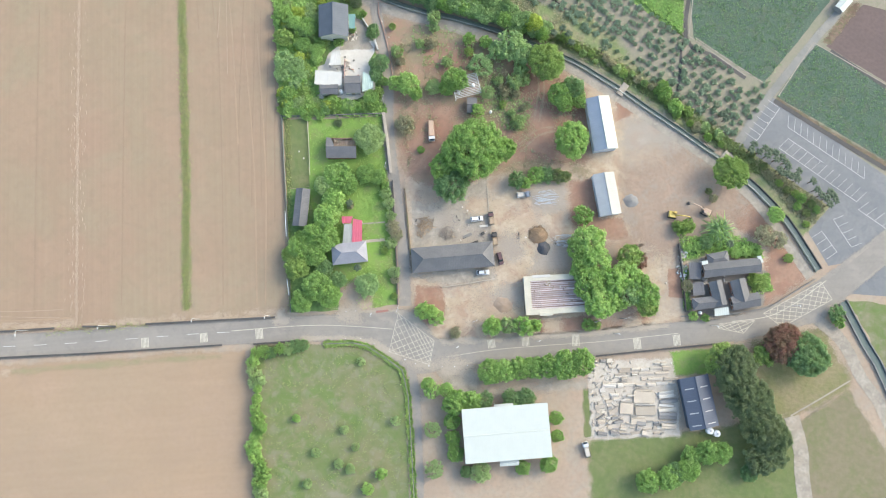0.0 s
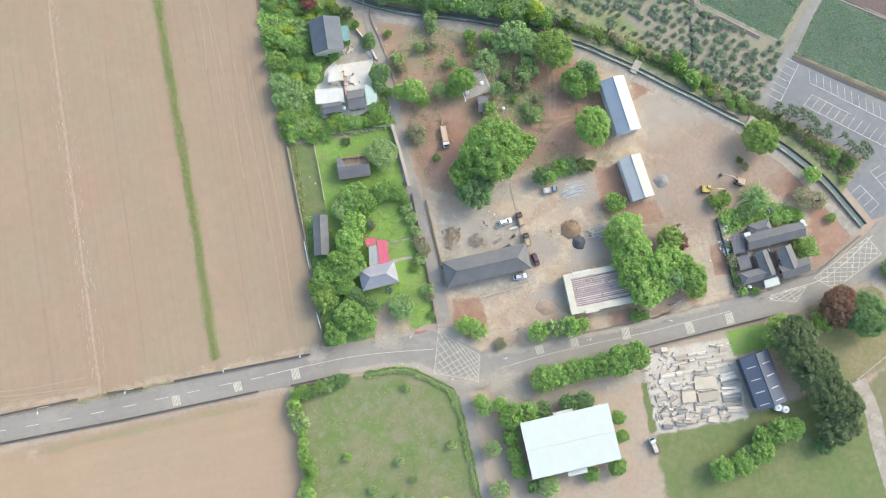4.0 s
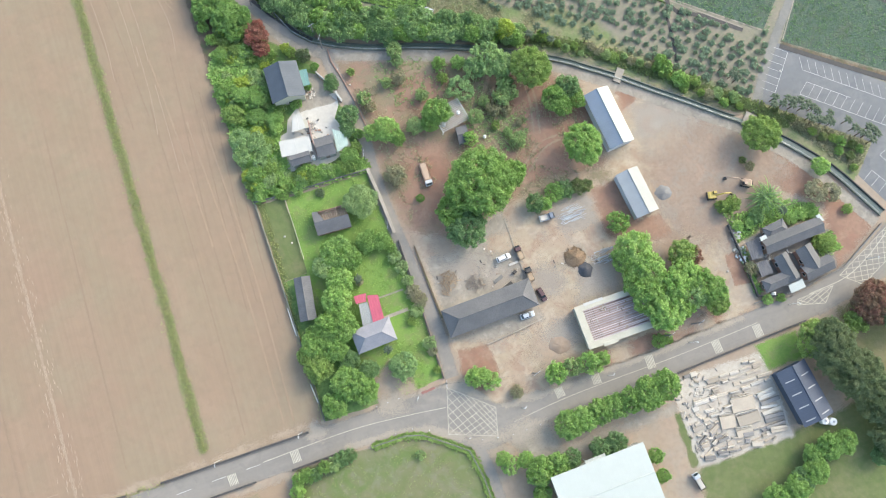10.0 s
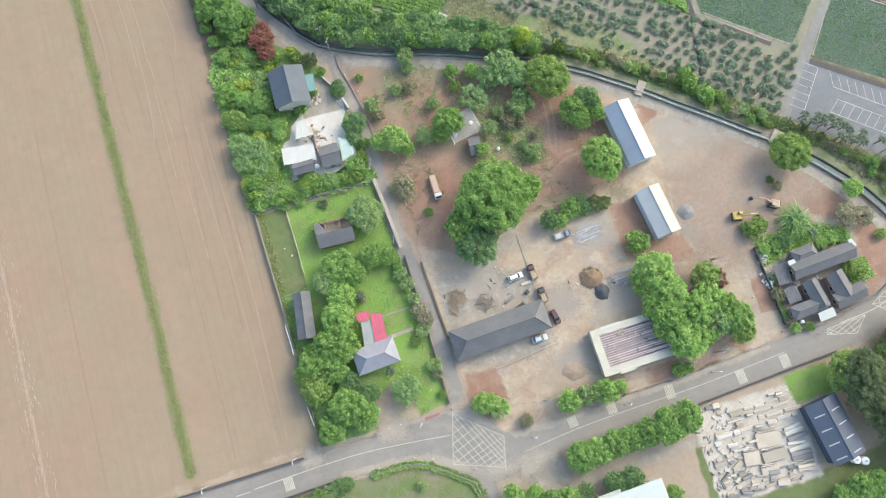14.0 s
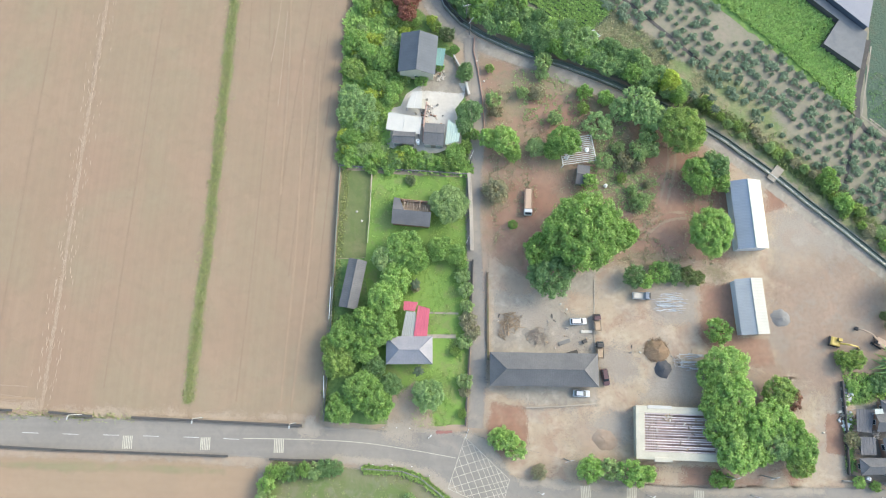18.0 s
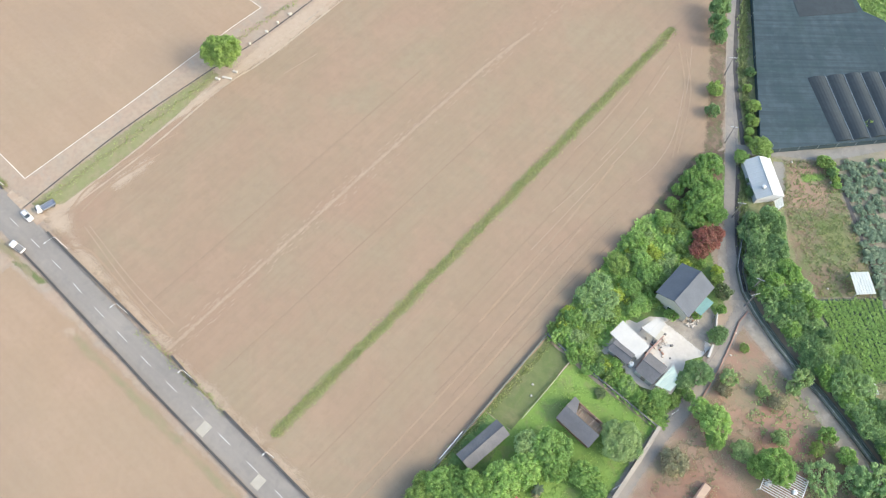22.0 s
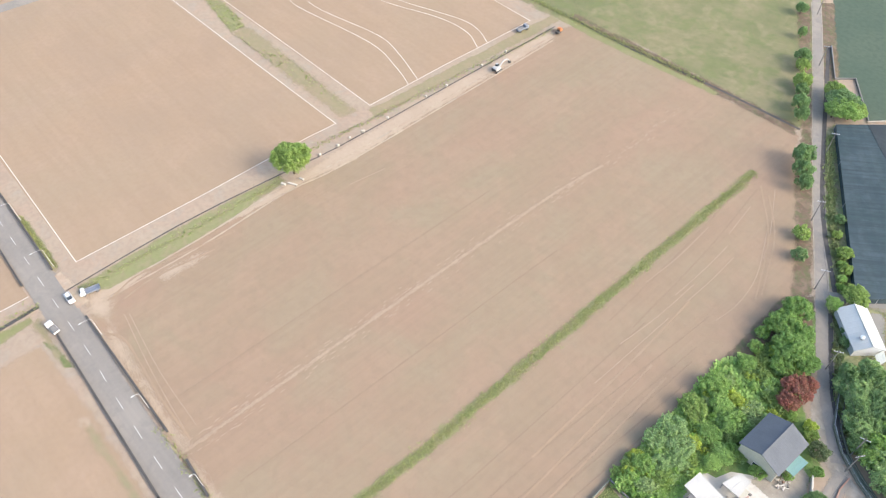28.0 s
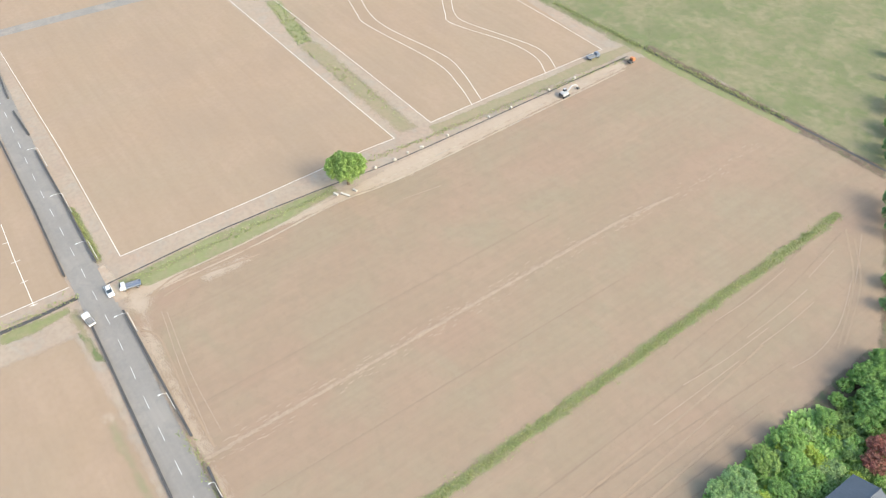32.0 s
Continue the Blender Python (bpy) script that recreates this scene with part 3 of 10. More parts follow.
def lay(name, pts, z, material, label, category="ground", jag=0.5, step=2.0, seed=0.0, soft=0.0):
    """A patch of ground with a slightly wandering outline; soft: the width over which its rim thins out."""
    out = []
    n = len(pts)
    z = z * 0.4 if z < 0.066 else z
    edge = soft / 2 + jag
    box = (min(p[0] for p in pts) - edge, max(p[0] for p in pts) + edge, min(p[1] for p in pts) - edge, max(p[1] for p in pts) + edge)
    near = [h for b, h in LAID if b[0] < box[1] and box[0] < b[1] and b[2] < box[3] and box[2] < b[3]]
    while any(abs(z - h) < 0.0011 for h in near):
        z += 0.0006
    LAID.append((box, z))
    for i in range(n):
        a, b = Vector(pts[i]), Vector(pts[(i + 1) % n])
        k = max(1, int((b - a).length / step)) if jag else 1
        side = Vector((-(b - a).y, (b - a).x)).normalized()
        for j in range(k):
            p = a.lerp(b, j / k)
            if jag:
                w = noise.noise(Vector((p.x * 0.35 + seed, p.y * 0.35, seed))) + 0.5 * noise.noise(Vector((p.x * 0.09, p.y * 0.09 + seed, 3.1)))
                p = p + side * jag * w * 1.6
            out.append((p.x, p.y, z))
    me = bpy.data.meshes.new(name)
    k = len(out)
    if soft:
        q = np.array([(x, y) for x, y, _ in out])
        q2 = np.roll(q, -1, 0)
        lo, hi = q.min(0) - soft, q.max(0) + soft
        cell = max(soft / 3, (hi - lo).max() / 130)
        nx, ny = (int(v) + 2 for v in (hi - lo) / cell)
        gx, gy = np.meshgrid(lo[0] + cell * np.arange(nx), lo[1] + cell * np.arange(ny), indexing="ij")
        gp = np.stack([gx.ravel(), gy.ravel()], 1)
        best, inside = np.full(len(gp), 1e9), np.zeros(len(gp), bool)
        for u, v in zip(q, q2):
            d = v - u
            t = np.clip(((gp - u) @ d) / max(d @ d, 1e-9), 0, 1)
            best = np.minimum(best, np.hypot(*(gp - u - t[:, None] * d).T))
            if u[1] != v[1]:
                cross = ((u[1] > gp[:, 1]) != (v[1] > gp[:, 1])) & (gp[:, 0] < (v[0] - u[0]) * (gp[:, 1] - u[1]) / (v[1] - u[1]) + u[0])
                inside ^= cross
        f = np.clip(np.where(inside, best, -best) / soft + 0.5, 0, 1)
        fg = f.reshape(nx, ny)
        live = (fg[:-1, :-1] > 0.1) | (fg[1:, :-1] > 0.1) | (fg[:-1, 1:] > 0.1) | (fg[1:, 1:] > 0.1)
        ci, cj = np.nonzero(live)
        k0 = ci * ny + cj
        quads = np.stack([k0, k0 + ny, k0 + ny + 1, k0 + 1], 1)
        used = np.unique(quads)
        where = np.zeros(len(gp), int)
        where[used] = np.arange(len(used))
        me.from_pydata([(x, y, z) for x, y in gp[used].tolist()], [], where[quads].tolist())
        fade = me.attributes.new("fade", "FLOAT", "POINT")
        fade.data.foreach_set("value", f[used].astype(np.float32))
        material = softened(material)
    else:
        me.from_pydata(out, [], [tuple(range(k))])
    me.update()
    if me.polygons[0].normal.z < 0:
        me.flip_normals()
    return tagged(part(name, me, material), label, category, "", "structure")


def strip(name, left, right, z, material, label, category="road", kind="structure", soft=0.0):
    """A ribbon between two lines of the same number of points; soft: the width of its crumbling rims."""
    if soft:
        g = Geo()
        for i, ((ax, ay), (bx, by)) in enumerate(zip(left, right)):
            w = max(math.hypot(ax - bx, ay - by), 0.01)
            for s in (-soft / 2 / w, soft / 2 / w, 1 - soft / 2 / w, 1 + soft / 2 / w):
                g.v.append((ax + (bx - ax) * s, ay + (by - ay) * s, z))
        n = len(left)
        g.f = [(4 * i + k + 1, 4 * i + k + 5, 4 * i + k + 4, 4 * i + k) for i in range(n - 1) for k in range(3)]
        me = g.mesh(name)
        me.attributes.new("fade", "FLOAT", "POINT").data.foreach_set("value", [0.0, 1.0, 1.0, 0.0] * n)
        if me.polygons[0].normal.z < 0:
            me.flip_normals()
        return tagged(part(name, me, softened(material)), label, category, "", kind)
    g = Geo()
    g.add([(x, y, z) for x, y in left] + [(x, y, z) for x, y in right], [])
    n = len(left)
    g.f = [(i + n, i + 1 + n, i + 1, i) for i in range(n - 1)]
    me = g.mesh(name)
    if me.polygons[0].normal.z < 0:
        me.flip_normals()
    return tagged(part(name, me, material), label, category, "", kind)


def smooth_line(pts, per=6):
    """A rounded line through the points."""
    P = [Vector(p) for p in pts]
    P = [P[0] * 2 - P[1]] + P + [P[-1] * 2 - P[-2]]
    out = []
    for i in range(1, len(P) - 2):
        for j in range(per):
            t = j / per
            a, b, c, d = P[i - 1:i + 3]
            out.append(0.5 * (2 * b + (c - a) * t + (2 * a - 5 * b + 4 * c - d) * t * t + (3 * b - a - 3 * c + d) * t ** 3))
    return out + [P[-2]]


def beside(line, off):
    """The line moved by off metres to its left."""
    out = []
    for i, p in enumerate(line):
        d = (line[min(i + 1, len(line) - 1)] - line[max(i - 1, 0)]).normalized()
        out.append(Vector((p.x - d.y * off, p.y + d.x * off)))
    return out


def ribbon(name, pts, o0, o1, z, material, label, category="road", per=6, soft=0.0):
    c = smooth_line(pts, per)
    return strip(name, [tuple(p) for p in beside(c, o1)], [tuple(p) for p in beside(c, o0)], z, material, label, category, soft=soft)


def along(pts, gap, start=0.0):
    """Places (x, y, angle) every gap metres on a line."""
    out, left = [], start
    for a, b in zip(pts, pts[1:]):
        a, b = Vector(a), Vector(b)
        d = (b - a).length
        while left <= d:
            p = a.lerp(b, left / d)
            out.append((p.x, p.y, math.atan2(b.y - a.y, b.x - a.x)))
            left += gap
        left -= d
    return out


def wall_run(name, pts, h, w, material, label, category="wall", kind="structure", z=0.0):
    """A wall with a coping along a line, one panel a stretch."""
    e = thing(name, pose(*pts[0], z), label, category, "", kind)
    o = Vector(pts[0])
    for k, (a, b) in enumerate(zip(pts, pts[1:])):
        a, b = Vector(a) - o, Vector(b) - o
        d = b - a
        lap = 0.006 * (k % 2)
        g = Geo().box(0, -w / 2, 0, d.length, w / 2, h, cut=0.04)
        g.box(-w / 2, -w / 2 - 0.04, h + 0.003 + lap, d.length + w / 2, w / 2 + 0.04 + lap, h + 0.08 + lap, cut=0.03)
        p = part("panel", g, material, e)
        p.matrix_basis = Matrix.Translation((a.x, a.y, 0)) @ Matrix.Rotation(math.atan2(d.y, d.x), 4, "Z")
    return e


def frame_at(p0, p1):
    """The pose at p0 with x towards p1, and the length."""
    d = Vector(p1) - Vector(p0)
    return Matrix.Translation((*p0, 0)) @ Matrix.Rotation(math.atan2(d.y, d.x), 4, "Z"), d.length


# ---------------------------------------------------------------- ground, fields, roads
g = Geo().add([(-2500, -2500, 0), (2500, -2500, 0), (2500, 2500, 0), (-2500, 2500, 0)], [(0, 1, 2, 3)])
tagged(part("ground", g, M["earth"]), "bare brown earth between roads and plots", "ground", "", "structure")

# weedy ground under the plots beyond the canal
lay("plot_ground", [(-67.5, 82.5), (-30.0, 131.0), (5.0, 113.0), (75.0, 75.0), (150.0, 62.0), (150.0, -46.0), (120.0, -33.0), (88.0, -11.0), (50.0, 11.0), (5.0, 33.0), (-38.0, 46.5), (-50.0, 62.0)], 0.012, M["orchard_soil"], "dull grey-brown weedy ground between the plots", "ground", jag=0.5)

# tilled fields
lay("field_1", [(-198, -74), (-135.2, -72.9), (-98.5, -70.1), (-65.5, -68.1), (-69.3, 1.1), (-72.6, 44.2), (-73.0, 66.5), (-73.7, 78.1), (-110.8, 130.9), (-199.7, 119.6), (-203.1, 110.7), (-194.6, -10.2), (-193.0, -71.5)],
    0.03, M["soil_field"], "large tilled field of pale brown soil with fine furrows", "field", jag=0.6, step=3, soft=1.6)
lay("field_2", [(-207.8, -70.5), (-210.5, 18.8), (-330.5, 7.3), (-420, 60), (-420, -86), (-340.9, -79.5)], 0.03, M["soil_field_w"], "tilled field of dry brown soil marked with lime lines", "field", jag=0.2, step=4)
lay("field_3", [(-211.0, 32.9), (-212.9, 108.6), (-259.0, 108.3), (-330, 120), (-420, 100), (-420, 62), (-319.5, 22.9)], 0.03, M["soil_field_w"], "tilled field of dry brown soil with wavy lime lines", "field", jag=0.2, step=4)
lay("field_4", [(-186, -88), (-160.0, -84.8), (-79.7, -80.0), (-77.4, -94.8), (-76.0, -127.6), (-78, -200), (-190, -200)], 0.03, M["soil_field_w"], "tilled field of pink-brown soil south of the road", "field", jag=0.6, step=3, soft=2.5)
lay("field_5", [(-204.4, -102.6), (-204.1, -85.2), (-279.0, -89.9), (-420, -110), (-420, -200), (-205, -200)], 0.03, M["soil_field_w"], "bare practice field of brown soil with painted line marks", "field", jag=0.3, step=3)
lay("field_6", [(-206.9, 126.5), (-112.1, 132.3), (-112, 138), (-150, 205), (-260, 330), (-330, 240)], 0.03, M["pasture_far"], "pale green pasture with worn straw patches", "field", jag=0.8, step=3, soft=3)
lay("field_7", [(-208.4, 117.0), (-177.7, 125.6), (-250, 260), (-330, 240), (-470, 140), (-332, 118), (-253.2, 112.5)], 0.025, M["pasture_far"], "flat green field beyond the ditch", "field", jag=0.6, step=3, soft=3)
lay("field_8", [(-345, 20), (-345, 50), (-520, 50), (-520, -60), (-352, -64)], 0.02, M["pasture_far"], "green field behind a far lane", "field", jag=0.6, step=3)
# the lime-free balk between the western fields, and the weedy verge
lay("grass_balk_1", [(-319.5, 20.3), (-316.2, 25.5), (-280.9, 22.9), (-280.1, 17.0)], 0.035, M["verge_grass"], "green grass balk between two tilled fields", "grass", jag=0.5, step=1.5, soft=2.4)
lay("grass_balk_2", [(-280.1, 17.0), (-280.1, 23.7), (-237.2, 25.9), (-211.6, 27.6), (-212.2, 22.0), (-239.1, 19.9)], 0.035, M["balk"], "faded grass balk between two tilled fields", "grass", jag=0.7, step=1.5, soft=4.5)
lay("grass_balk_3", [(-326.4, 13.2), (-320.9, 20.9), (-360.2, 18.7), (-374.6, 8.1)], 0.035, M["verge_grass"], "green grass balk between two tilled fields", "grass", jag=0.5, step=1.5, soft=2.4)
lay("ditch_bank", [(-204.3, 30.4), (-205.8, 117.4), (-210.5, 117.5), (-209.2, 31.3)], 0.04, M["balk"], "olive grass bank of the ditch", "grass", jag=0.5, step=1.5, soft=1.5)
lay("grass_verge", [(-198.6, -74.5), (-200.4, -56.5), (-201.4, -36.1), (-201.2, -8.5), (-197.9, -7.7), (-193.8, -33.1), (-192.4, -53.6), (-192.7, -66.9)], 0.05, M["verge_grass"], "strip of green grass beside the farm ditch", "grass", jag=0.4, step=1.5, soft=2.4)
lay("dirt_track", [(-192.3, -75.4), (-189.4, -64.9), (-193.7, -45.0), (-193.3, -6.3), (-192.6, 12.9), (-199.1, 108.5), (-203.9, 110.1), (-199.2, 12.7), (-196.3, -8.5), (-195.8, -37.4), (-194.0, -68.8)], 0.045, M["track_soil"],
    "pale dirt track along the field edge", "track", jag=0.6, step=2, soft=2)
for k, pts in enumerate(([(-192.0, -69.3), (-193.2, -40.2), (-195.7, -10.7), (-194.9, 14.2), (-200.3, 106.9)], [(-189.8, -67.8), (-190.6, -39.6), (-193.4, -10.0), (-192.6, 14.8), (-198.1, 106.2)])):
    ribbon(f"track_rut_{k + 1}", pts, -0.3, 0.3, 0.05, M["sand"], "pale wheel rut of the dirt track", "track", soft=0.5)

# village ground
lay("yard_1", [(-24.4, 6.3), (29.0, 16.6), (48.6, 7.4), (84.3, -16.8), (112.4, -56.1), (84.5, -69.8), (38.3, -73.1), (-16.8, -76.6), (-23.4, -68.1), (-27.3, -18.8)], 0.02, M["sand"], "sandy building yard with wheel marks", "yard", jag=0.4, soft=2)
lay("red_soil_1", [(-35.4, 37.0), (-10.5, 29.5), (29.0, 15.6), (35.8, 9.5), (38.8, -2.7), (36.1, -16.8), (9.6, -18.8), (-18.6, -25.7), (-28.7, -18.8), (-32.3, 15.4)], 0.035, M["weedy_soil"], "reddish soil with patches of weeds", "ground", jag=1.2, soft=5)
lay("red_soil_2", [(10.0, 7.4), (25.9, 11.5), (34.5, -2.7), (35.1, -15.8), (11.6, -17.8), (6.9, -4.8)], 0.045, M["red_soil"], "bare red soil between trees", "ground", jag=1.4, soft=6)
lay("red_soil_3", [(-27.3, 0.2), (-14.6, 2.2), (-10.7, -6.8), (-12.8, -18.8), (-25.4, -20.8)], 0.045, M["red_soil"], "bare red soil beside the lane", "ground", jag=1.2, soft=5)
lay("red_soil_4", [(29.6, -23.1), (38.3, -21.9), (40.2, -35.5), (48.0, -35.6), (50.4, -44.7), (35.4, -42.0), (29.7, -36.9)], 0.04, M["red_soil"], "bare red soil round a metal shed", "ground", jag=0.5, soft=3)
lay("red_soil_5", [(79.1, -29.1), (92.3, -25.7), (102.8, -38.2), (110.8, -56.5), (94.3, -66.6), (97.4, -46.4), (86.2, -37.6)], 0.04, M["red_soil"], "bare red soil behind the farmhouse", "ground", jag=0.9, soft=5)
lay("red_soil_6", [(62.5, -53.3), (67.5, -53.1), (67.8, -63.3), (62.1, -62.9)], 0.045, M["red_soil"], "square of dark red soil", "ground", jag=0.3, soft=1.2)
lay("red_soil_7", [(18.4, -70.3), (57.6, -67.8), (57.9, -71.8), (18.3, -74.9)], 0.045, M["red_soil"], "strip of red soil along the road", "ground", jag=0.4, soft=2)
lay("red_soil_8", [(-23.1, -58.6), (-14.2, -59.3), (-13.2, -65.0), (-12.4, -69.0), (-20.9, -71.8), (-23.8, -66.0)], 0.04, M["red_soil"], "red soil bed beside the long building", "ground", jag=0.5, soft=2.5)
lay("red_soil_9", [(47.1, 8.5), (56.4, 2.4), (46.8, -1.7)], 0.045, M["red_soil"], "red soil behind the large shed", "ground", jag=0.5, soft=3)
lay("gravel_1", [(47.6, -1.7), (58.4, 1.4), (76.6, -11.1), (70.3, -20.7), (57.4, -24.7), (48.8, -18.8)], 0.04, M["gravel"], "grey gravel beside the large shed", "ground", jag=1.5, soft=7)
lay("gravel_2", [(47.6, -24.7), (52.4, -25.7), (54.8, -40.5), (50.8, -45.3), (48.0, -36.5)], 0.05, M["gravel"], "spilled grey gravel beside a shed", "ground", jag=1.2, soft=4)
lay("concrete_yard_1", [(-24.8, -30.6), (1.2, -22.3), (2.9, -46.2), (3.9, -56.8), (-12.0, -58.8), (-24.0, -55.7)], 0.04, M["concrete"], "stained grey concrete yard of the long building", "yard", jag=0.4, soft=3)
lay("concrete_yard_2", [(18.8, -46.2), (31.5, -43.3), (32.1, -54.0), (13.9, -55.1)], 0.045, M["gravel"], "greyish trodden ground", "ground", jag=1.0, soft=6)
lay("gravel_3", [(14.4, -25.7), (27.1, -24.7), (28.4, -33.6), (17.1, -34.9)], 0.05, M["gravel"], "pale rubble round a pipe stack", "ground", jag=1.2, soft=4)
for k, pts in enumerate(([(19.1, 16.9), (19.6, 8.9), (17.7, -1.8)], [(21.1, 17.1), (21.5, 8.8), (19.6, -1.9)], [(12.4, -10.1), (18.7, -4.8), (24.5, -3.7)], [(13.1, -12.5), (19.4, -6.8), (25.3, -5.3)], [(31.7, -16.5), (21.9, -18.6), (10.6, -18.1)])):
    lay(f"wheel_rut_{k + 1}", [tuple(p) for p in beside(smooth_line(pts, 4), .3)] + [tuple(p) for p in beside(smooth_line(pts, 4), -.3)][::-1], 0.0705, M["scratch"], "pale wheel rut in the red soil", "track", jag=0.2, step=1, soft=0.6)
for k, pts in enumerate(([(-28.6, 30.7), (-13.2, 31.5), (-6.4, 21.9), (-16.4, 17.8), (-27.6, 20.6)], [(-3.7, 29.7), (11.3, 25.5), (10.7, 19.6), (-2.7, 20.6)], [(-15.0, 11.7), (-5.5, 10.9), (-8.2, 3.3), (-15.6, 4.9)], [(0.6, 14.4), (13.5, 9.4), (14.6, 1.4), (1.2, 1.6)], [(-30.2, 0.2), (-22.7, -0.4), (-22.8, -8.1), (-30.0, -8.5)], [(3.9, 0.3), (14.4, -0.5), (12.9, -5.3), (4.4, -4.6)], [(-34.8, 25.2), (-30.2, 23.8), (-30.1, 12.9), (-33.9, 13.3)], [(31.7, -16.5), (37.1, -18.9), (35.8, -21.7), (29.3, -20.2)], [(10.9, -14.8), (22.1, -16.7), (19.8, -20.4), (8.6, -19.4)])):
    if k in (3, 5):
        continue
    lay(f"weed_patch_{k + 1}", pts, 0.06, M["weeds"], "low green weeds on the red soil", "weeds", jag=1.0, step=1.5, seed=k, soft=6)
lay("brown_verge_1", [(-114.7, 139.2), (-113.0, 141.0), (-92.9, 111.8), (-72.0, 80.0), (-71.0, 68.4), (-84.0, 91.2), (-96.5, 108.0)], 0.042, M["brown_verge"], "brown weedy verge between field and lane", "ground", jag=0.5, step=1.5, soft=2)
lay("brown_verge_2", [(-154.1, 194.4), (-151.0, 197.6), (-113.0, 141.0), (-115.6, 138.2)], 0.042, M["brown_verge"], "brown weedy verge under the lane trees", "ground", jag=0.5, step=1.5, soft=2)
lay("brown_verge_3", [(-206.3, 119.9), (-145.6, 126.0), (-111.2, 129.6), (-113.5, 133.6), (-148.0, 130.5), (-205.1, 125.1)], 0.062, M["brown_verge"], "brown bank of the field ditch", "ground", jag=0.5, step=1.5, soft=2)
# dark brown strip that paints in the tree shade along the garden edge
lay("brown_verge_4", [(-75.2, 71.4), (-73.4, 44.0), (-71.2, 20.2), (-67.5, 27.8), (-66.5, 43.8), (-65.4, 70.1), (-70.4, 79.6)], 0.064, M["brown_verge"], "brown garden edge, coloured dark for the trees' shade", "ground", jag=0.5, step=1.5, soft=1.2)
lay("green_verge_1", [(-90.5, 121.7), (-88.1, 124.3), (-64.7, 87.9), (-66.8, 84.1)], 0.042, M["scrub"], "weedy verge beside the shade net", "grass", jag=0.5, step=1.5, soft=1.5)
lay("green_verge_2", [(32.4, -93.6), (34.3, -93.6), (34.6, -109.2), (32.4, -109.2)], 0.06, M["meadow"], "grass strip beside the stone yard", "grass", jag=0.5, step=1.5, soft=1.5)
for k, pts in enumerate(([(10.4, 15.6), (24.7, 14.6), (36.6, 5.7), (35.2, -4.3), (20.8, -12.4), (12.6, -15.6), (11.4, -8.0), (10.3, 3.4)], [(-21.4, 4.6), (-9.4, 3.1), (-11.6, -10.8), (-19.3, -19.4), (-25.6, -14.1)], [(-20.2, 28.5), (-3.4, 24.0), (-8.1, 13.9), (-20.8, 16.4)])):
    lay(f"red_soil_{k + 11}", pts, 0.0605, M["red_soil"], "bare red soil between weeds", "ground", jag=1.0, step=1.5, seed=k, soft=6)
# gardens west of the side lane
lay("garden_1", [(-69.6, 42.1), (-68.6, 60.0), (-67.8, 70.0), (-67.4, 75.6), (-59.8, 66.6), (-53.8, 48.8), (-42.3, 38.5), (-40.7, 30.7), (-38.3, 29.8), (-33.4, 2.2), (-69.3, 0.1)], 0.04, M["garden"], "overgrown garden behind the farm field", "garden", jag=0.6, soft=1)
lay("lawn_1", [(-60.3, -1.3), (-35.0, -0.0), (-32.2, -18.8), (-30.1, -46.1), (-29.5, -64.9), (-41.4, -66.7), (-49.1, -57.6), (-57.0, -38.4), (-59.9, -24.7)], 0.05, M["lawn"], "bright green lawn round the red-roofed house", "lawn", jag=0.3)
lay("lawn_2", [(-69.0, -1.3), (-60.7, -1.3), (-59.5, -24.7), (-67.2, -25.7)], 0.05, M["meadow"], "fenced strip of dull grass", "lawn", jag=0.3)
lay("garden_2", [(-67.2, -25.9), (-57.2, -24.7), (-49.1, -51.9), (-49.0, -67.1), (-65.0, -67.6)], 0.045, M["garden"], "shaded garden floor under trees", "garden", jag=0.4)
lay("red_soil_10", [(-49.0, -61.4), (-43.0, -55.7), (-37.7, -61.4), (-37.6, -66.7), (-48.9, -68.0)], 0.055, M["earth"], "bare earth in front of the house", "ground", jag=0.6, soft=3)
lay("courtyard_1", [(-48.3, 27.1), (-37.4, 27.3), (-37.7, 23.0), (-40.0, 19.2), (-37.6, 14.0), (-37.3, 9.7), (-43.6, 6.0), (-49.1, 5.0), (-56.9, 6.4), (-59.6, 11.5), (-59.6, 16.9), (-55.0, 18.6), (-53.9, 22.4)], 0.06, M["courtyard"], "bright concrete courtyard strewn with stones", "courtyard", jag=0.2)
lay("courtyard_2", [(-44.5, 30.5), (-42.1, 33.5), (-40.0, 30.8), (-37.4, 27.3), (-46.4, 26.6)], 0.058, M["concrete"], "pale grey concrete forecourt", "courtyard", jag=0.2)
lay("courtyard_3", [(-46.2, 36.3), (-41.9, 34.5), (-40.1, 28.2), (-37.8, 24.2), (-49.8, 23.8), (-49.3, 29.5)], 0.06, M["concrete"], "pale grey concrete forecourt of the house", "courtyard", jag=0.2, soft=0.8)
lay("farm_court", [(69.7, -50.2), (77.2, -49.8), (85.7, -49.8), (96.2, -54.5), (94.3, -65.8), (81.8, -70.1), (71.6, -68.4), (70.8, -57.5)], 0.05, M["dark_court"], "dark ground between the farmhouse wings", "yard", jag=0.4, soft=2)
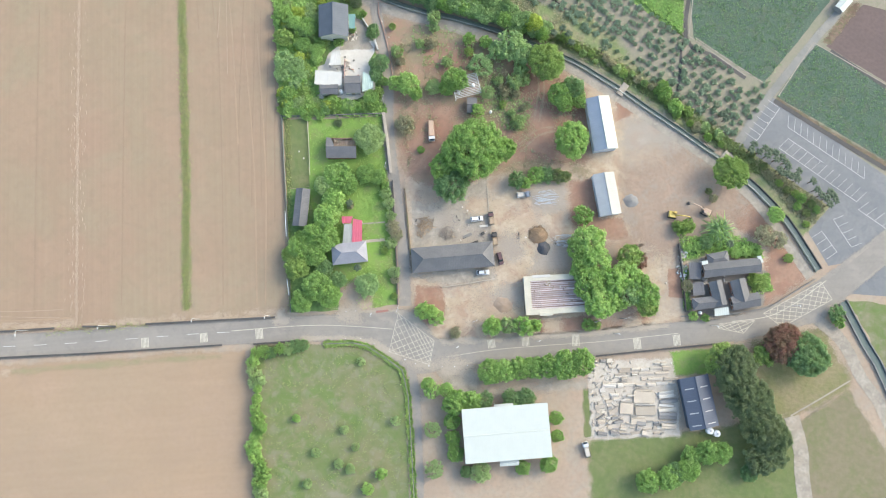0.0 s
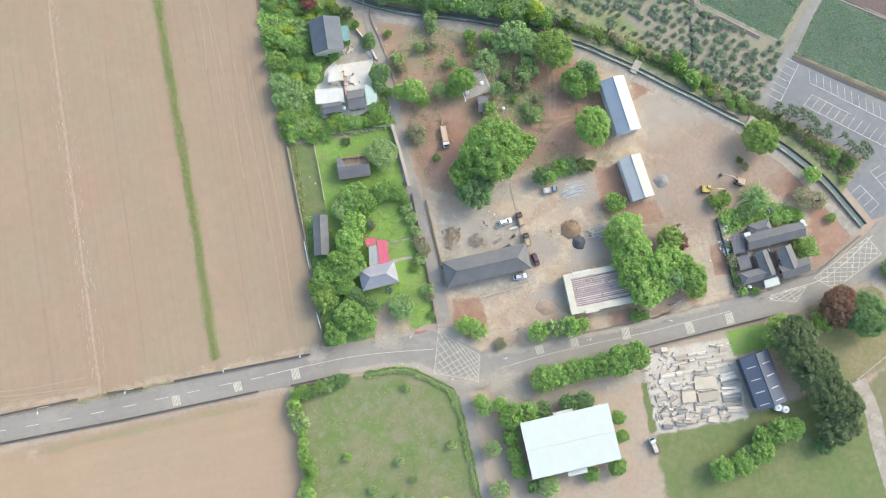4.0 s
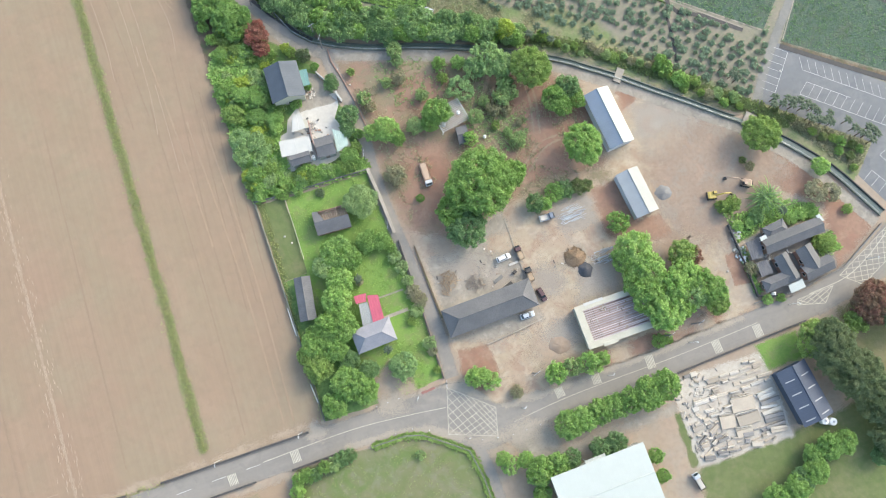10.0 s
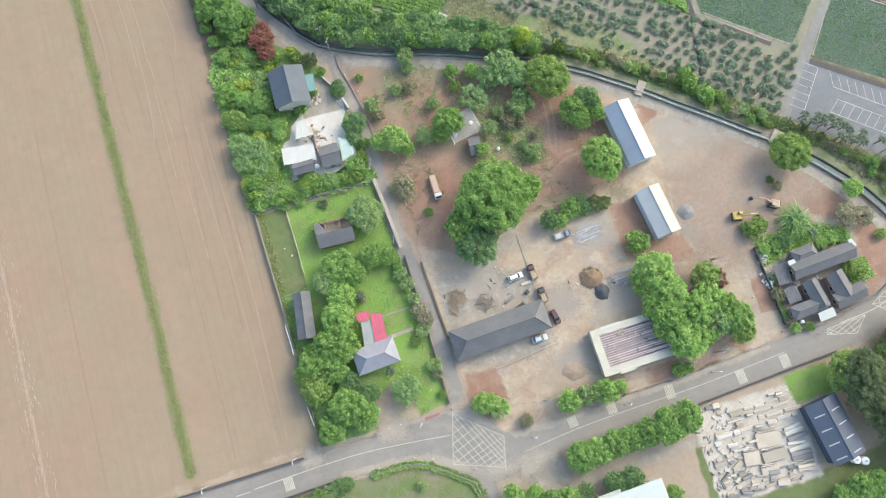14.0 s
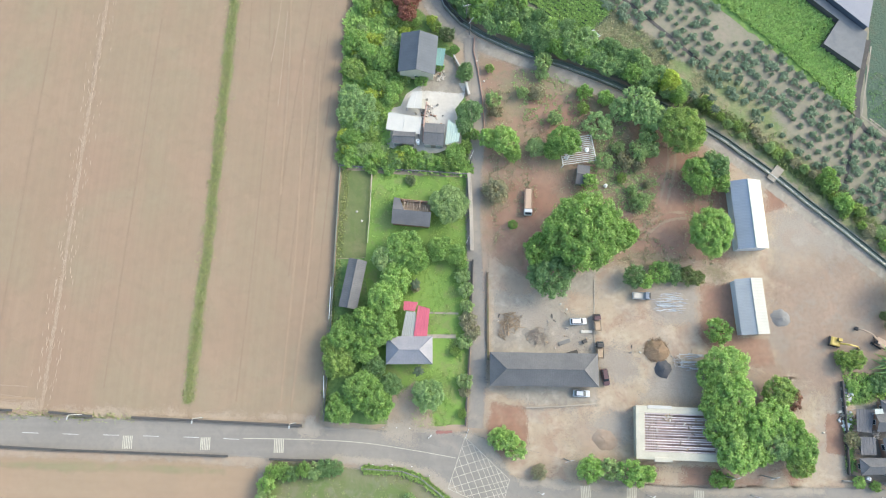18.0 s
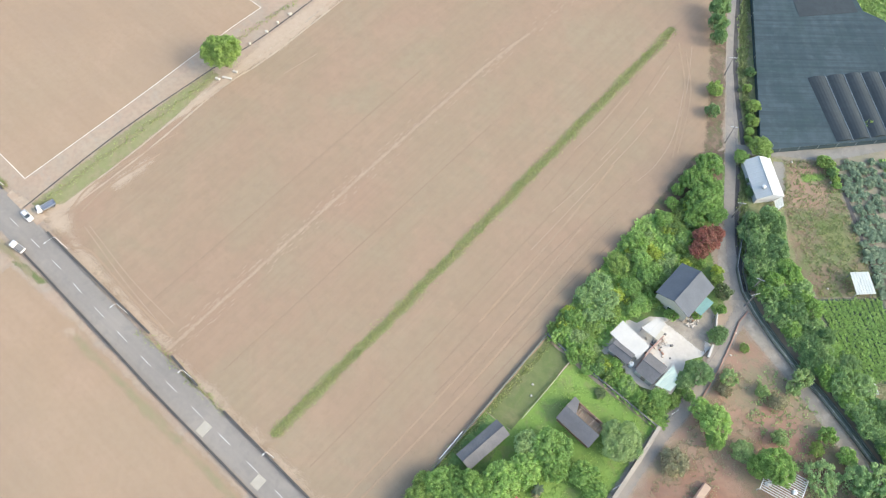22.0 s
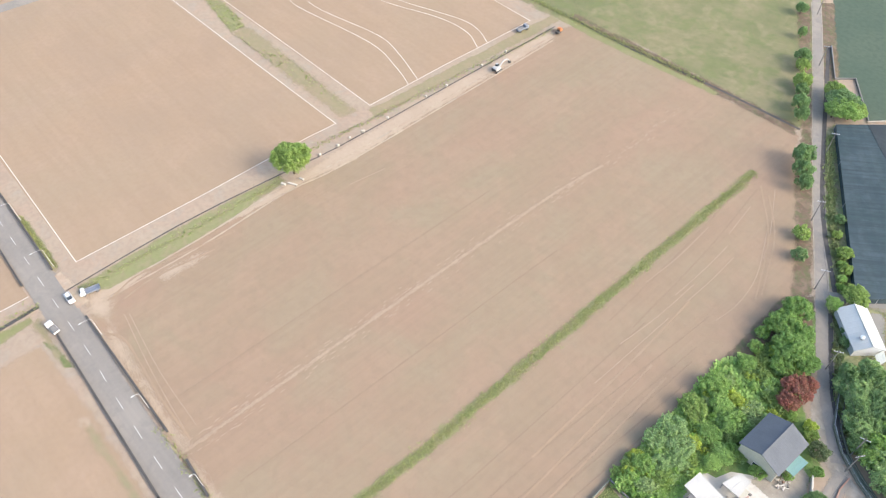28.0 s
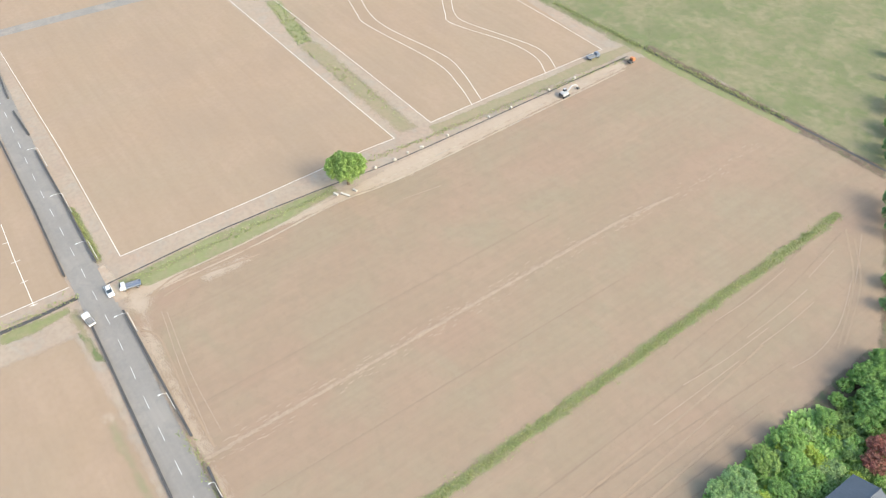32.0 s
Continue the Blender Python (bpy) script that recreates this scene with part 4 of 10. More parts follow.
for k, pts in enumerate(([(85.0, -43.4), (94.7, -45.6), (95.0, -50.2), (84.7, -49.5)], [(66.6, -42.6), (74.0, -41.5), (75.6, -48.6), (67.5, -50.9)], [(66.9, -52.6), (69.4, -53.2), (69.6, -66.6), (67.3, -67.2)], [(73.8, -38.2), (84.2, -42.7), (83.4, -46.6), (74.5, -47.6)], [(89.4, -56.0), (97.0, -55.0), (97.6, -61.0), (91.0, -61.4)])):
    lay(f"farm_grass_{k + 1}", pts, 0.062, M["garden"], "weedy grass beside the farmhouse", "grass", jag=0.5, step=1.2, seed=k, soft=1.6)
# south of the road
lay("lawn_3", [(-76.5, -78.6), (-56.3, -78.3), (-41.3, -79.3), (-26.6, -87.4), (-25.4, -128.1), (-26, -190), (-76, -190)], 0.04, M["meadow_walled"], "walled meadow with scattered bushes", "lawn", jag=0.4, soft=1)
lay("yard_2", [(-22.1, -87.4), (-3.7, -86.0), (36.1, -84.3), (33.5, -109.2), (35.7, -128.6), (34, -190), (-20, -190), (-21.6, -128.1)], 0.03, M["earth"], "trodden earth yard round the white hall", "yard", jag=0.5, soft=3)
lay("concrete_yard_3", [(-15.0, -86.9), (-3.7, -85.6), (-1.9, -93.4), (34.0, -90.3), (33.9, -93.6), (-13.1, -96.1)], 0.04, M["concrete"], "grey concrete strip before the white hall", "yard", jag=0.5, soft=4)
lay("stone_yard", [(34.2, -84.7), (63.7, -83.0), (64.5, -108.9), (33.5, -109.8)], 0.045, M["yard"], "dusty white yard of a stone dealer", "yard", jag=0.5, soft=2)
lay("meadow_1", [(62.1, -81.1), (75.3, -80.4), (76.3, -88.6), (63.7, -89.1)], 0.05, M["lawn"], "patch of bright grass by the road", "lawn", jag=0.4, soft=2)
lay("meadow_2", [(33.9, -109.8), (65.5, -107.6), (101.7, -103.3), (105.8, -129.2), (110, -200), (34, -200)], 0.035, M["meadow"], "green weedy ground behind the stone yard", "ground", jag=0.8, soft=4)
lay("meadow_3", [(89.8, -79.0), (113.2, -73.4), (121.8, -88.5), (121.4, -94.1), (101.7, -103.3), (92.3, -101.4)], 0.05, M["straw"], "straw-coloured weeds under the trees", "ground", jag=0.8, soft=5)
lay("meadow_4", [(121.4, -94.1), (132.9, -114.5), (150, -200), (112, -200), (104.5, -105.1)], 0.045, M["dry_field"], "dry pasture beside a lane", "field", jag=0.6, soft=3)
lay("field_9", [(123.6, -63.9), (136.7, -65.8), (240, -60), (240, -160), (150, -130), (134.9, -88.6)], 0.03, M["meadow_walled"], "olive grass field beyond the canal", "field", jag=0.6)
# north-east plots
lay("house_weeds", [(-66.0, 79.6), (-61.0, 85.0), (-55.4, 88.2), (-45.0, 74.0), (-33.0, 60.5), (-40.0, 50.0), (-51.0, 59.5)], 0.044, M["scrub"], "shaded weeds round the white shed", "ground", jag=0.5, step=1.5, soft=1.5)
lay("shed_court", [(-58.0, 85.5), (-55.1, 87.7), (-49.7, 80.4), (-48.6, 76.2), (-51.0, 73.6)], 0.056, M["grey_lane"], "grey concrete strip beside the white shed", "yard", jag=0.2, soft=0.8)
lay("scrub_1", [(-4.3, 48.7), (2.1, 54.7), (31.6, 34.9), (21.0, 31.3), (2.9, 42.5)], 0.047, M["scrub"], "dry weeds beside the canal", "ground", jag=0.6, soft=4)
lay("scrub_2", [(-3.9, 51.9), (18.2, 40.7), (36.9, 30.4), (51.2, 22.9), (68.5, 7.5), (87.7, -8.7), (83.6, -13.4), (77.0, -9.4), (58.0, 4.2), (49.6, 11.0), (32.0, 21.9), (7.4, 33.0), (-0.5, 42.4)], 0.035, M["scrub"], "weedy bank of the canal", "ground", jag=0.6, soft=3)
lay("orchard_1", [(-44.5, 96.7), (-36.5, 106.0), (-23.4, 97.0), (-2.4, 83.0), (46.6, 46.5), (73.0, 27.7), (99.0, 9.6), (87.8, -6.3), (69.5, 5.9), (51.1, 20.8), (31.6, 34.9), (2.1, 54.7), (-13.8, 70.7)], 0.045, M["orchard_soil"], "orchard soil with rows of grey-green bushes", "ground", jag=0.6, soft=1.5)
lay("field_10", [(-36.9, 107.2), (-23.1, 124.5), (2.9, 104.6), (67.0, 57.6), (72.6, 42.2), (71.0, 29.1), (72.4, 28.1), (46.2, 48.0), (-3.4, 84.9), (-23.9, 98.0)], 0.05, M["crop_light"], "bright green leafy crop", "field", jag=0.6)
lay("field_11", [(-26.1, 56.6), (-13.6, 69.4), (3.6, 55.1), (-5.4, 43.8)], 0.05, M["crop_dark"], "vegetable plot with green rows", "field", jag=0.4, soft=1.5)
lay("scrub_3", [(-55.9, 87.6), (-46.8, 96.7), (-20.0, 74.4), (-14.2, 69.4), (-25.7, 57.7), (-33.9, 60.8), (-45.9, 73.5)], 0.05, M["mixed_plot"], "weedy plot with dry patches", "ground", jag=0.5, soft=2)
lay("plot_bare_soil", [(-53.6, 86.8), (-46.8, 93.8), (-40.4, 87.6), (-39.0, 82.0), (-46.0, 75.4)], 0.058, M["weedy_soil"], "bare reddish soil in the weedy plot", "ground", jag=1.0, step=1.5, soft=4.5)
lay("plot_greens", [(-49.7, 87.4), (-45.2, 91.7), (-43.8, 89.9), (-48.3, 85.4)], 0.062, M["lawn"], "small bed of green seedlings", "weeds", jag=0.4, step=1.2, soft=1.6)
lay("plot_weed_patch", [(-39.6, 77.4), (-34.9, 83.0), (-23.6, 77.2), (-30.6, 71.6)], 0.059, M["meadow"], "green weeds over the plot", "weeds", jag=1.0, step=1.5, soft=4.5)
lay("field_12", [(75.7, 42.8), (125.0, 43.1), (112.2, 27.5), (99.2, 12.5), (75.1, 28.6), (74, 48)], 0.05, M["crop_dark"], "dark green low crop field", "field", jag=0.15)
lay("field_13", [(117.8, 27.1), (142.6, 11.8), (140.5, -15.7), (103.3, 7.2)], 0.05, M["crop_dark"], "dark green low crop field by the car park", "field", jag=0.15)
lay("field_14", [(136.7, 41.5), (180, 30), (165, -5), (142.7, 12.6), (122.2, 25.8)], 0.05, M["brown_rows"], "brown furrowed field", "field", jag=0.2)
lay("field_15", [(75.7, 42.8), (120, 43), (142, 80), (90, 130), (76, 60)], 0.045, M["crop_dark"], "dark green low crop field", "field", jag=0.2)
lay("field_16", [(-160.8, 227.2), (-146.3, 205.6), (-130.7, 180.1), (-119.3, 164.0), (-114.7, 169.4), (-99.7, 152.5), (-76.6, 181.5), (-40, 190), (-110, 290)], 0.05, M["crop_far"], "dark green low crop field with pale paths", "field", jag=0.2)
lay("field_17", [(-86.2, 165.8), (-74.0, 181.7), (-10, 150), (-22.6, 131.6), (-62.4, 154.2), (-69.8, 153.2)], 0.05, M["crop_light"], "yellow-green ridged crop", "field", jag=0.3)
lay("weed_strip", [(-106.3, 132.8), (-106.2, 144.5), (-81.3, 110.2), (-67.8, 88.2), (-69.3, 83.4), (-85.2, 106.3)], 0.03, M["scrub"], "weedy ditch bank", "ground", jag=0.3, soft=2)

# car park with bays
LOT = [(89.6, -9.9), (101.7, 7.2), (140.1, -21.1), (147, -28), (147, -48), (136.8, -43.5), (117.7, -52.4), (111.5, -40.7), (119.7, -31.9), (106.7, -22.7)]
lay("car_park", [LOT[0], LOT[1], LOT[2], LOT[3], LOT[4], LOT[6], LOT[7], LOT[8], LOT[9]], 0.055, M["lot"], "grey asphalt car park with white bays", "car park", jag=0)
lay("car_park_2", [(123.7, -61.9), (170, -20), (190, -50), (136.9, -62.9)], 0.05, M["lot"], "corner of a second asphalt car park", "car park", jag=0)
lay("scrub_4", [(90.0, -10.3), (106.7, -22.9), (119.5, -32.1), (111.5, -40.5), (109.2, -42.4), (104.9, -35.4), (96.4, -26.0), (86.4, -15.2)], 0.05, M["scrub"], "weedy bank beside the car park", "ground", jag=0.4, soft=1.5)

for k, pts in enumerate(([(-26.3, 32.7), (-13.7, 33.7), (-1.9, 28.3), (-4.9, 15.8), (-20.3, 17.4)], [(-2.2, 22.3), (7.3, 20.3), (12.8, 5.1), (14.1, -4.8), (-0.0, -0.3)], [(17.9, 40.2), (34.6, 39.6), (46.6, 28.9), (53.6, 18.9), (47.7, 18.7), (34.7, 26.9), (25.3, 33.4)])):
    lay(f"weedy_ground_{k + 1}", pts, 0.057, M["scrub" if k == 2 else "weeds"], "loose green weeds over bare soil", "ground", jag=1.0, step=1.2, seed=k + 5, soft=5)

# main road: shoulders, carriageway, markings
ROAD = [(-420, -89.2), (-292.8, -84.9), (-255.2, -83.7), (-222.4, -81.7), (-195.7, -80.1), (-176.4, -78.9), (-160.3, -78.6), (-136.5, -77.5), (-112.4, -75.8), (-91.6, -74.4), (-70.5, -73.6), (-54.5, -72.9), (-41.3, -73.7), (-30.0, -76.5), (-16.8, -81.1), (0.2, -80.8), (19.1, -79.4), (38.2, -78.2), (65.0, -75.4), (84.3, -73.6), (103.9, -68.0), (118.9, -60.4), (138.1, -46.5), (165, -28), (230, 30)]
ribbon("road", ROAD, -3.6, 3.7, 0.08, M["asphalt_new"], "grey two-lane asphalt road", "road", per=8)
ribbon("road_shoulder", ROAD, -4.05, 4.1, 0.06, M["asphalt"], "paler worn shoulder of the main road", "road", per=8, soft=0.9)
lay("road_apron_1", [(-70.6, -69.2), (-48.9, -68.2), (-30.1, -66.9), (-23.4, -69.0), (-16.8, -76.2), (-13.0, -77.0), (-13.1, -86.9), (-22.5, -88.1), (-27.7, -85.9), (-37.5, -78.7), (-48.8, -76.8), (-62.0, -76.4)], 0.07, M["asphalt"], "worn asphalt apron at the village junction", "road", jag=0.2, soft=1.2)
lay("road_apron_2", [(84.5, -69.5), (104.2, -63.4), (115.3, -56.5), (138.7, -39.6), (137.7, -52.3), (123.6, -62.9), (113.4, -71.5), (99.7, -74.3), (84.0, -78.5)], 0.07, M["asphalt"], "worn asphalt apron at the canal junction", "road", jag=0.2, soft=1.2)
lay("pavement_1", [(-27.2, -66.8), (-22.9, -68.3), (-16.4, -76.2), (-30.1, -67.5), (-48.9, -68.2), (-49.0, -67.2)], 0.075, M["shoulder"], "dusty pavement at the junction", "pavement", jag=0.2, soft=1.5)
lay("junction_dust_1", [(-31.0, -80.6), (-27.5, -84.4), (-23.2, -87.0), (-6.0, -87.4), (-2.0, -85.2), (-8.0, -83.6), (-17.0, -84.6), (-24.0, -83.6)], 0.083, M["shoulder"], "pale dust over the junction edge", "pavement", jag=0.5, step=1.2, soft=3.5)
lay("junction_dust_2", [(-62.0, -75.8), (-48.0, -75.0), (-38.0, -76.2), (-30.0, -80.4), (-26.5, -84.6), (-33.0, -82.0), (-40.0, -78.4), (-50.0, -77.2), (-62.0, -77.2)], 0.083, M["shoulder"], "dusty road edge beside the meadow", "pavement", jag=0.4, step=1.2, soft=1.8)
lay("junction_dust_3", [(-16.0, -76.4), (4.0, -76.0), (30.0, -74.6), (62.0, -71.6), (62.0, -73.4), (30.0, -76.2), (2.0, -77.6), (-14.0, -78.6)], 0.0835, M["shoulder"], "dusty road edge beside the yard", "pavement", jag=0.5, step=1.5, soft=2)
ribbon("plot_edge", [(101.6, -102.6), (112.0, -97.0), (122.4, -91.2)], -0.25, 0.25, 0.075, M["concrete"], "thin pale concrete edge between two plots", "kerb")
# lanes
ribbon("lane_1", [(-165, 222), (-150.6, 201.0), (-129.3, 169.8), (-95.9, 119.6), (-70.1, 82.0), (-55.5, 60.6), (-40.1, 42.4)], -1.6, 1.6, 0.06, M["asphalt"], "narrow grey concrete lane along the field", "road", soft=0.5)
ribbon("lane_2", [(-57.0, 65.7), (-48.7, 48.5), (-36.8, 40.1), (-18.8, 35.0), (-10.5, 32.6), (10.3, 25.8), (31.2, 17.7), (39.0, 12.6), (48.6, 6.2), (58.3, -0.6), (68.0, -7.3), (77.5, -14.0), (82.5, -18.0), (90.5, -26.2), (95.0, -31.2), (100.3, -38.3), (105.2, -46.4), (111.5, -56.2)], -1.9, 1.6, 0.05, M["concrete"], "concrete lane along the canal", "road", soft=1)
ribbon("lane_3", [(-37.7, 41.1), (-36.2, 31.5), (-33.0, 16.1), (-33.1, 0.1), (-31.7, -15.9), (-29.1, -35.1), (-27.3, -50.3), (-26.9, -65.6)], -1.9, 2.0, 0.066, M["asphalt"], "worn side lane between garden and yard", "road", soft=1.2)
ribbon("lane_4", [(83.6, -17.2), (86.4, -13.3), (93.5, -2.5), (102.1, 9.1), (119.1, 29.2), (131.0, 44.0), (150, 84)], -1.4, 1.4, 0.07, M["grey_lane"], "concrete farm lane beside the car park", "road", soft=0.8)
ribbon("lane_5", [(-24.7, -85.9), (-23.2, -98.8), (-22.1, -128.1), (-20, -190)], -1.6, 1.6, 0.06, M["asphalt"], "narrow lane beside the meadow wall", "road", soft=1.2)
ribbon("lane_6", [(111.5, -69.6), (120.6, -78.1), (126.5, -90.4), (133.8, -103.5), (150, -150)], -2.0, 2.0, 0.06, M["concrete"], "curving concrete lane by the canal", "road", soft=0.7)
ribbon("lane_7", [(102.0, -102.8), (104.4, -114.3), (104.8, -129.2), (112, -190)], -2.5, 2.5, 0.06, M["concrete"], "concrete farm track", "road", soft=0.7)
ribbon("lane_8", [(-68.6, 80.8), (-58.1, 89.9), (-47.1, 99.5), (-24.6, 127.4), (30, 160)], -1.7, 1.7, 0.065, M["grey_lane"], "concrete lane beside the shade net", "road", soft=0.7)
ribbon("lane_9", [(-345, 40), (-352, -10), (-356, -60), (-360, -140)], -3, 3, 0.05, M["asphalt"], "far asphalt lane with a white kerb", "road")
ribbon("lane_10", [(-206.6, -77.6), (-199.6, -76.1), (-191.9, -74.9)], -2.2, 2.4, 0.07, M["sand"], "sandy crossing from the road to the track", "track", soft=1.5)
ribbon("footpath_1", [(-41.4, -43.8), (-33.8, -43.1)], -0.5, 0.5, 0.075, M["concrete"], "narrow concrete garden path", "path", per=2)
ribbon("footpath_2", [(-41.7, -37.7), (-33.7, -37.1)], -0.25, 0.25, 0.075, M["concrete"], "thin concrete garden path", "path", per=2)

# centre dashes, edge lines, slow bars, box markings
road_line = smooth_line(ROAD, 8)
west = [tuple(p) for p in beside(road_line, 0.05) if p.x < -78]
dash = Geo().box(-2, -0.065, 0, 2, 0.065, 0.006)
dash_me = dash.mesh("dash")
dash_me.materials.append(M["road_paint"])
marks = thing("lane_marking", pose(0, 0, 0.084), "white dashed centre line on the main road", "road marking", "", "structure")
for x, y, a in along(west, 10.0, 3.0):
    part("dash", dash_me, None, marks).matrix_basis = pose(x, y, 0, 0, 0, math.degrees(a))
east = beside(road_line, 0.0)
ribbon("edge_line_1", [(-84.5, -73.7), (-67.7, -72.4), (-54.5, -71.9), (-41.4, -72.5), (-31.0, -73.3)], -0.09, 0.09, 0.086, M["box_paint"], "long white centre line through the bend", "road marking")
ribbon("edge_line_2", [(-13.1, -82.6), (2.1, -80.4), (19.1, -79.0), (38.2, -77.8), (65.0, -75.1)], -0.07, 0.07, 0.086, M["box_paint"], "faded white centre line of the village road", "road marking")
ribbon("edge_line_3", [(83.4, -71.3), (96.1, -69.5), (106.0, -64.8), (116.6, -57.5)], -0.12, 0.12, 0.086, M["box_paint"], "white edge line round the bend", "road marking")
for p, q in (((-113.0, -75.8), (-112.7, -79.0)), ((-93.7, -74.4), (-93.4, -77.4)), ((-75.4, -73.0), (-75.1, -76.3)), ((1.9, -76.9), (2.3, -79.7)), ((13.5, -76.2), (13.6, -79.0)), ((30.4, -75.3), (30.5, -79.2)), ((51.0, -76.7), (51.3, -80.3)), ((64.4, -75.6), (64.7, -79.2))):
    m, L = frame_at(p, q)
    e = thing("slow_bars", Matrix.Translation((0, 0, 0.085)) @ m, "block of thin white slow-down bars across a lane", "road marking", "slow bars on the road", "structure")
    gap = 2.6 / 6
    for i in range(6):
        part("bar", Geo().box(0, -1.3 + i * gap, 0, L, -1.3 + i * gap + 0.27, 0.005), M["box_paint"], e)


def box_marking(corners, rows, w=0.16):
    """A cross-hatched junction box inside four corners."""
    a, b, c, d = [Vector(p) for p in corners]
    e = thing("box_marking", pose(0, 0, 0.09), "faded cross-hatched box painted on the junction", "road marking", "", "structure")

    def line(p, q):
        m, L = frame_at(p, q)
        part("stripe", Geo().box(0, -w / 2, 0, L, w / 2, 0.004), M["box_paint"], e).matrix_basis = m

    for p, q in ((a, b), (b, c), (c, d), (d, a)):
        line(p, q)

    def at(u, v):
        return a.lerp(b, u).lerp(d.lerp(c, u), v)

    nu, nv = rows
    k = nu + nv
    for i in range(1, k):
        s = i
        u0, v0 = (s / nu, 0) if s <= nu else (1, (s - nu) / nv)
        u1, v1 = (0, s / nv) if s <= nv else ((s - nv) / nu, 1)
        line(at(u0, v0), at(u1, v1))
        u0, v0 = (1 - u0, v0)
        u1, v1 = (1 - u1, v1)
        line(at(u0, v0), at(u1, v1))


box_marking(((-32.2, -80.8), (-18.7, -85.1), (-17.1, -77.2), (-29.1, -68.0)), (6, 5), 0.14)
box_marking(((100.5, -73.1), (118.3, -63.9), (114.8, -57.9), (94.4, -68.5)), (8, 3))
box_marking(((78.7, -73.5), (87.2, -75.2), (91.3, -70.9), (79.3, -71.9)), (4, 2))
lay("red_zone_marking", [(-36.6, -67.3), (-32.5, -66.8), (-32.3, -67.3), (-36.4, -67.9)], 0.09, M["red_paint"], "faded red no-parking paint at the corner", "road marking", jag=0.1, step=0.5, soft=0.6)


def bays(p, q, n, tip, back=None):
    """White slanted parking bays along the line p to q; tip is where the first bay line ends."""
    p, q = Vector(p), Vector(q)
    d, v = q - p, Vector(tip) - p
    e = thing("parking_bays", pose(p.x, p.y, 0.085), "row of white painted parking bays", "road marking", "parking bays", "structure")
    part("line", Geo().box(0, -0.07, 0, d.length, 0.07, 0.005), M["road_paint"], e).matrix_basis = pose(0, 0, 0, 0, 0, math.degrees(math.atan2(d.y, d.x)))
    tick = Geo().box(0.1, -0.055, 0.001, v.length, 0.055, 0.006).mesh("line")
    tick.materials.append(M["road_paint"])
    for i in range(n + 1):
        o = d * (i / n)
        part("line", tick, None, e).matrix_basis = pose(o.x, o.y, 0, 0, 0, math.degrees(math.atan2(v.y, v.x)))
    if back:
        o = v + d * back[0]
        part("line", Geo().box(0, -0.07, 0, d.length * (back[1] - back[0]), 0.07, 0.004), M["road_paint"], e).matrix_basis = pose(o.x, o.y, 0, 0, 0, math.degrees(math.atan2(d.y, d.x)))


bays((104.2, 3.1), (95.5, -8.6), 6, (100.3, 6.0))
bays((106.7, -3.7), (132.3, -22.1), 12, (107.3, 0.7))
bays((103.0, -11.1), (129.1, -30.2), 12, (106.6, -7.8), (0, 0.45))
bays((129.5, -33.0), (140.0, -40.6), 4, (133.3, -30.4))
bays((116.2, -40.4), (121.0, -47.7), 3, (112.6, -42.7))
bays((120.5, -36.4), (126.1, -46.0), 4, (124.1, -35.0))

# canal: floor, water, two walls, railing
CANAL = [(-51.8, 65.8), (-44.9, 50.0), (-34.4, 42.6), (-18.3, 37.3), (-10.5, 35.8), (10.4, 29.3), (31.4, 20.3), (39.2, 15.6), (49.1, 9.3), (58.2, 2.6), (68.0, -4.2), (77.3, -11.1), (82.7, -14.9), (91.9, -23.6), (96.0, -27.7), (103.9, -36.8), (109.4, -45.9), (114.0, -54.0)]
ribbon("canal_water", CANAL[:13], -0.95, 0.45, 0.075, M["water_green"], "dark water in the narrow concrete canal", "water", per=4)
ribbon("canal_water_3", CANAL[12:], -0.95, 1.25, 0.0755, M["water"], "dark water in the wide concrete canal", "water", per=4)
cl = smooth_line(CANAL, 2)
bend = next(i for i, p in enumerate(cl) if p.x > 82)
wall_run("canal_wall_5", [tuple(p) for p in beside(cl[:bend], 0.6)], 0.5, 0.25, M["wall_mossy"], "low mossy concrete wall of the canal", "wall")
wall_run("canal_wall_1", [tuple(p) for p in beside(cl[bend:], 1.4)], 0.5, 0.25, M["wall_dark"], "low concrete wall of the canal", "wall")
wall_run("canal_wall_2", [tuple(p) for p in beside(cl, -1.0)], 0.6, 0.25, M["wall_mossy"], "low concrete parapet between canal and lane", "wall")
CANAL2 = [(121.6, -64.8), (128.3, -79.1), (134.6, -92.3), (150, -140)]
ribbon("canal_water_2", CANAL2, -1.0, 1.4, 0.075, M["water"], "dark water in a roadside canal", "water", per=4)
cl2 = smooth_line(CANAL2, 3)
wall_run("canal_wall_3", [tuple(p) for p in beside(cl2, 1.6)], 0.6, 0.3, M["wall_grey"], "low concrete canal wall", "wall")
wall_run("canal_wall_4", [tuple(p) for p in beside(cl2, -1.2)], 0.6, 0.3, M["wall_grey"], "low concrete canal wall beside a lane", "wall")
rail_pts = along([tuple(p) for p in beside(cl, -1.0)], 2.4, 0.3)
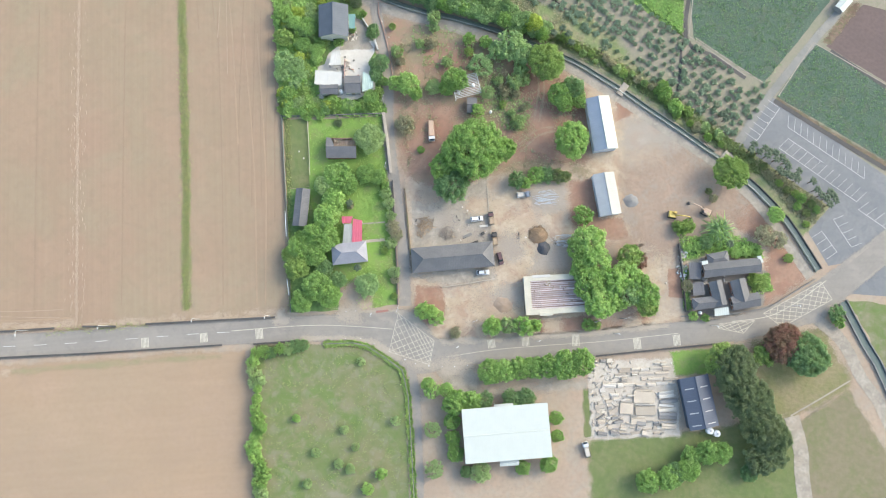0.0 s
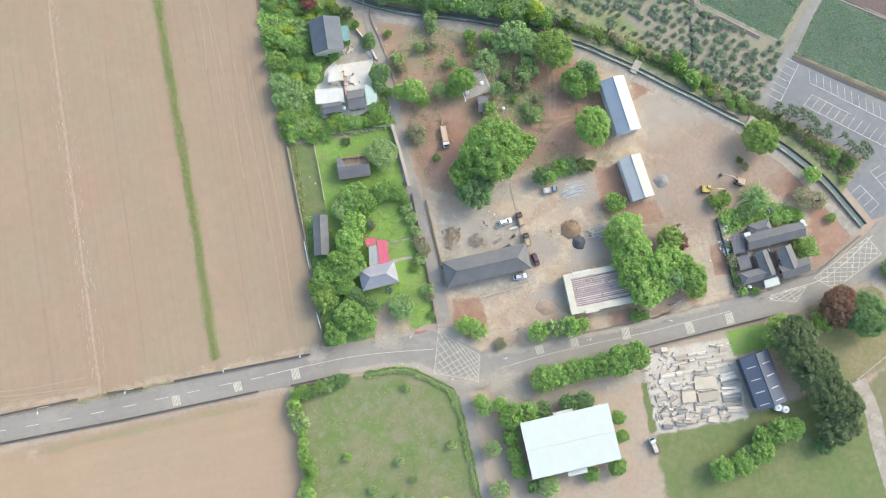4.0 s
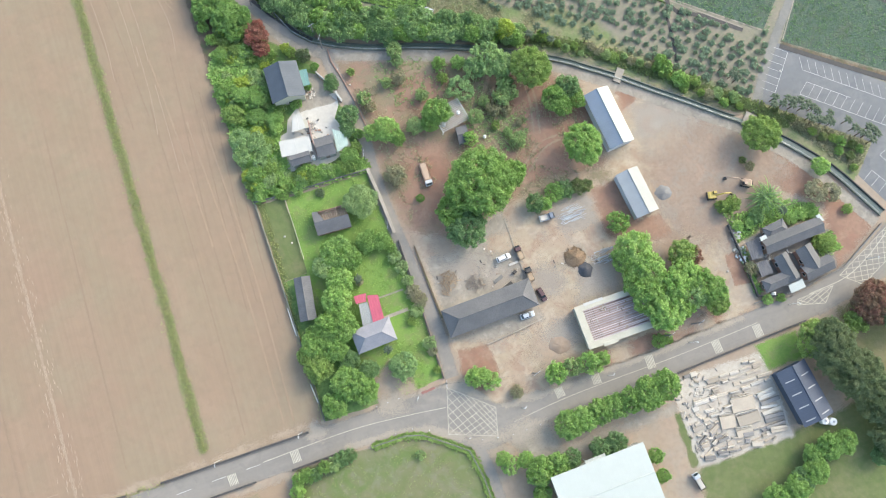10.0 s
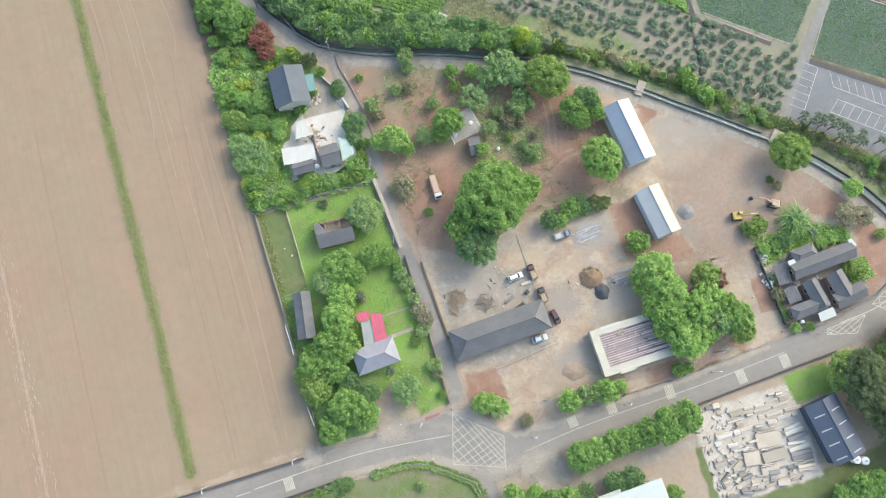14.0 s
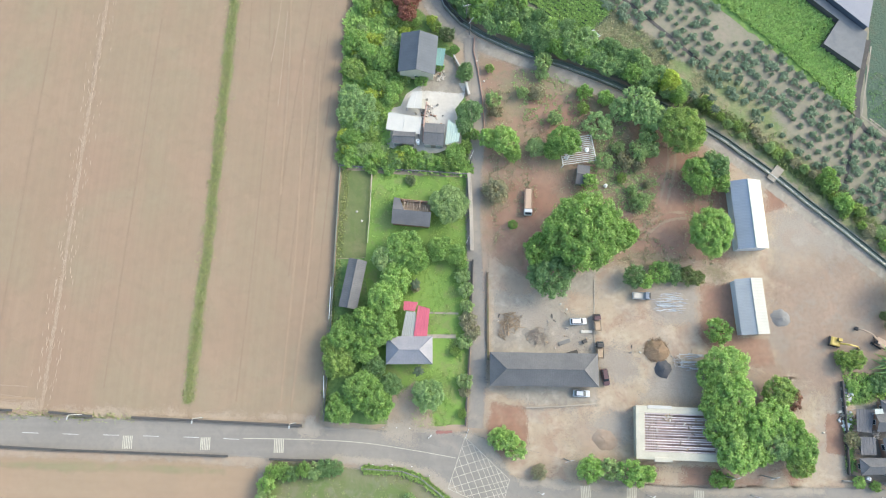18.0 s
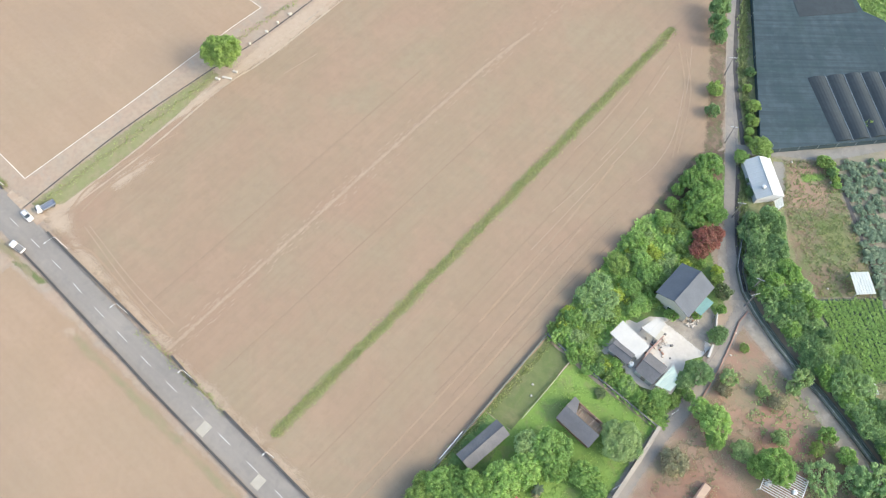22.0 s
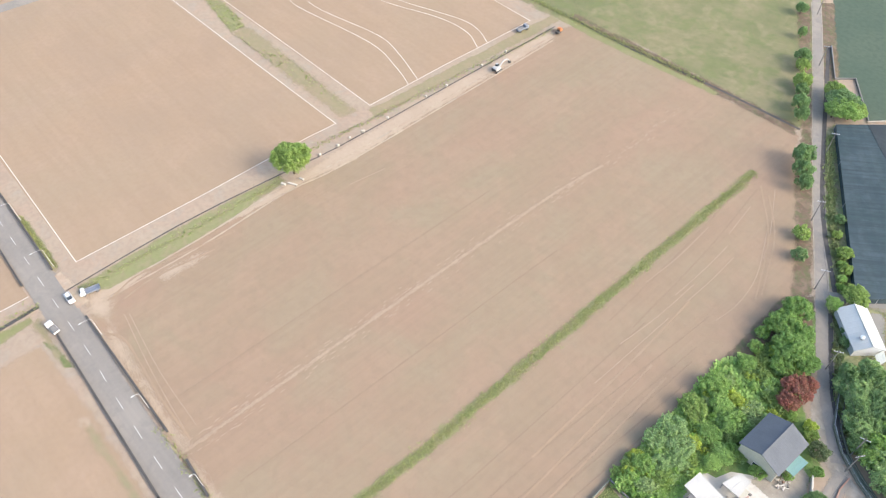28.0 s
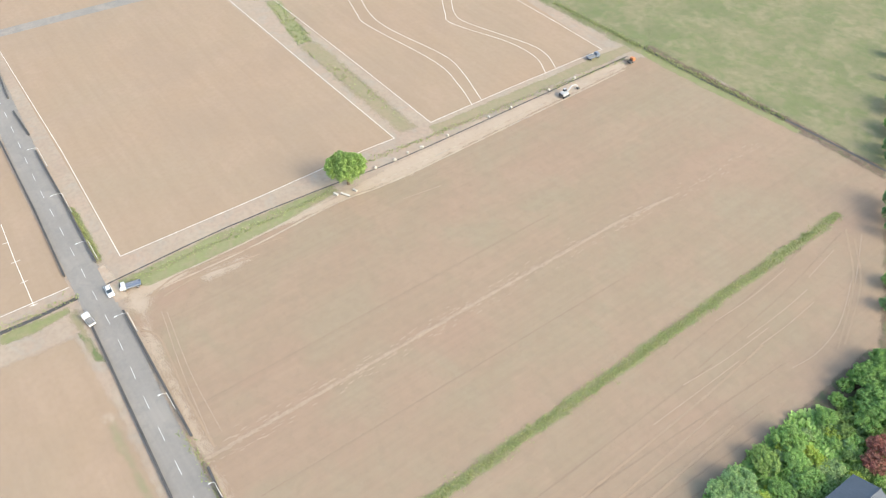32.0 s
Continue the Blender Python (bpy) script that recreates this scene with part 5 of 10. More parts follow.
for run in range(0, len(rail_pts) - 1, 12):
    seg = rail_pts[run:run + 13]
    x0, y0, _ = seg[0]
    e = thing("railing", pose(x0, y0, 0.68), "grey pipe railing along the canal parapet", "railing", "canal railings")
    for x, y, a in seg:
        part("post", Geo().tube((0, 0, 0), (0, 0, 0.75), 0.05, n=6), M["steel"], e).matrix_basis = pose(x - x0, y - y0, 0)
    for z in (0.4, 0.72):
        for (xa, ya, _), (xb, yb, _) in zip(seg, seg[1:]):
            part("rail", Geo().tube((xa - x0, ya - y0, z), (xb - x0, yb - y0, z), 0.035, n=5), M["steel"], e)
for p, w in (((48.6, 9.6), 2.4), ((85.0, -15.4), 3.4)):
    pv = Vector(p)
    k = min(range(len(cl) - 1), key=lambda i: (cl[i] - pv).length)
    d = cl[k + 1] - cl[k]
    g = Geo().box(-w / 2, -2.2, 0, w / 2, 2.6, 0.66, cut=0.05)
    tagged(part("canal_bridge", g, M["concrete"]), "flat concrete slab bridge over the canal", "bridge", "canal bridges", "structure").matrix_basis = pose(*cl[k].lerp(pv, .5), 0, 0, 0, math.degrees(math.atan2(d.y, d.x)))

# dust and stains over road edges and yards
stain = random.Random(91)
for k, (p, r, key) in enumerate((((-3.6, -75.1), 4, "sand"), ((23.1, -73.0), 4, "sand"), ((49.8, -72.2), 4, "sand"), ((58.4, -73.1), 5, "sand"), ((-67.7, -70.0), 3, "shoulder"), ((-45.2, -68.2), 4, "shoulder"), ((-11.2, -86.3), 5, "shoulder"), ((-14.8, -35.5), 5, "gravel"), ((-1.2, -31.6), 4, "sand"), ((-18.6, -27.7), 4, "earth"), ((-5.2, -42.3), 4, "gravel"), ((-20.6, -51.9), 4, "earth"), ((8.2, -46.2), 6, "gravel"), ((14.2, -38.4), 6, "sand"), ((57.7, -16.8), 7, "earth"), ((67.1, -26.7), 7, "gravel"), ((73.3, -18.8), 6, "red_soil"), ((62.5, -42.4), 5, "gravel"),
                              ((56.4, -50.2), 5, "sand"), ((2.2, -65.3), 6, "earth"), ((-7.3, -69.1), 5, "sand"), ((8.0, -61.6), 5, "gravel"))):
    pts = [(p[0] + r * stain.uniform(.7, 1.3) * math.cos(a), p[1] + r * stain.uniform(.5, 1.1) * math.sin(a)) for a in [i * 0.6283 for i in range(10)]]
    lay(f"ground_stain_{k + 1}", pts, 0.094 + 0.0006 * k if key == "shoulder" else 0.052 + 0.0003 * k, M[key], "dusty stain on trodden ground", "ground", jag=0.8, step=1.0, seed=k, soft=r * 1.3)

# ditches and dark roadside walls
# each ditch is a flat dark ribbon; its hollow isn't modelled
def ditch(name, pts, w, label):
    ribbon(name, pts, -w / 2, w / 2, 0.07 + 0.001 * int(name.split("_")[1]), M["wall_dark"], label, "ditch", per=3, soft=0.35)


ditch("ditch_1", [(-199.5, -76.3), (-202.0, -41.6), (-201.4, -7.6), (-200.4, 13.4), (-202.0, 58.2), (-204.1, 113.1)], 0.4, "dark narrow ditch between tilled fields")
ditch("ditch_2", [(-207.5, 121.7), (-178.8, 124.0), (-146.8, 129.0), (-111.5, 133.0)], 0.9, "dark ditch along the north edge of the field")
ditch("ditch_3", [(-197.9, -103.7), (-198.1, -94.5), (-199.0, -84.1)], 1.2, "dark ditch between fields south of the road")
ditch("ditch_5", [(-44.9, 96.4), (-13.8, 70.7), (8.2, 55.8), (30.6, 38.4)], 1.0, "dark furrow beside the orchard")
ditch("ditch_6", [(75.7, 52.8), (72.2, 28.5), (81.6, 22.1), (92.7, 14.0)], 1.4, "dark ditch along the crop field")
ditch("ditch_7", [(102.4, 5.9), (119.7, -5.6), (140.3, -18.7)], 1.6, "dark ditch between crop and car park")
ditch("ditch_8", [(123.7, 24.2), (142.5, 10.8)], 1.2, "dark ditch between two fields")
ditch("ditch_9", [(-67.5, 84.1), (-85.5, 106.0), (-105.3, 136.8), (-131.3, 179.5)], 1.3, "dark ditch beside the farm lane")
ditch("ditch_10", [(-64.4, 77.2), (-50.7, 56.9), (-40.1, 45.7)], 1.1, "dark ditch beside the farm lane")
ditch("ditch_11", [(70.7, 27.1), (69.4, 15.0), (68.1, 7.6)], 0.9, "dark furrow through the orchard")
for k, (p, q) in enumerate((((-133.3, -72.0), (-122.8, -72.0)), ((-112.6, -71.3), (-70.4, -69.2)), ((-209.2, -76.8), (-242.3, -78.5)), ((-242.3, -78.5), (-269.6, -80.4)), ((-280.4, -80.5), (-296.9, -82.3)), ((-307.0, -82.4), (-345, -82.5)), ((-187.2, -75.2), (-142.9, -72.5)))):
    wall_run(f"roadside_wall_{k + 1}", [p, q], 0.7, 0.5, M["wall_dark"], "low mossy dark wall along the road", "wall")
for k, (p, q) in enumerate((((-129.3, -80.8), (-87.6, -78.3)), ((-76.9, -78.0), (-62.0, -77.0)), ((-186.3, -83.3), (-148.6, -81.6)), ((-148.6, -81.6), (-129.3, -80.8)), ((-208.7, -85.3), (-241.9, -86.7)), ((-241.9, -86.7), (-282.8, -89.3)), ((37.1, -82.5), (79.2, -78.5)))):
    wall_run(f"roadside_wall_{k + 9}", [p, q], 0.6, 0.45, M["wall_dark"], "low mossy dark wall along the road", "wall")

lay("weed_band", [(-13.9, 94.7), (-6.1, 86.5), (3.8, 80.7), (16.4, 73.7), (23.6, 76.6), (11.1, 83.6), (0.4, 92.0), (-7.2, 98.3)], 0.062, M["meadow"], "band of low weeds between orchard and crop", "weeds", jag=0.6, step=1.5, soft=2)
for k, pts in enumerate(([(-0.0, 84.1), (4.0, 86.8), (6.0, 83.9), (1.9, 81.1)], [(9.2, 78.7), (13.0, 80.7), (15.2, 77.9), (11.0, 75.7)], [(-17.5, 75.3), (-6.7, 85.8), (-4.4, 82.3), (-14.2, 70.4)], [(-12.7, 70.8), (-4.5, 80.2), (-2.1, 78.5), (-10.3, 69.2)])):
    lay(f"bare_patch_{k + 1}", pts, 0.064, M["orchard_soil"], "bare soil patch between bushes", "ground", jag=0.6, step=1.5, seed=k, soft=3)
lay("ditch_bank_2", [(103.3, 7.2), (140.5, -16.3), (140.3, -18.7), (102.4, 5.1)], 0.06, M["brown_verge"], "weedy brown bank beside the car park ditch", "grass", jag=0.4, step=1.5, soft=1.5)
lay("brown_verge_6", [(120.9, 27.3), (126.0, 33.6), (133.1, 42.1), (136.1, 41.5), (123.8, 26.3)], 0.062, M["brown_verge"], "dark weedy strip beside the lane", "ground", jag=0.5, step=1.5, soft=1.5)
for k, pts in enumerate(([(104.1, 7.6), (117.8, 27.1), (142.6, 11.8)], [(76.5, 50.9), (73.3, 29.4), (92.8, 14.9)], [(75.5, 28.8), (98.8, 12.3)])):
    ribbon(f"field_edge_{k + 1}", pts, -.2, .2, 0.085, M["concrete"], "pale concrete edge of the crop field", "kerb", per=1)
lay("earth_patch_1", [(47.6, -21.2), (72.8, -9.5), (90.9, -19.3), (93.3, -32.4), (75.0, -43.6), (58.9, -49.8), (49.9, -40.7)], 0.043, M["brown_yard"], "brown trodden earth in the yard", "ground", jag=1.0, step=2, soft=14)
lay("earth_patch_2", [(39.9, -45.0), (51.5, -41.1), (53.1, -61.6), (46.0, -72.8), (34.2, -73.0)], 0.043, M["brown_yard"], "brown trodden earth in the yard", "ground", jag=1.0, step=2, soft=8)
lay("earth_patch_3", [(-13.4, -44.7), (-0.2, -44.8), (-0.6, -57.6), (-14.0, -59.0)], 0.043, M["concrete"], "grey trodden earth before the long building", "ground", jag=1.0, step=2, soft=8)
lay("green_verge_3", [(-236.0, -77.9), (-231.7, -76.0), (-210.5, -74.9), (-209.7, -76.4)], 0.06, M["strip_bed"], "grass verge beside the road wall", "grass", jag=0.3, step=1.2, soft=1.6)
lay("green_verge_4", [(-187.0, -87.0), (-185.5, -85.4), (-174.3, -83.3), (-175.5, -85.1)], 0.06, M["meadow"], "dark grass verge beside the road wall", "grass", jag=0.3, step=1.2, soft=1.6)
lay("green_verge_5", [(-197.2, -103.8), (-197.0, -87.2), (-194.7, -87.0), (-193.3, -96.4), (-194.0, -104.4)], 0.06, M["strip_bed"], "grass verge beside a ditch", "grass", jag=0.3, step=1.2, soft=2.2)
# single furrows and trodden smears in the big field
for k, pts in enumerate(([(-77.7, 38.1), (-76.7, -2.6), (-75.7, -29.5)], [(-74.6, 31.9), (-74.8, -6.5), (-74.0, -36.5)], [(-79.7, 42.3), (-79.4, -5.3), (-79.0, -31.9)], [(-72.0, 34.9), (-71.8, -3.9), (-71.0, -37.2)], [(-83.6, 52.4), (-84.2, -0.7), (-83.2, -27.6)], [(-107.4, 96.2), (-102.4, 61.9), (-99.0, 31.2)], [(-103.9, 100.1), (-98.2, 69.6), (-93.8, 34.2)], [(-121.3, -64.9), (-122.9, -18.8), (-124.8, 37.7)], [(-149.9, -68.6), (-152.2, -18.8), (-154.5, 37.5)], [(-87.6, -65.0), (-89.4, -18.8), (-92.8, 37.8)])):
    ribbon(f"furrow_{k + 1}", pts, -0.16, 0.16, 0.04, M["furrow"], "thin dark furrow in the tilled field", "furrow", soft=0.3)
for k, pts in enumerate(([(-187.8, -70.7), (-176.5, -71.2), (-160.9, -70.9), (-152.4, -70.7), (-155.2, -71.5), (-174.3, -73.7)], [(-195.3, -72.1), (-187.5, -67.6), (-183.4, -71.1), (-188.7, -74.2)], [(-188.6, -53.8), (-188.2, -41.7), (-186.2, -41.0), (-185.8, -53.5)], [(-159.2, -87.9), (-158.2, -85.7), (-153.3, -85.6), (-154.0, -87.4)], [(-157.2, -71.3), (-136.9, -70.1), (-136.8, -71.8), (-157.1, -73.2)], [(-133.1, -70.9), (-99.6, -68.8), (-99.6, -70.3), (-133.0, -72.4)], [(-97.8, -68.8), (-67.8, -66.6), (-67.8, -68.1), (-96.8, -70.6)])):
    lay(f"soil_smear_{k + 1}", pts, 0.055, M["track_soil"], "pale trodden smear at the field edge", "ground", jag=0.5, step=1.2, seed=k, soft=4.4)
for k, pts in enumerate(([(-156.2, -86.1), (-123.2, -83.5), (-88.0, -81.5), (-88.0, -82.6), (-123.1, -85.0), (-156.1, -87.6)], [(-195.4, -85.4), (-180.1, -84.8), (-179.0, -86.0), (-193.5, -87.2)], [(-213.6, -76.6), (-209.5, -75.0), (-208.2, -76.4), (-211.1, -78.1)], [(-183.5, -78.8), (-161.3, -78.2), (-161.6, -79.6), (-182.9, -80.6)])):
    lay(f"verge_{k + 1}", pts, 0.06, M["balk"], "thin green verge beside the road wall", "grass", jag=0.4, step=1.2, seed=k, soft=2.4)
lay("ditch_grass_strip", [(-206.0, 117.6), (-178.0, 120.2), (-140.0, 126.2), (-140.0, 128.4), (-178.0, 123.6), (-207.0, 121.4)], 0.065, M["strip_bed"], "green grassy edge of the field ditch", "grass", jag=0.3, step=1.5, soft=1.2)
LANE = [(-150.6, 201.0), (-129.3, 169.8), (-95.9, 119.6), (-70.1, 82.0)]
for k, o in enumerate((1.75, -1.75)):
    ribbon(f"lane_kerb_{k + 1}", LANE, o - .14, o + .14, 0.075, M["concrete"], "pale concrete kerb of the farm lane", "kerb")
ribbon("field_path", [(-129.4, 229.4), (-114.0, 218.3), (-100.9, 210.1)], -.7, .7, 0.07, M["concrete"], "pale narrow path across the crop field", "path")
lay("brown_verge_5", [(-150.0, 201.7), (-146.3, 205.6), (-122.4, 172.2), (-108.8, 149.9), (-111.4, 147.1)], 0.058, M["brown_verge"], "weedy bank beside the channel", "ground", jag=0.5, step=1.5, soft=1.5)
for k, pts in enumerate(([(-95.6, 75.5), (-94.4, 64.5), (-93.6, 50.8)], [(-91.9, 73.2), (-90.8, 62.4), (-90.3, 51.6)], [(-92.1, 88.9), (-84.0, 72.8), (-81.4, 61.2), (-81.7, 52.7)], [(-103.4, 76.6), (-101.7, 61.1), (-101.4, 48.1)], [(-100.8, 92.8), (-98.1, 79.1)], [(-92.8, 57.3), (-92.0, 41.5), (-92.4, 28.0)], [(-100.3, 103.9), (-91.5, 89.5), (-86.4, 79.2)], [(-89.9, 43.7), (-89.2, 28.9), (-88.6, 15.0)], [(-183.9, 6.6), (-182.6, 18.9)], [(-181.0, -65.9), (-159.5, -67.0), (-140.5, -66.4)], [(-182.0, -67.0), (-160.9, -68.6), (-141.1, -69.1)])):
    ribbon(f"soil_scratch_{k + 1}", pts, -0.14, 0.14, 0.047 + 0.001 * k, M["scratch"], "pale scratch left by a machine in the soil", "track", soft=0.25)
# ridge and grass strip in the big field
RIDGE = [(-135.3, -72.0), (-140.5, 41.7), (-139.9, 72.2)]
rg = random.Random(5)
g = Geo()


def stroke(x, y, a, o, length, w, h):
    """A short low bank of crumbled soil lying along the ridge."""
    cx, cy = x - math.sin(a) * o, y + math.cos(a) * o
    a += rg.uniform(-.12, .12)
    u, v = Vector((math.cos(a), math.sin(a))) * length / 2, Vector((-math.sin(a), math.cos(a))) * w / 2
    c = Vector((cx, cy))
    p = [c - u, c - u * .5 - v, c + u * .4 - v * 1.2, c + u, c + u * .5 + v, c - u * .3 + v * 1.1]
    g.add([(q.x, q.y, 0.02) for q in p] + [(*(c - u * .3), h), (*(c + u * .3), h * .8)], [(0, 1, 6), (1, 2, 7, 6), (2, 3, 7), (3, 4, 7), (4, 5, 6, 7), (5, 0, 6)])


for x, y, a in along(RIDGE + [(-140.2, 89.2), (-142.9, 113.3)], 0.6):
    far = y > 66
    for o, spread, chance in ((0.5, .16, 1.0), (0.6, .5, .8), (-1.5, .5, .3), (2.2, .6, .25), (0.4, 1.6, .3)):
        if rg.random() < chance * (.22 if far else 1.0) * (1.2 if noise.noise(Vector((y * .11, o, 4))) > -.15 else .35):
            stroke(x, y + rg.uniform(-.3, .3), a, o + rg.gauss(0, spread), rg.uniform(.5, 2.6), rg.uniform(.12, .36), rg.uniform(.04, .10))
tagged(part("soil_ridge", g, M["scratch"]), "low broken ridge of crumbled soil along the tilled field", "soil ridge", "", "stuff")
ribbon("soil_ridge_bed", RIDGE, 0.1, 0.95, 0.05, M["ridge"], "pale compacted line along the ridge", "soil ridge", soft=0.9)
for k, (pts) in enumerate(([(-73.5, -65.1), (-74.6, -18.8), (-78.7, 29.6)], [(-76.3, -65.1), (-78.5, -18.8), (-83.3, 29.6)], [(-79.3, 68.5), (-89.1, 88.0), (-100.3, 100.9)], [(-79.2, 65.7), (-90.3, 86.8), (-104.1, 102.2)], [(-90.0, 52.1), (-87.1, 26.3), (-84.2, -10.0)], [(-179.1, -73.3), (-173.5, -70.0), (-154.0, -70.0), (-137.8, -69.1)], [(-189.4, -67.1), (-192.1, -56.9), (-189.4, -29.9)], [(-186.7, -64.9), (-188.4, -55.1), (-186.8, -37.8)])):
    ribbon(f"wheel_track_{k + 1}", pts, -0.3, 0.3, 0.055, M["soil_field_w"], "faint pale wheel track in the soil", "track", soft=0.5)


def tufts(name, spots, size, material, label, category="grass", seed=1, tall=1.0, wide=0.06):
    """Grass and weeds: small bent blades in clumps at the given places."""
    r = random.Random(seed)
    vs, fs = [], []
    for x, y, s in spots:
        for k in range(5):
            a, h = r.uniform(0, 6.283), size * s * r.uniform(0.6, 1.3)
            dx, dy = math.cos(a), math.sin(a)
            w = h * 0.55
            bx, by = x + r.uniform(-.4, .4) * s, y + r.uniform(-.4, .4) * s
            n = len(vs)
            vs += [(bx - dy * w * .3, by + dx * w * .3, wide), (bx + dy * w * .3, by - dx * w * .3, wide), (bx + dx * h * .9 + dy * w * .5, by + dy * h * .9 - dx * w * .5, h * .75 * tall + wide), (bx + dx * h * .9 - dy * w * .5, by + dy * h * .9 + dx * w * .5, h * .75 * tall + wide)]
            fs.append((n, n + 1, n + 2, n + 3))
    me = bpy.data.meshes.new(name)
    me.from_pydata(vs, [], fs)
    me.update()
    return tagged(part(name, me, material), label, category, "", "stuff")


def scatter_line(pts, gap, spread, seed, lo=0.6, hi=1.3):
    r = random.Random(seed)
    out = []
    for x, y, a in along(pts, gap):
        o = r.gauss(0, spread)
        out.append((x - math.sin(a) * o, y + math.cos(a) * o, r.uniform(lo, hi)))
    return out


def scatter_poly(pts, count, seed, lo=0.6, hi=1.3, thick=0.0):
    """Random places inside a polygon, thinned by a broad noise where thick > 0."""
    r = random.Random(seed)
    xs, ys = [p[0] for p in pts], [p[1] for p in pts]
    out = []
    tries = 0
    while len(out) < count and tries < count * 20:
        tries += 1
        x, y = r.uniform(min(xs), max(xs)), r.uniform(min(ys), max(ys))
        inside = False
        for (ax, ay), (bx, by) in zip(pts, pts[1:] + pts[:1]):
            if (ay > y) != (by > y) and x < (bx - ax) * (y - ay) / (by - ay) + ax:
                inside = not inside
        if inside and (not thick or noise.noise(Vector((x * .12, y * .12, seed))) > thick - 0.5 * r.random()):
            out.append((x, y, r.uniform(lo, hi)))
    return out


STRIP = [(-99.7, -66.5), (-101.7, -18.8), (-105.3, 41.9), (-108.8, 105.7)]
lay("grass_strip_bed", [tuple(p) for p in beside([Vector(q) for q in STRIP], 1.4)] + [tuple(p) for p in beside([Vector(q) for q in STRIP], -1.4)][::-1], 0.05, M["strip_bed"], "green bed of the grass strip", "grass", jag=0.35, step=1.2, soft=0.9)
tufts("grass_strip", scatter_line(STRIP, 0.075, 0.78, 3), 0.23, LEAF["strip"], "strip of rough green grass across the tilled field", seed=4)
tufts("ditch_grass", scatter_line([(-196.8, -74.0), (-197.9, -41.7), (-199.1, -8.6)], 0.4, 0.7, 8) + scatter_line([(-250.6, 116.2), (-206.9, 121.2), (-146.8, 129.0)], 0.12, 0.9, 9) + scatter_line([(-205.2, 3.9), (-203.0, 112.0)], 0.35, 0.7, 10),
      0.32, LEAF["strip"], "green grass along the field ditches", seed=5)
tufts("verge_grass", scatter_line([(-145.5, -74.2), (-135.2, -73.1), (-112.6, -71.5)], 0.25, 0.6, 11) + scatter_line([(-236.2, -77.4), (-209.4, -75.8)], 0.12, 0.4, 12) + scatter_line([(-67.3, 1.1), (-65.5, -67.0)], 0.2, 0.5, 14) + scatter_line([(-199.2, -103.5), (-199.6, -84.0)], 0.2, 0.8, 15),
      0.28, LEAF["strip"], "weeds along road edges and plot walls", "weeds", seed=6)
tufts("balk_grass", scatter_poly([(-316.6, 20.4), (-313.8, 25.7), (-280.1, 23.7), (-280.1, 17.0)], 130, 21) + scatter_poly([(-280.1, 17.0), (-280.1, 23.7), (-237.2, 25.9), (-212.7, 27.2), (-239.1, 19.9)], 80, 22, thick=0.1), 0.35, LEAF["strip"], "thin grass on the balk between fields", seed=7)
tufts("yard_weeds", scatter_poly([(-32.4, 29.8), (34.9, 11.5), (36.1, -16.8), (8.7, -18.8), (-26.3, -18.8)], 2200, 22, thick=0.25), 0.3, LEAF["sparse"], "patchy weeds on the red soil", "weeds", seed=8)
tufts("bank_weeds", scatter_line(CANAL[4:14], 0.05, 0.0, 23) and [(x + 3.4 + 2.2 * abs(noise.noise(Vector((x, y, 1)))), y + 3.6 + 2.4 * abs(noise.noise(Vector((y, x, 2)))), s) for x, y, s in scatter_line(CANAL[4:14], 0.045, 0.9, 23)], 0.6, LEAF["bank"], "rank weeds on the canal bank", "weeds", seed=9)
tufts("lawn_grass", scatter_poly([(-76.5, -78.6), (-41.3, -79.3), (-26.6, -87.4), (-25.4, -127.7), (-75.3, -127.3)], 1000, 24, thick=0.05), 0.18, LEAF["strip"], "long grass in the walled meadow", seed=10)
for k, pts in enumerate(([(-26.3, 32.7), (-13.7, 33.7), (-1.9, 28.3), (-4.9, 15.8), (-20.3, 17.4)], [(-2.2, 22.3), (7.3, 20.3), (6.7, -0.5), (-1.9, -0.2)], [(5.8, 7.4), (17.3, 5.5), (15.0, -5.4), (6.4, -4.5)])):
    tufts("weeds", scatter_poly(pts, 260, 61 + k), 0.38, LEAF["pale"], "loose green weeds on the red soil", "weeds", seed=40 + k)
tufts("weeds", scatter_poly([(94.3, -15.1), (106.6, -23.3), (118.3, -31.9), (111.6, -39.2), (104.6, -31.1), (95.0, -18.8)], 900, 66), 0.5, LEAF["sparse"], "rank dry weeds on the bank beside the car park", "weeds", seed=44)
tufts("plot_weeds", scatter_poly([(-55.9, 87.6), (-46.8, 96.7), (-20.0, 74.4), (-14.2, 69.4), (-25.7, 57.7), (-45.9, 73.5)], 1100, 25), 0.30, LEAF["bank"], "weeds in the open plot", "weeds", seed=11)
tufts("ditch_weeds", scatter_line([(-65.6, 85.4), (-84.0, 107.4), (-103.6, 137.6)], 0.10, 0.7, 91) + scatter_line([(-63.4, 78.4), (-49.6, 58.0), (-39.4, 46.8)], 0.10, 0.5, 92), 0.55, LEAF["bank"], "rank weeds along the lane ditch", "weeds", seed=45)
tufts("crop_rows", [p for k in range(12) for p in scatter_line([tuple(Vector((-25.4, 56.2)).lerp(Vector((-13.8, 68.7)), (k + .5) / 12)), tuple(Vector((-5.5, 44.9)).lerp(Vector((3.0, 55.3)), (k + .5) / 12))], 0.12, 0.13, 30 + k)], 0.42, LEAF["green"], "rows of green vegetables", "crop", seed=12)
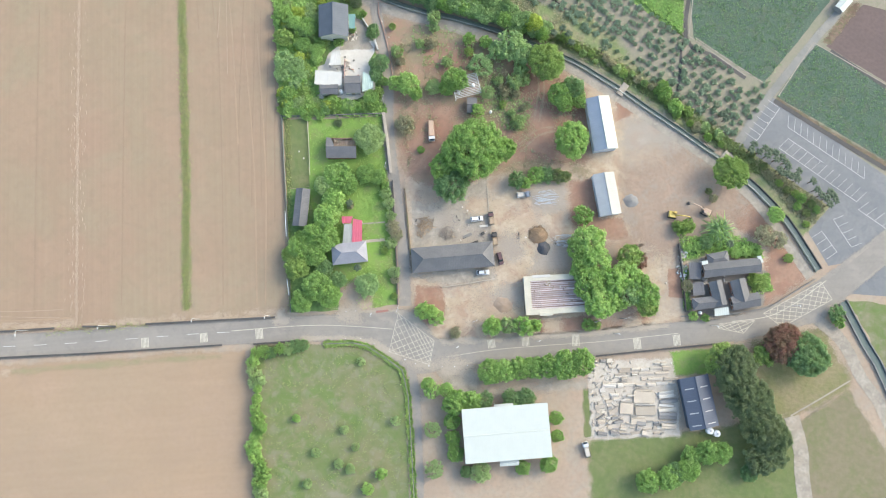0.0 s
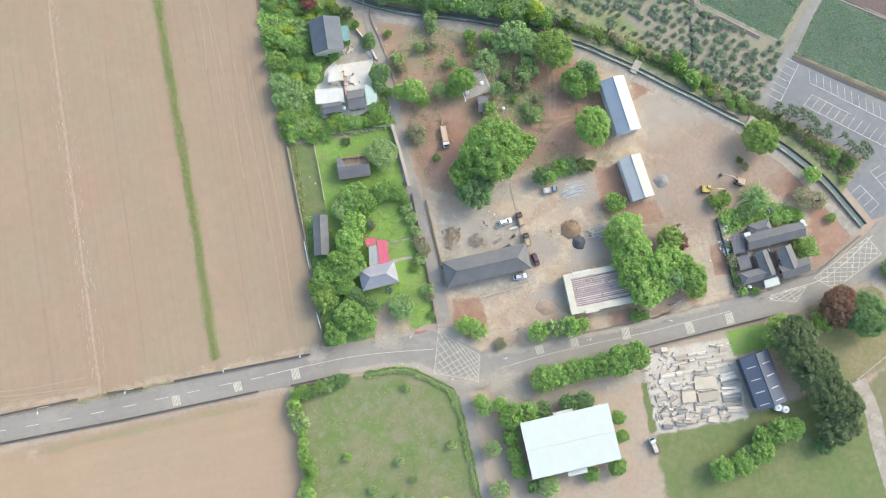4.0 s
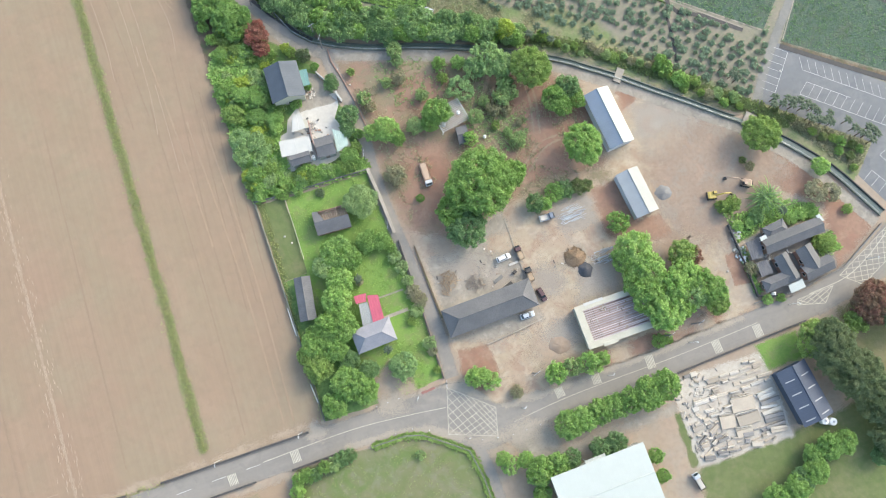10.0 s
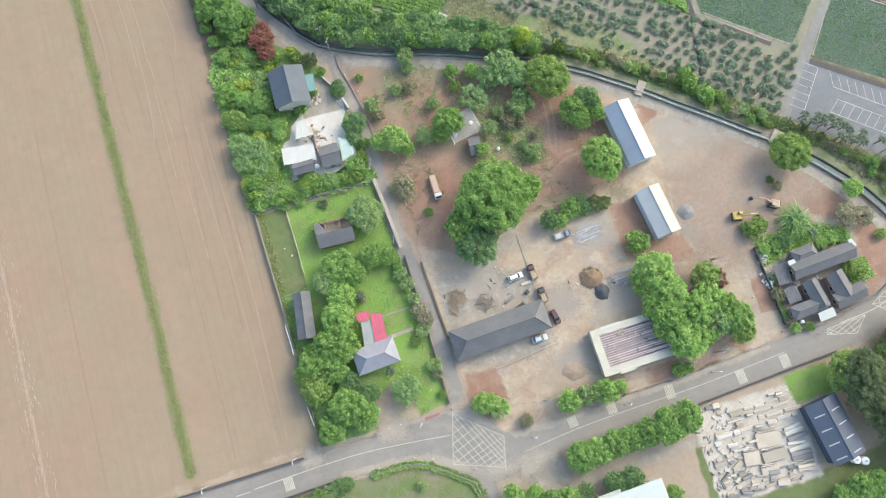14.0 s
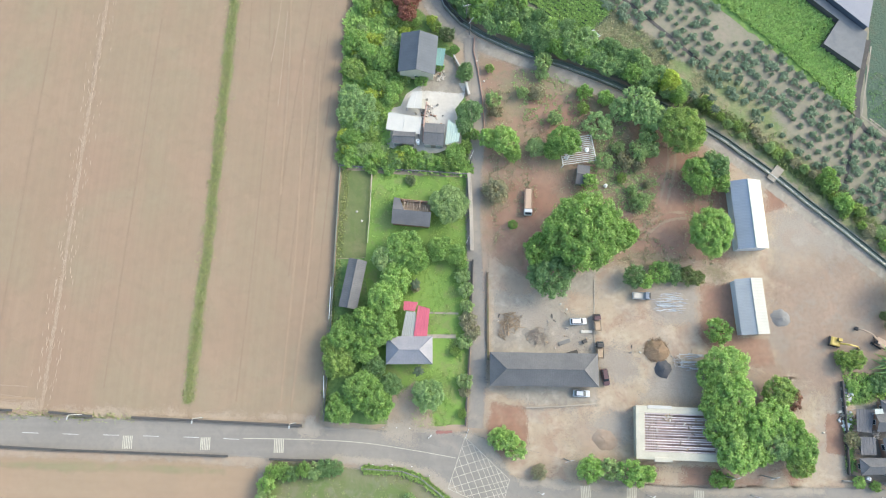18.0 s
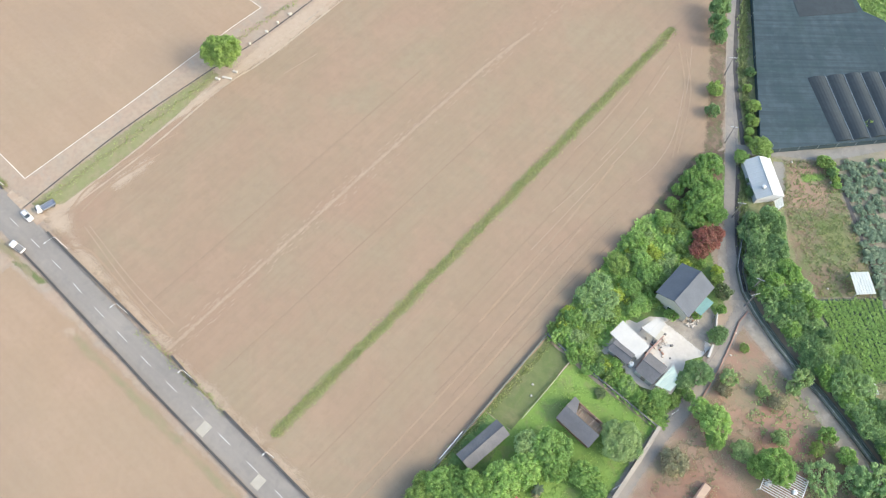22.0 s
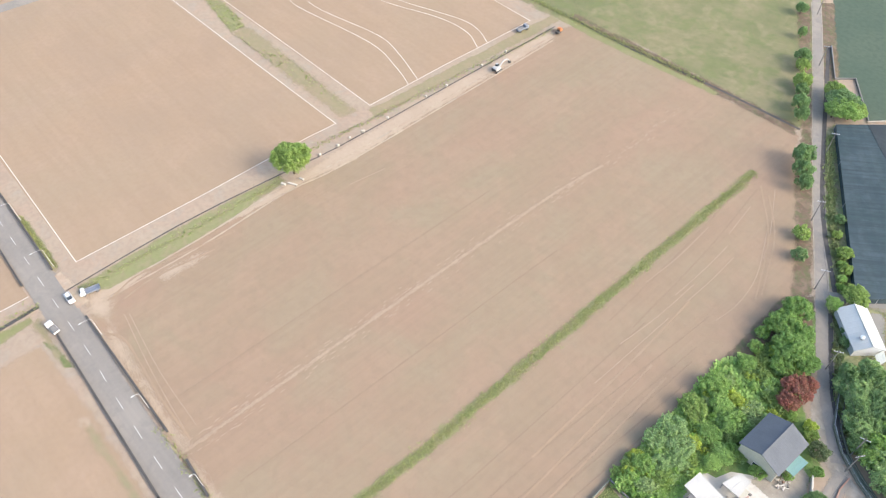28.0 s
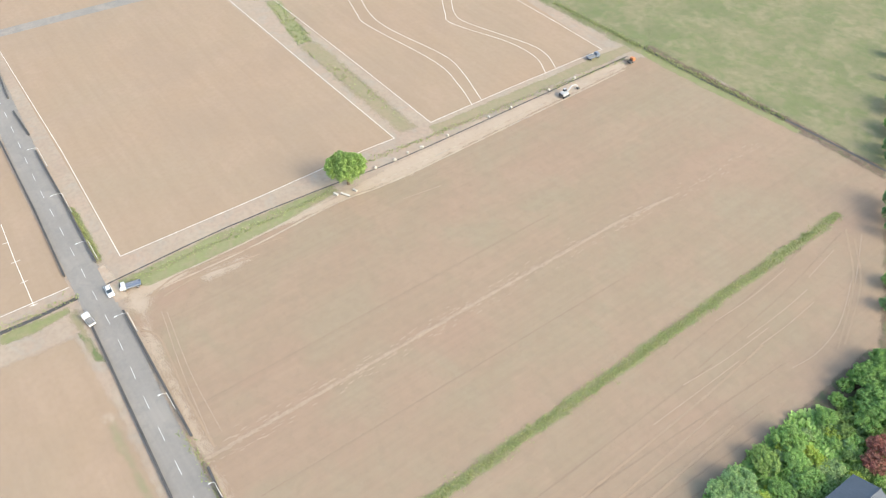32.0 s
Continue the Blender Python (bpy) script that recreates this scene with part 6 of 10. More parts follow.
tufts("tall_crop", scatter_poly([(-35.6, 107.4), (-23.3, 123.7), (2.9, 103.0), (44.0, 72.6), (65.2, 56.6), (61.0, 49.0), (71.4, 42.0), (71.1, 30.8), (47.0, 50.0), (23.3, 67.4), (10.8, 84.5), (-23.9, 98.0)], 13000, 26), 0.6, LEAF["fresh"], "bright green leafy crop", "crop", seed=13)
tufts("ridged_crop", scatter_poly([(-86.2, 165.8), (-74.0, 181.7), (-10, 150), (-22.6, 131.6), (-62.4, 154.2), (-69.8, 153.2)], 3200, 34), 0.5, LEAF["cropleaf"], "yellow-green leafy crop beside the shade net", "crop", seed=18)
tufts("farm_weeds", scatter_poly([(66.8, -42.6), (84.0, -41.0), (94.7, -45.6), (95.0, -49.4), (75.0, -48.0), (67.5, -50.9)], 700, 35) + scatter_poly([(89.4, -56.0), (97.0, -55.0), (97.6, -61.0), (91.0, -61.4)], 160, 36) + scatter_poly([(67.0, -52.0), (69.4, -53.2), (69.6, -66.6), (67.4, -67.2)], 120, 37), 0.5, LEAF["fresh"], "rank green weeds round the farmhouse", "weeds", seed=19)
tufts("dry_weeds", scatter_poly([(-4.3, 48.7), (2.1, 54.7), (31.6, 34.9), (21.0, 31.3), (2.9, 42.5)], 1300, 27, thick=0.1), 0.28, LEAF["sparse"], "dry weeds beside the orchard", "weeds", seed=14)
tufts("field_crop", scatter_poly([(75.7, 42.8), (120.9, 43.1), (100.3, 11.3), (75.1, 28.6)], 1500, 28) + scatter_poly([(118.1, 25.8), (142.5, 10.1), (146, -18), (104.1, 7.2)], 1300, 29), 0.25, LEAF["deep"], "low dark green crop plants", "crop", seed=15)
tufts("garden_growth", scatter_poly([(-73.3, 42.1), (-70.7, 49.2), (-54.5, 45.3), (-58.0, 27.6), (-57.6, 3.2), (-69.3, 1.1)], 3500, 31) + scatter_poly([(-69.4, 5.1), (-34.2, 4.2), (-34.2, 0.8), (-69.2, -0.1)], 1600, 32), 0.8, LEAF["fresh"], "dense undergrowth in the garden", "undergrowth", seed=16)
tufts("lawn_tufts", scatter_poly([(-60.3, -1.3), (-35.0, -0.0), (-30.1, -46.1), (-29.5, -64.9), (-41.4, -66.7), (-57.0, -38.4)], 1800, 33, thick=0.2), 0.22, LEAF["olive"], "soft grass on the house lawn", seed=17)

# lime lines on the western fields
def lime(name, pts, w=0.21, per=5):
    ribbon(name, pts, -w / 2, w / 2, 0.045, M["lime"], "thin white lime line drawn on tilled soil", "field line", per=per)


lime("lime_line_1", [(-210.5, 18.8), (-210.6, 6.9), (-208.8, -30.4), (-207.8, -70.5)], per=1)
lime("lime_line_2", [(-207.8, -70.5), (-264.9, -73.4), (-342.2, -79.2), (-420, -88)], per=1)
lime("lime_line_3", [(-210.5, 18.8), (-259.2, 14.4), (-329.8, 8.3), (-420, 12)], per=1)
lime("lime_line_4", [(-211.0, 32.9), (-253.1, 29.6), (-318.8, 23.8), (-420, 30)], per=1)
lime("lime_line_5", [(-211.0, 32.9), (-212.2, 65.6), (-212.9, 108.6)], per=1)
lime("lime_line_6", [(-212.9, 108.6), (-237.7, 107.3), (-261.0, 105.5), (-330, 112)], per=1)
lime("lime_line_7", [(-211.7, 49.8), (-222.2, 52.2), (-241.0, 53.6), (-278.4, 45.7), (-288.6, 46.6), (-302.0, 49.3)])
lime("lime_line_8", [(-212.0, 54.0), (-229.0, 57.9), (-243.1, 58.6), (-270.7, 51.5), (-285.5, 50.9), (-298.9, 53.7)])
lime("lime_line_9", [(-212.9, 82.3), (-222.5, 85.4), (-236.7, 83.5), (-260.4, 73.6), (-268.2, 75.5), (-279.5, 81.0)])
lime("lime_line_10", [(-213.2, 87.1), (-221.4, 89.7), (-231.5, 88.8), (-256.6, 79.0), (-266.0, 78.6), (-277.3, 84.1)])
lime("lime_line_11", [(-203.6, -102.7), (-204.1, -85.2)], per=1)
lime("lime_line_12", [(-202.6, -94.5), (-222.6, -95.6), (-240.3, -96.2)], per=1)
for k, (p, q) in enumerate((((-212.9, -96.0), (-212.9, -94.1)), ((-222.1, -96.6), (-222.1, -94.3)), ((-231.5, -97.3), (-231.3, -95.6)), ((-203.1, -95.4), (-202.9, -93.5)))):
    lime(f"lime_tick_{k + 1}", [p, q], per=1)


# ---------------------------------------------------------------- trees
def crown_mesh(name, seed, kind, R=5.0, H=7.0, n=2600, leaf=0.5, blobs=26):
    """A crown of many small leaves gathered in lobes over a ragged inner dome."""
    r = np.random.RandomState(seed)
    lo = H * (0.18 if kind == "bush" else 0.32)
    top = H - lo
    cs, rs = [], []

    def bulge(a):
        return 1 + 0.20 * noise.noise(Vector((1.3 * math.cos(a), 1.3 * math.sin(a), seed * 0.37))) + 0.10 * noise.noise(Vector((3.5 * math.cos(a), 3.5 * math.sin(a), seed * 0.61)))

    for i in range(blobs):
        a, u = r.uniform(0, 6.283), r.uniform(0, 1) ** 0.5
        if i % 5 == 0:
            a, u = 6.283 * i / blobs, r.uniform(0.88, 1.0)
        rad = R * 0.84 * u * r.uniform(0.88, 1.06) * bulge(a)
        if kind == "cone":
            zz = lo + top * r.uniform(0.1, 0.9)
            rad = R * 0.8 * (1 - (zz - lo) / top) * r.uniform(.5, 1)
        else:
            zz = lo + top * (0.30 + 0.46 * math.sqrt(max(0, 1 - u * u)) * r.uniform(0.8, 1.1) + 0.05 * r.randn())
        cs.append((rad * math.cos(a), rad * math.sin(a), zz))
        rs.append(R * r.uniform(0.13, 0.30) * (0.75 if kind == "loose" else 1.0) * (26 / blobs) ** 0.33)
    cs, rs = np.array(cs), np.array(rs)
    w = rs ** 2 / (rs ** 2).sum()
    k = r.choice(blobs, n, p=w)
    d = r.randn(n, 3)
    d[:, 2] += 0.5
    d /= np.linalg.norm(d, axis=1)[:, None]
    p = cs[k] + d * (rs[k] * r.uniform(0.55, 1.12, n))[:, None] * np.array([1, 1, 0.85])
    # one leaf in five fills the dome between the lobes
    m = n // (12 if kind == "loose" else 5)
    ang, u = r.uniform(0, 6.283, m), np.sqrt(r.uniform(0, 1, m))
    fill = np.array([bulge(a) for a in ang]) * R * 0.78 * u
    p[:m] = np.stack([fill * np.cos(ang), fill * np.sin(ang), lo + top * (0.22 + 0.42 * np.sqrt(1 - u * u)) + 0.06 * top * r.randn(m)], 1)
    nn = d + 0.5 * r.randn(n, 3)
    nn /= np.linalg.norm(nn, axis=1)[:, None]
    t = np.cross(nn, r.randn(n, 3))
    t /= np.linalg.norm(t, axis=1)[:, None]
    b = np.cross(nn, t)
    s = (leaf * r.uniform(0.6, 1.4, n))[:, None]
    v = np.stack([p - t * s * 0.5, p + t * s * 0.5, p + b * s], 1).reshape(-1, 3)
    me = bpy.data.meshes.new(name)
    me.from_pydata(v.tolist(), [], np.arange(3 * n).reshape(n, 3).tolist())
    me.update()
    return me, cs


def trunk_geo(cs, H, R, seed):
    r = random.Random(seed)
    g = Geo()
    fork = Vector((r.uniform(-.15, .15), r.uniform(-.15, .15), H * 0.3))
    g.tube((0, 0, -0.1), fork, R * 0.07, R * 0.05, 8)
    for c in cs[:6]:
        c = Vector(c)
        mid = fork.lerp(c, 0.5) + Vector((0, 0, H * 0.05))
        g.tube(fork, mid, R * 0.035, R * 0.022, 5)
        g.tube(mid, c, R * 0.022, R * 0.008, 4)
    return g


PROTO = {}
TREE_N = [0]
SHAPES = {"round": dict(kind="round", n=5600, blobs=85, leaf=0.42), "wide": dict(kind="round", n=8800, blobs=110, leaf=0.36), "loose": dict(kind="loose", n=3600, blobs=60, leaf=0.42), "bush": dict(kind="bush", n=1900, blobs=40, H=5.0, leaf=0.62),
          "cone": dict(kind="cone", n=4000, blobs=50, H=10.0, R=4.0, leaf=0.4), "grand": dict(kind="round", n=32000, blobs=260, R=11.0, H=13.0, leaf=0.42)}


def tree(at, r, h, leaf="green", shape="round", where="", group="", name="tree"):
    """A tree or bush with a trunk and a crown; alike ones share their meshes."""
    TREE_N[0] += 1
    i = TREE_N[0]
    if shape == "round" and r > 4.7:
        shape = "wide"
    key = (leaf, shape, name, i % (1 if shape == "grand" else 3))
    opt = dict(R=5.0, H=7.0, leaf=0.5)
    opt.update(SHAPES[shape])
    R, H = opt["R"], opt["H"]
    rr = random.Random(i * 7 + 3)
    m = Matrix.Translation((*at, 0)) @ Matrix.Rotation(rr.uniform(0, 6.283), 4, "Z") @ Matrix.Diagonal((0.92 * r / R * rr.uniform(.94, 1.06), 0.92 * r / R * rr.uniform(.94, 1.06), 0.92 * h / H, 1))
    label = f"{LEAF_WORDS[leaf]} {'bush' if name == 'bush' else 'tree'} {where or 'in the village'}"
    if key not in PROTO:
        e = thing(name, Matrix.Identity(4), label, name, group)
        me, cs = crown_mesh("crown", 11 + 17 * len(PROTO), opt["kind"], R, H, opt["n"], opt["leaf"], opt["blobs"])
        part("trunk", trunk_geo(cs, H, R, i), M["bark"], e)
        part("crown", me, LEAF[leaf], e)
        PROTO[key] = e
        e.matrix_basis = m
        return e
    e = copy_thing(PROTO[key], Matrix.Identity(4))
    e.matrix_basis = m
    return tagged(e, label, name, group)


def trees(rows, where, name="tree", group=""):
    for at, r, h, leaf, shape in rows:
        tree(at, r, h, leaf, shape, where, group, name)


# big trees of the yard
trees([((-3.6, -13.4), 12.5, 15, "green", "grand"), ((-11.2, -24.7), 7.0, 9, "deep", "round"), ((-14.4, -19.1), 5.5, 10, "green", "round"), ((29.6, -10.1), 7.6, 11, "fresh", "grand"),
       ((6.3, -13.4), 5.0, 11, "green", "round")], "standing in the building yard")
trees([((21.6, 17.7), 8.0, 10, "olive", "grand"), ((9.3, 23.8), 6.5, 9, "blue", "loose"), ((13.0, 21.6), 5.0, 8, "blue", "round"), ((5.9, 22.5), 4.5, 7, "blue", "round"), ((26.2, 6.6), 5.0, 8, "green", "round"), ((31.0, 9.0), 4.5, 8, "deep", "round"),
       ((27.8, 3.7), 3.8, 6, "green", "round"), ((32.9, 4.8), 3.5, 6, "green", "round"), ((-25.9, 10.2), 4.6, 7, "fresh", "round"), ((-30.0, 10.7), 3.2, 6, "fresh", "round"), ((-23.3, 7.2), 3.0, 5, "green", "round"),
       ((-9.8, 11.5), 5.2, 8, "green", "round"), ((-12.6, 9.0), 3.5, 6, "green", "round"), ((-17.1, 9.6), 3.2, 5, "pale", "round"), ((-0.6, 17.3), 5.0, 6, "blue", "loose"), ((-1.8, 1.3), 3.0, 5, "fresh", "loose"), ((1.6, 7.6), 3.2, 5, "pale", "loose")], "on the weedy red soil")
trees([((-16.9, 31.7), 2.4, 3, "pale", "bush"), ((-17.7, 26.0), 2.6, 3, "sparse", "bush"), ((-12.6, 18.9), 2.4, 3, "pale", "bush"), ((11.0, 11.6), 3.6, 5, "pale", "bush"), ((14.0, 12.3), 3.2, 5, "pale", "bush"), ((7.5, 8.8), 2.8, 4, "sparse", "bush"), ((11.4, 7.8), 2.2, 3, "sparse", "bush"),
       ((13.1, 16.2), 3.4, 5, "blue", "bush"), ((11.9, -2.3), 3.2, 4, "pale", "bush"), ((9.8, 1.0), 1.6, 2, "blue", "bush"), ((6.8, 3.9), 1.6, 2, "olive", "bush"), ((-4.9, 27.3), 2.6, 4, "green", "bush"), ((1.1, 26.1), 2.8, 4, "fresh", "bush"),
       ((-16.9, 34.7), 3.0, 5, "pale", "bush"), ((-4.7, 22.8), 2.0, 3, "olive", "bush"), ((14.1, 2.8), 1.4, 2, "sparse", "bush"), ((5.6, 12.2), 2.2, 3, "pale", "bush"), ((-31.5, 32.0), 1.6, 2, "olive", "bush"), ((-29.7, 22.4), 2.8, 4, "pale", "bush"), ((-21.8, 25.6), 2.0, 3, "pale", "bush"), ((-28.5, 19.2), 2.0, 3, "sparse", "bush")],
      "on the weedy red soil", "bush")
trees([((-27.0, -3.5), 4.2, 4, "sparse", "bush"), ((-21.5, -12.1), 1.7, 2, "green", "bush"), ((11.3, -23.0), 3.6, 5, "deep", "bush"), ((14.2, -24.0), 2.6, 4, "fresh", "bush"), ((17.8, -21.2), 3.6, 3.4, "green", "bush"), ((21.7, -21.2), 3.2, 3.2, "deep", "bush"), ((25.6, -21.5), 3.0, 3, "bank", "bush"), ((28.1, -21.7), 2.4, 2.6, "bank", "bush"),
       ((33.6, -35.4), 4.0, 5, "green", "bush"), ((-20.6, -67.3), 3.6, 5, "fresh", "bush"), ((-16.4, -69.5), 3.4, 4, "fresh", "bush"), ((-18.1, -67.2), 2.8, 4, "fresh", "bush"), ((2.1, -72.5), 4.3, 6, "fresh", "bush"), ((7.1, -72.2), 3.6, 5, "pale", "bush"), ((12.7, -72.5), 4.4, 6, "fresh", "bush"), ((16.4, -72.3), 3.0, 5, "fresh", "bush"),
       ((34.3, -72.2), 2.6, 3, "green", "bush"), ((37.3, -72.2), 2.0, 2.5, "green", "bush"), ((-10.1, -74.6), 2.6, 2.5, "sparse", "bush"), ((67.6, -39.2), 2.8, 3, "olive", "bush"), ((65.6, -38.4), 1.8, 2, "olive", "bush"), ((78.6, -29.3), 1.9, 3, "sparse", "bush"), ((77.3, -26.8), 1.5, 2.4, "bank", "bush")],
      "beside the building yard", "bush")
# the clump over the roofless building
trees([((34.7, -44.9), 6.6, 8.5, "fresh", "round"), ((31.1, -47.0), 4.6, 7.6, "green", "round"), ((37.1, -51.5), 6.3, 9.3, "fresh", "round"), ((32.9, -54.0), 5.5, 8.5, "green", "round"), ((34.7, -58.8), 6.6, 9.3, "green", "round"), ((37.7, -64.2), 7.0, 9.3, "fresh", "round"), ((42.7, -57.7), 5.9, 9.3, "fresh", "round"),
       ((47.0, -56.0), 6.0, 8.5, "fresh", "round"), ((48.8, -49.7), 5.2, 6.8, "olive", "round"), ((51.7, -50.8), 3.7, 6.0, "rust", "loose"), ((53.0, -62.2), 6.1, 7.6, "green", "round"), ((53.8, -66.0), 4.6, 6.8, "olive", "round"), ((47.2, -61.9), 5.3, 7.6, "blue", "round"), ((42.7, -64.9), 4.6, 7.6, "green", "round"), ((51.6, -58.1), 4.4, 7.6, "green", "round")],
      "in the clump beside the roofless building")
# around the farmhouse
trees([((83.7, -20.9), 7.2, 9, "olive", "grand"), ((99.1, -35.3), 3.6, 5, "fresh", "round"), ((95.4, -42.0), 4.6, 4, "sparse", "loose"), ((99.7, -43.7), 4.0, 4, "sparse", "loose")], "behind the farmhouse")
trees([((93.5, -58.2), 3.2, 3, "olive", "bush"), ((90.9, -56.9), 2.4, 3, "olive", "bush"), ((89.0, -47.6), 2.8, 2, "fresh", "bush"), ((85.8, -48.0), 2.6, 2, "fresh", "bush"), ((92.5, -47.9), 2.4, 2, "green", "bush"), ((73.1, -45.8), 2.6, 2, "fresh", "bush"), ((68.9, -45.9), 2.2, 2, "fresh", "bush"), ((75.4, -44.6), 3.0, 3, "deep", "bush"),
       ((68.3, -59.2), 2.4, 3, "sparse", "bush"), ((71.0, -55.2), 1.8, 2, "pale", "bush"), ((70.1, -69.4), 2.0, 2, "fresh", "bush"), ((74.1, -69.9), 1.8, 2, "green", "bush"), ((103.6, -49.8), 2.0, 2, "olive", "bush"), ((66.9, -39.7), 3.0, 4, "olive", "bush"), ((69.5, -39.1), 2.8, 4, "olive", "bush")], "beside the farmhouse", "bush")
# garden of the red-roofed house
trees([((-38.9, -9.0), 6.0, 5.6, "pale", "grand"), ((-49.2, -22.1), 6.2, 6.4, "green", "round"), ((-45.9, -24.7), 4.0, 5.6, "green", "round"), ((-40.2, -21.0), 4.0, 4.8, "green", "round"), ((-36.1, -21.9), 3.4, 4.0, "green", "round"), ((-54.0, -25.1), 4.2, 5.6, "pale", "round"), ((-51.1, -30.0), 4.6, 6.4, "fresh", "round"), ((-52.9, -35.6), 5.2, 7.2, "fresh", "round"),
       ((-57.4, -42.0), 4.8, 7.2, "green", "round"), ((-53.4, -43.0), 5.4, 7.2, "green", "round"), ((-62.0, -46.1), 4.8, 6.4, "green", "round"), ((-57.1, -48.2), 5.0, 6.4, "green", "round"), ((-62.8, -52.9), 5.2, 6.4, "olive", "round"), ((-55.7, -59.4), 6.0, 7.2, "green", "round"), ((-51.8, -62.0), 4.8, 6.4, "green", "round"), ((-60.9, -64.2), 4.6, 5.6, "green", "round"),
       ((-49.1, -57.1), 3.4, 4.8, "deep", "round"), ((-39.5, -58.8), 4.8, 4.8, "blue", "round"), ((-53.6, -53.0), 3.4, 4.8, "deep", "round"), ((-65.1, -48.5), 3.4, 4.8, "olive", "round"), ((-61.8, -42.4), 2.6, 4.8, "green", "round")], "in the garden of the red-roofed house")
trees([((-31.2, -38.7), 2.8, 2.4, "sparse", "bush"), ((-31.6, -35.2), 2.2, 2.4, "pale", "bush"), ((-29.9, -41.5), 2.6, 2.4, "sparse", "bush"), ((-31.5, -44.3), 2.4, 2.4, "pale", "bush"), ((-30.4, -54.3), 2.4, 2.4, "pale", "bush"), ((-30.3, -56.8), 1.8, 1.6, "sparse", "bush"), ((-33.7, -27.2), 2.6, 2.4, "pale", "bush"), ((-32.5, -30.9), 2.4, 2.4, "pale", "bush"), ((-33.9, -24.6), 2.0, 2.4, "green", "bush"),
       ((-45.5, -31.6), 1.6, 2.0, "sparse", "bush"), ((-50.0, -2.5), 1.8, 1.1, "dark", "bush"), ((-37.4, -21.5), 2.4, 2.4, "green", "bush"), ((-40.6, -21.3), 2.4, 2.4, "olive", "bush"), ((-33.8, -47.0), 1.6, 1.6, "olive", "bush"), ((-30.5, -62.3), 1.4, 1.6, "olive", "bush")], "along the garden edge", "bush")
# north-west garden
trees([((-69.9, 69.1), 4.7, 5.8, "lush", "round"), ((-69.4, 62.9), 4.9, 5.8, "lush", "round"), ((-65.1, 63.4), 4.2, 5.8, "lush", "round"), ((-64.1, 58.0), 5.5, 6.5, "lush", "round"), ((-59.1, 57.7), 3.9, 5.0, "lush", "round"), ((-62.8, 52.7), 3.5, 4.3, "lush", "round"),
       ((-56.4, 49.4), 4.2, 5.0, "red", "round"), ((-55.9, 45.4), 3.4, 4.3, "red", "round"), ((-55.9, 52.7), 3.0, 4.3, "red", "round"), ((-69.3, 35.7), 4.4, 5.0, "green", "round"), ((-60.9, 31.2), 4.2, 4.3, "green", "round"), ((-64.7, 32.7), 3.4, 4.3, "fresh", "round"), ((-69.2, 27.3), 3.9, 4.3, "olive", "round"),
       ((-68.5, 47.4), 2.8, 2.9, "green", "round"), ((-60.8, 36.4), 3.0, 2.9, "pale", "round"), ((-68.6, 19.1), 4.2, 5.0, "blue", "round"), ((-69.1, 14.4), 3.7, 4.3, "blue", "round"), ((-64.5, 17.4), 3.9, 4.3, "blue", "round"), ((-62.3, 24.6), 3.7, 3.6, "green", "round"), ((-63.6, 19.9), 2.8, 3.6, "yellow", "round"), ((-57.1, 23.1), 3.0, 3.6, "fresh", "round"),
       ((-64.7, 10.5), 2.8, 3.8, "blue", "round"), ((-62.6, 14.1), 2.9, 3.8, "blue", "round"), ((-62.2, 8.8), 2.8, 3.6, "olive", "round"), ((-66.8, 7.3), 3.5, 4.3, "green", "round"), ((-69.3, 7.9), 2.3, 2.9, "yellow", "round"), ((-57.6, 20.3), 2.6, 3.2, "fresh", "round"), ((-63.6, 4.1), 2.9, 3.6, "pale", "round"), ((-66.3, 3.4), 2.7, 3.6, "fresh", "round"),
       ((-35.7, 18.3), 4.0, 4.3, "deep", "round"), ((-37.1, 14.2), 3.0, 3.6, "deep", "round"), ((-38.7, 5.8), 3.5, 3.6, "green", "round"), ((-67.3, 12.6), 2.6, 3.2, "fresh", "round"), ((-60.6, 5.2), 2.2, 2.6, "green", "round")], "in the overgrown garden")
trees([((-44.3, 40.4), 2.8, 4, "dark", "bush"), ((-47.9, 42.9), 2.2, 3, "olive", "bush"), ((-48.9, 44.5), 2.0, 3, "yellow", "bush"), ((-41.7, 36.3), 1.6, 3, "green", "bush"), ((-38.2, 30.8), 2.4, 3, "deep", "bush"), ((-50.1, 26.2), 2.2, 3, "green", "bush"), ((-45.4, 30.9), 1.6, 2, "green", "bush"), ((-38.2, 29.2), 2.6, 3, "deep", "bush"),
       ((-66.9, 1.2), 2.6, 3, "fresh", "bush"), ((-62.2, 1.7), 2.6, 3, "fresh", "bush"), ((-57.5, 2.2), 2.4, 3, "olive", "bush"), ((-54.2, 2.1), 2.6, 3, "fresh", "bush"), ((-50.2, 2.4), 2.4, 3, "green", "bush"), ((-45.5, 2.6), 2.4, 3, "fresh", "bush"), ((-41.4, 3.0), 2.6, 3, "olive", "bush"), ((-37.3, 3.3), 2.2, 3, "green", "bush"),
       ((-60.7, -0.4), 2.0, 2, "green", "bush"), ((-56.1, -0.2), 2.0, 2, "fresh", "bush"), ((-68.7, 5.0), 2.2, 3, "olive", "bush"), ((-34.3, 12.1), 2.0, 3, "green", "bush"), ((-35.9, 8.3), 2.2, 3, "olive", "bush")], "by the courtyard", "bush")
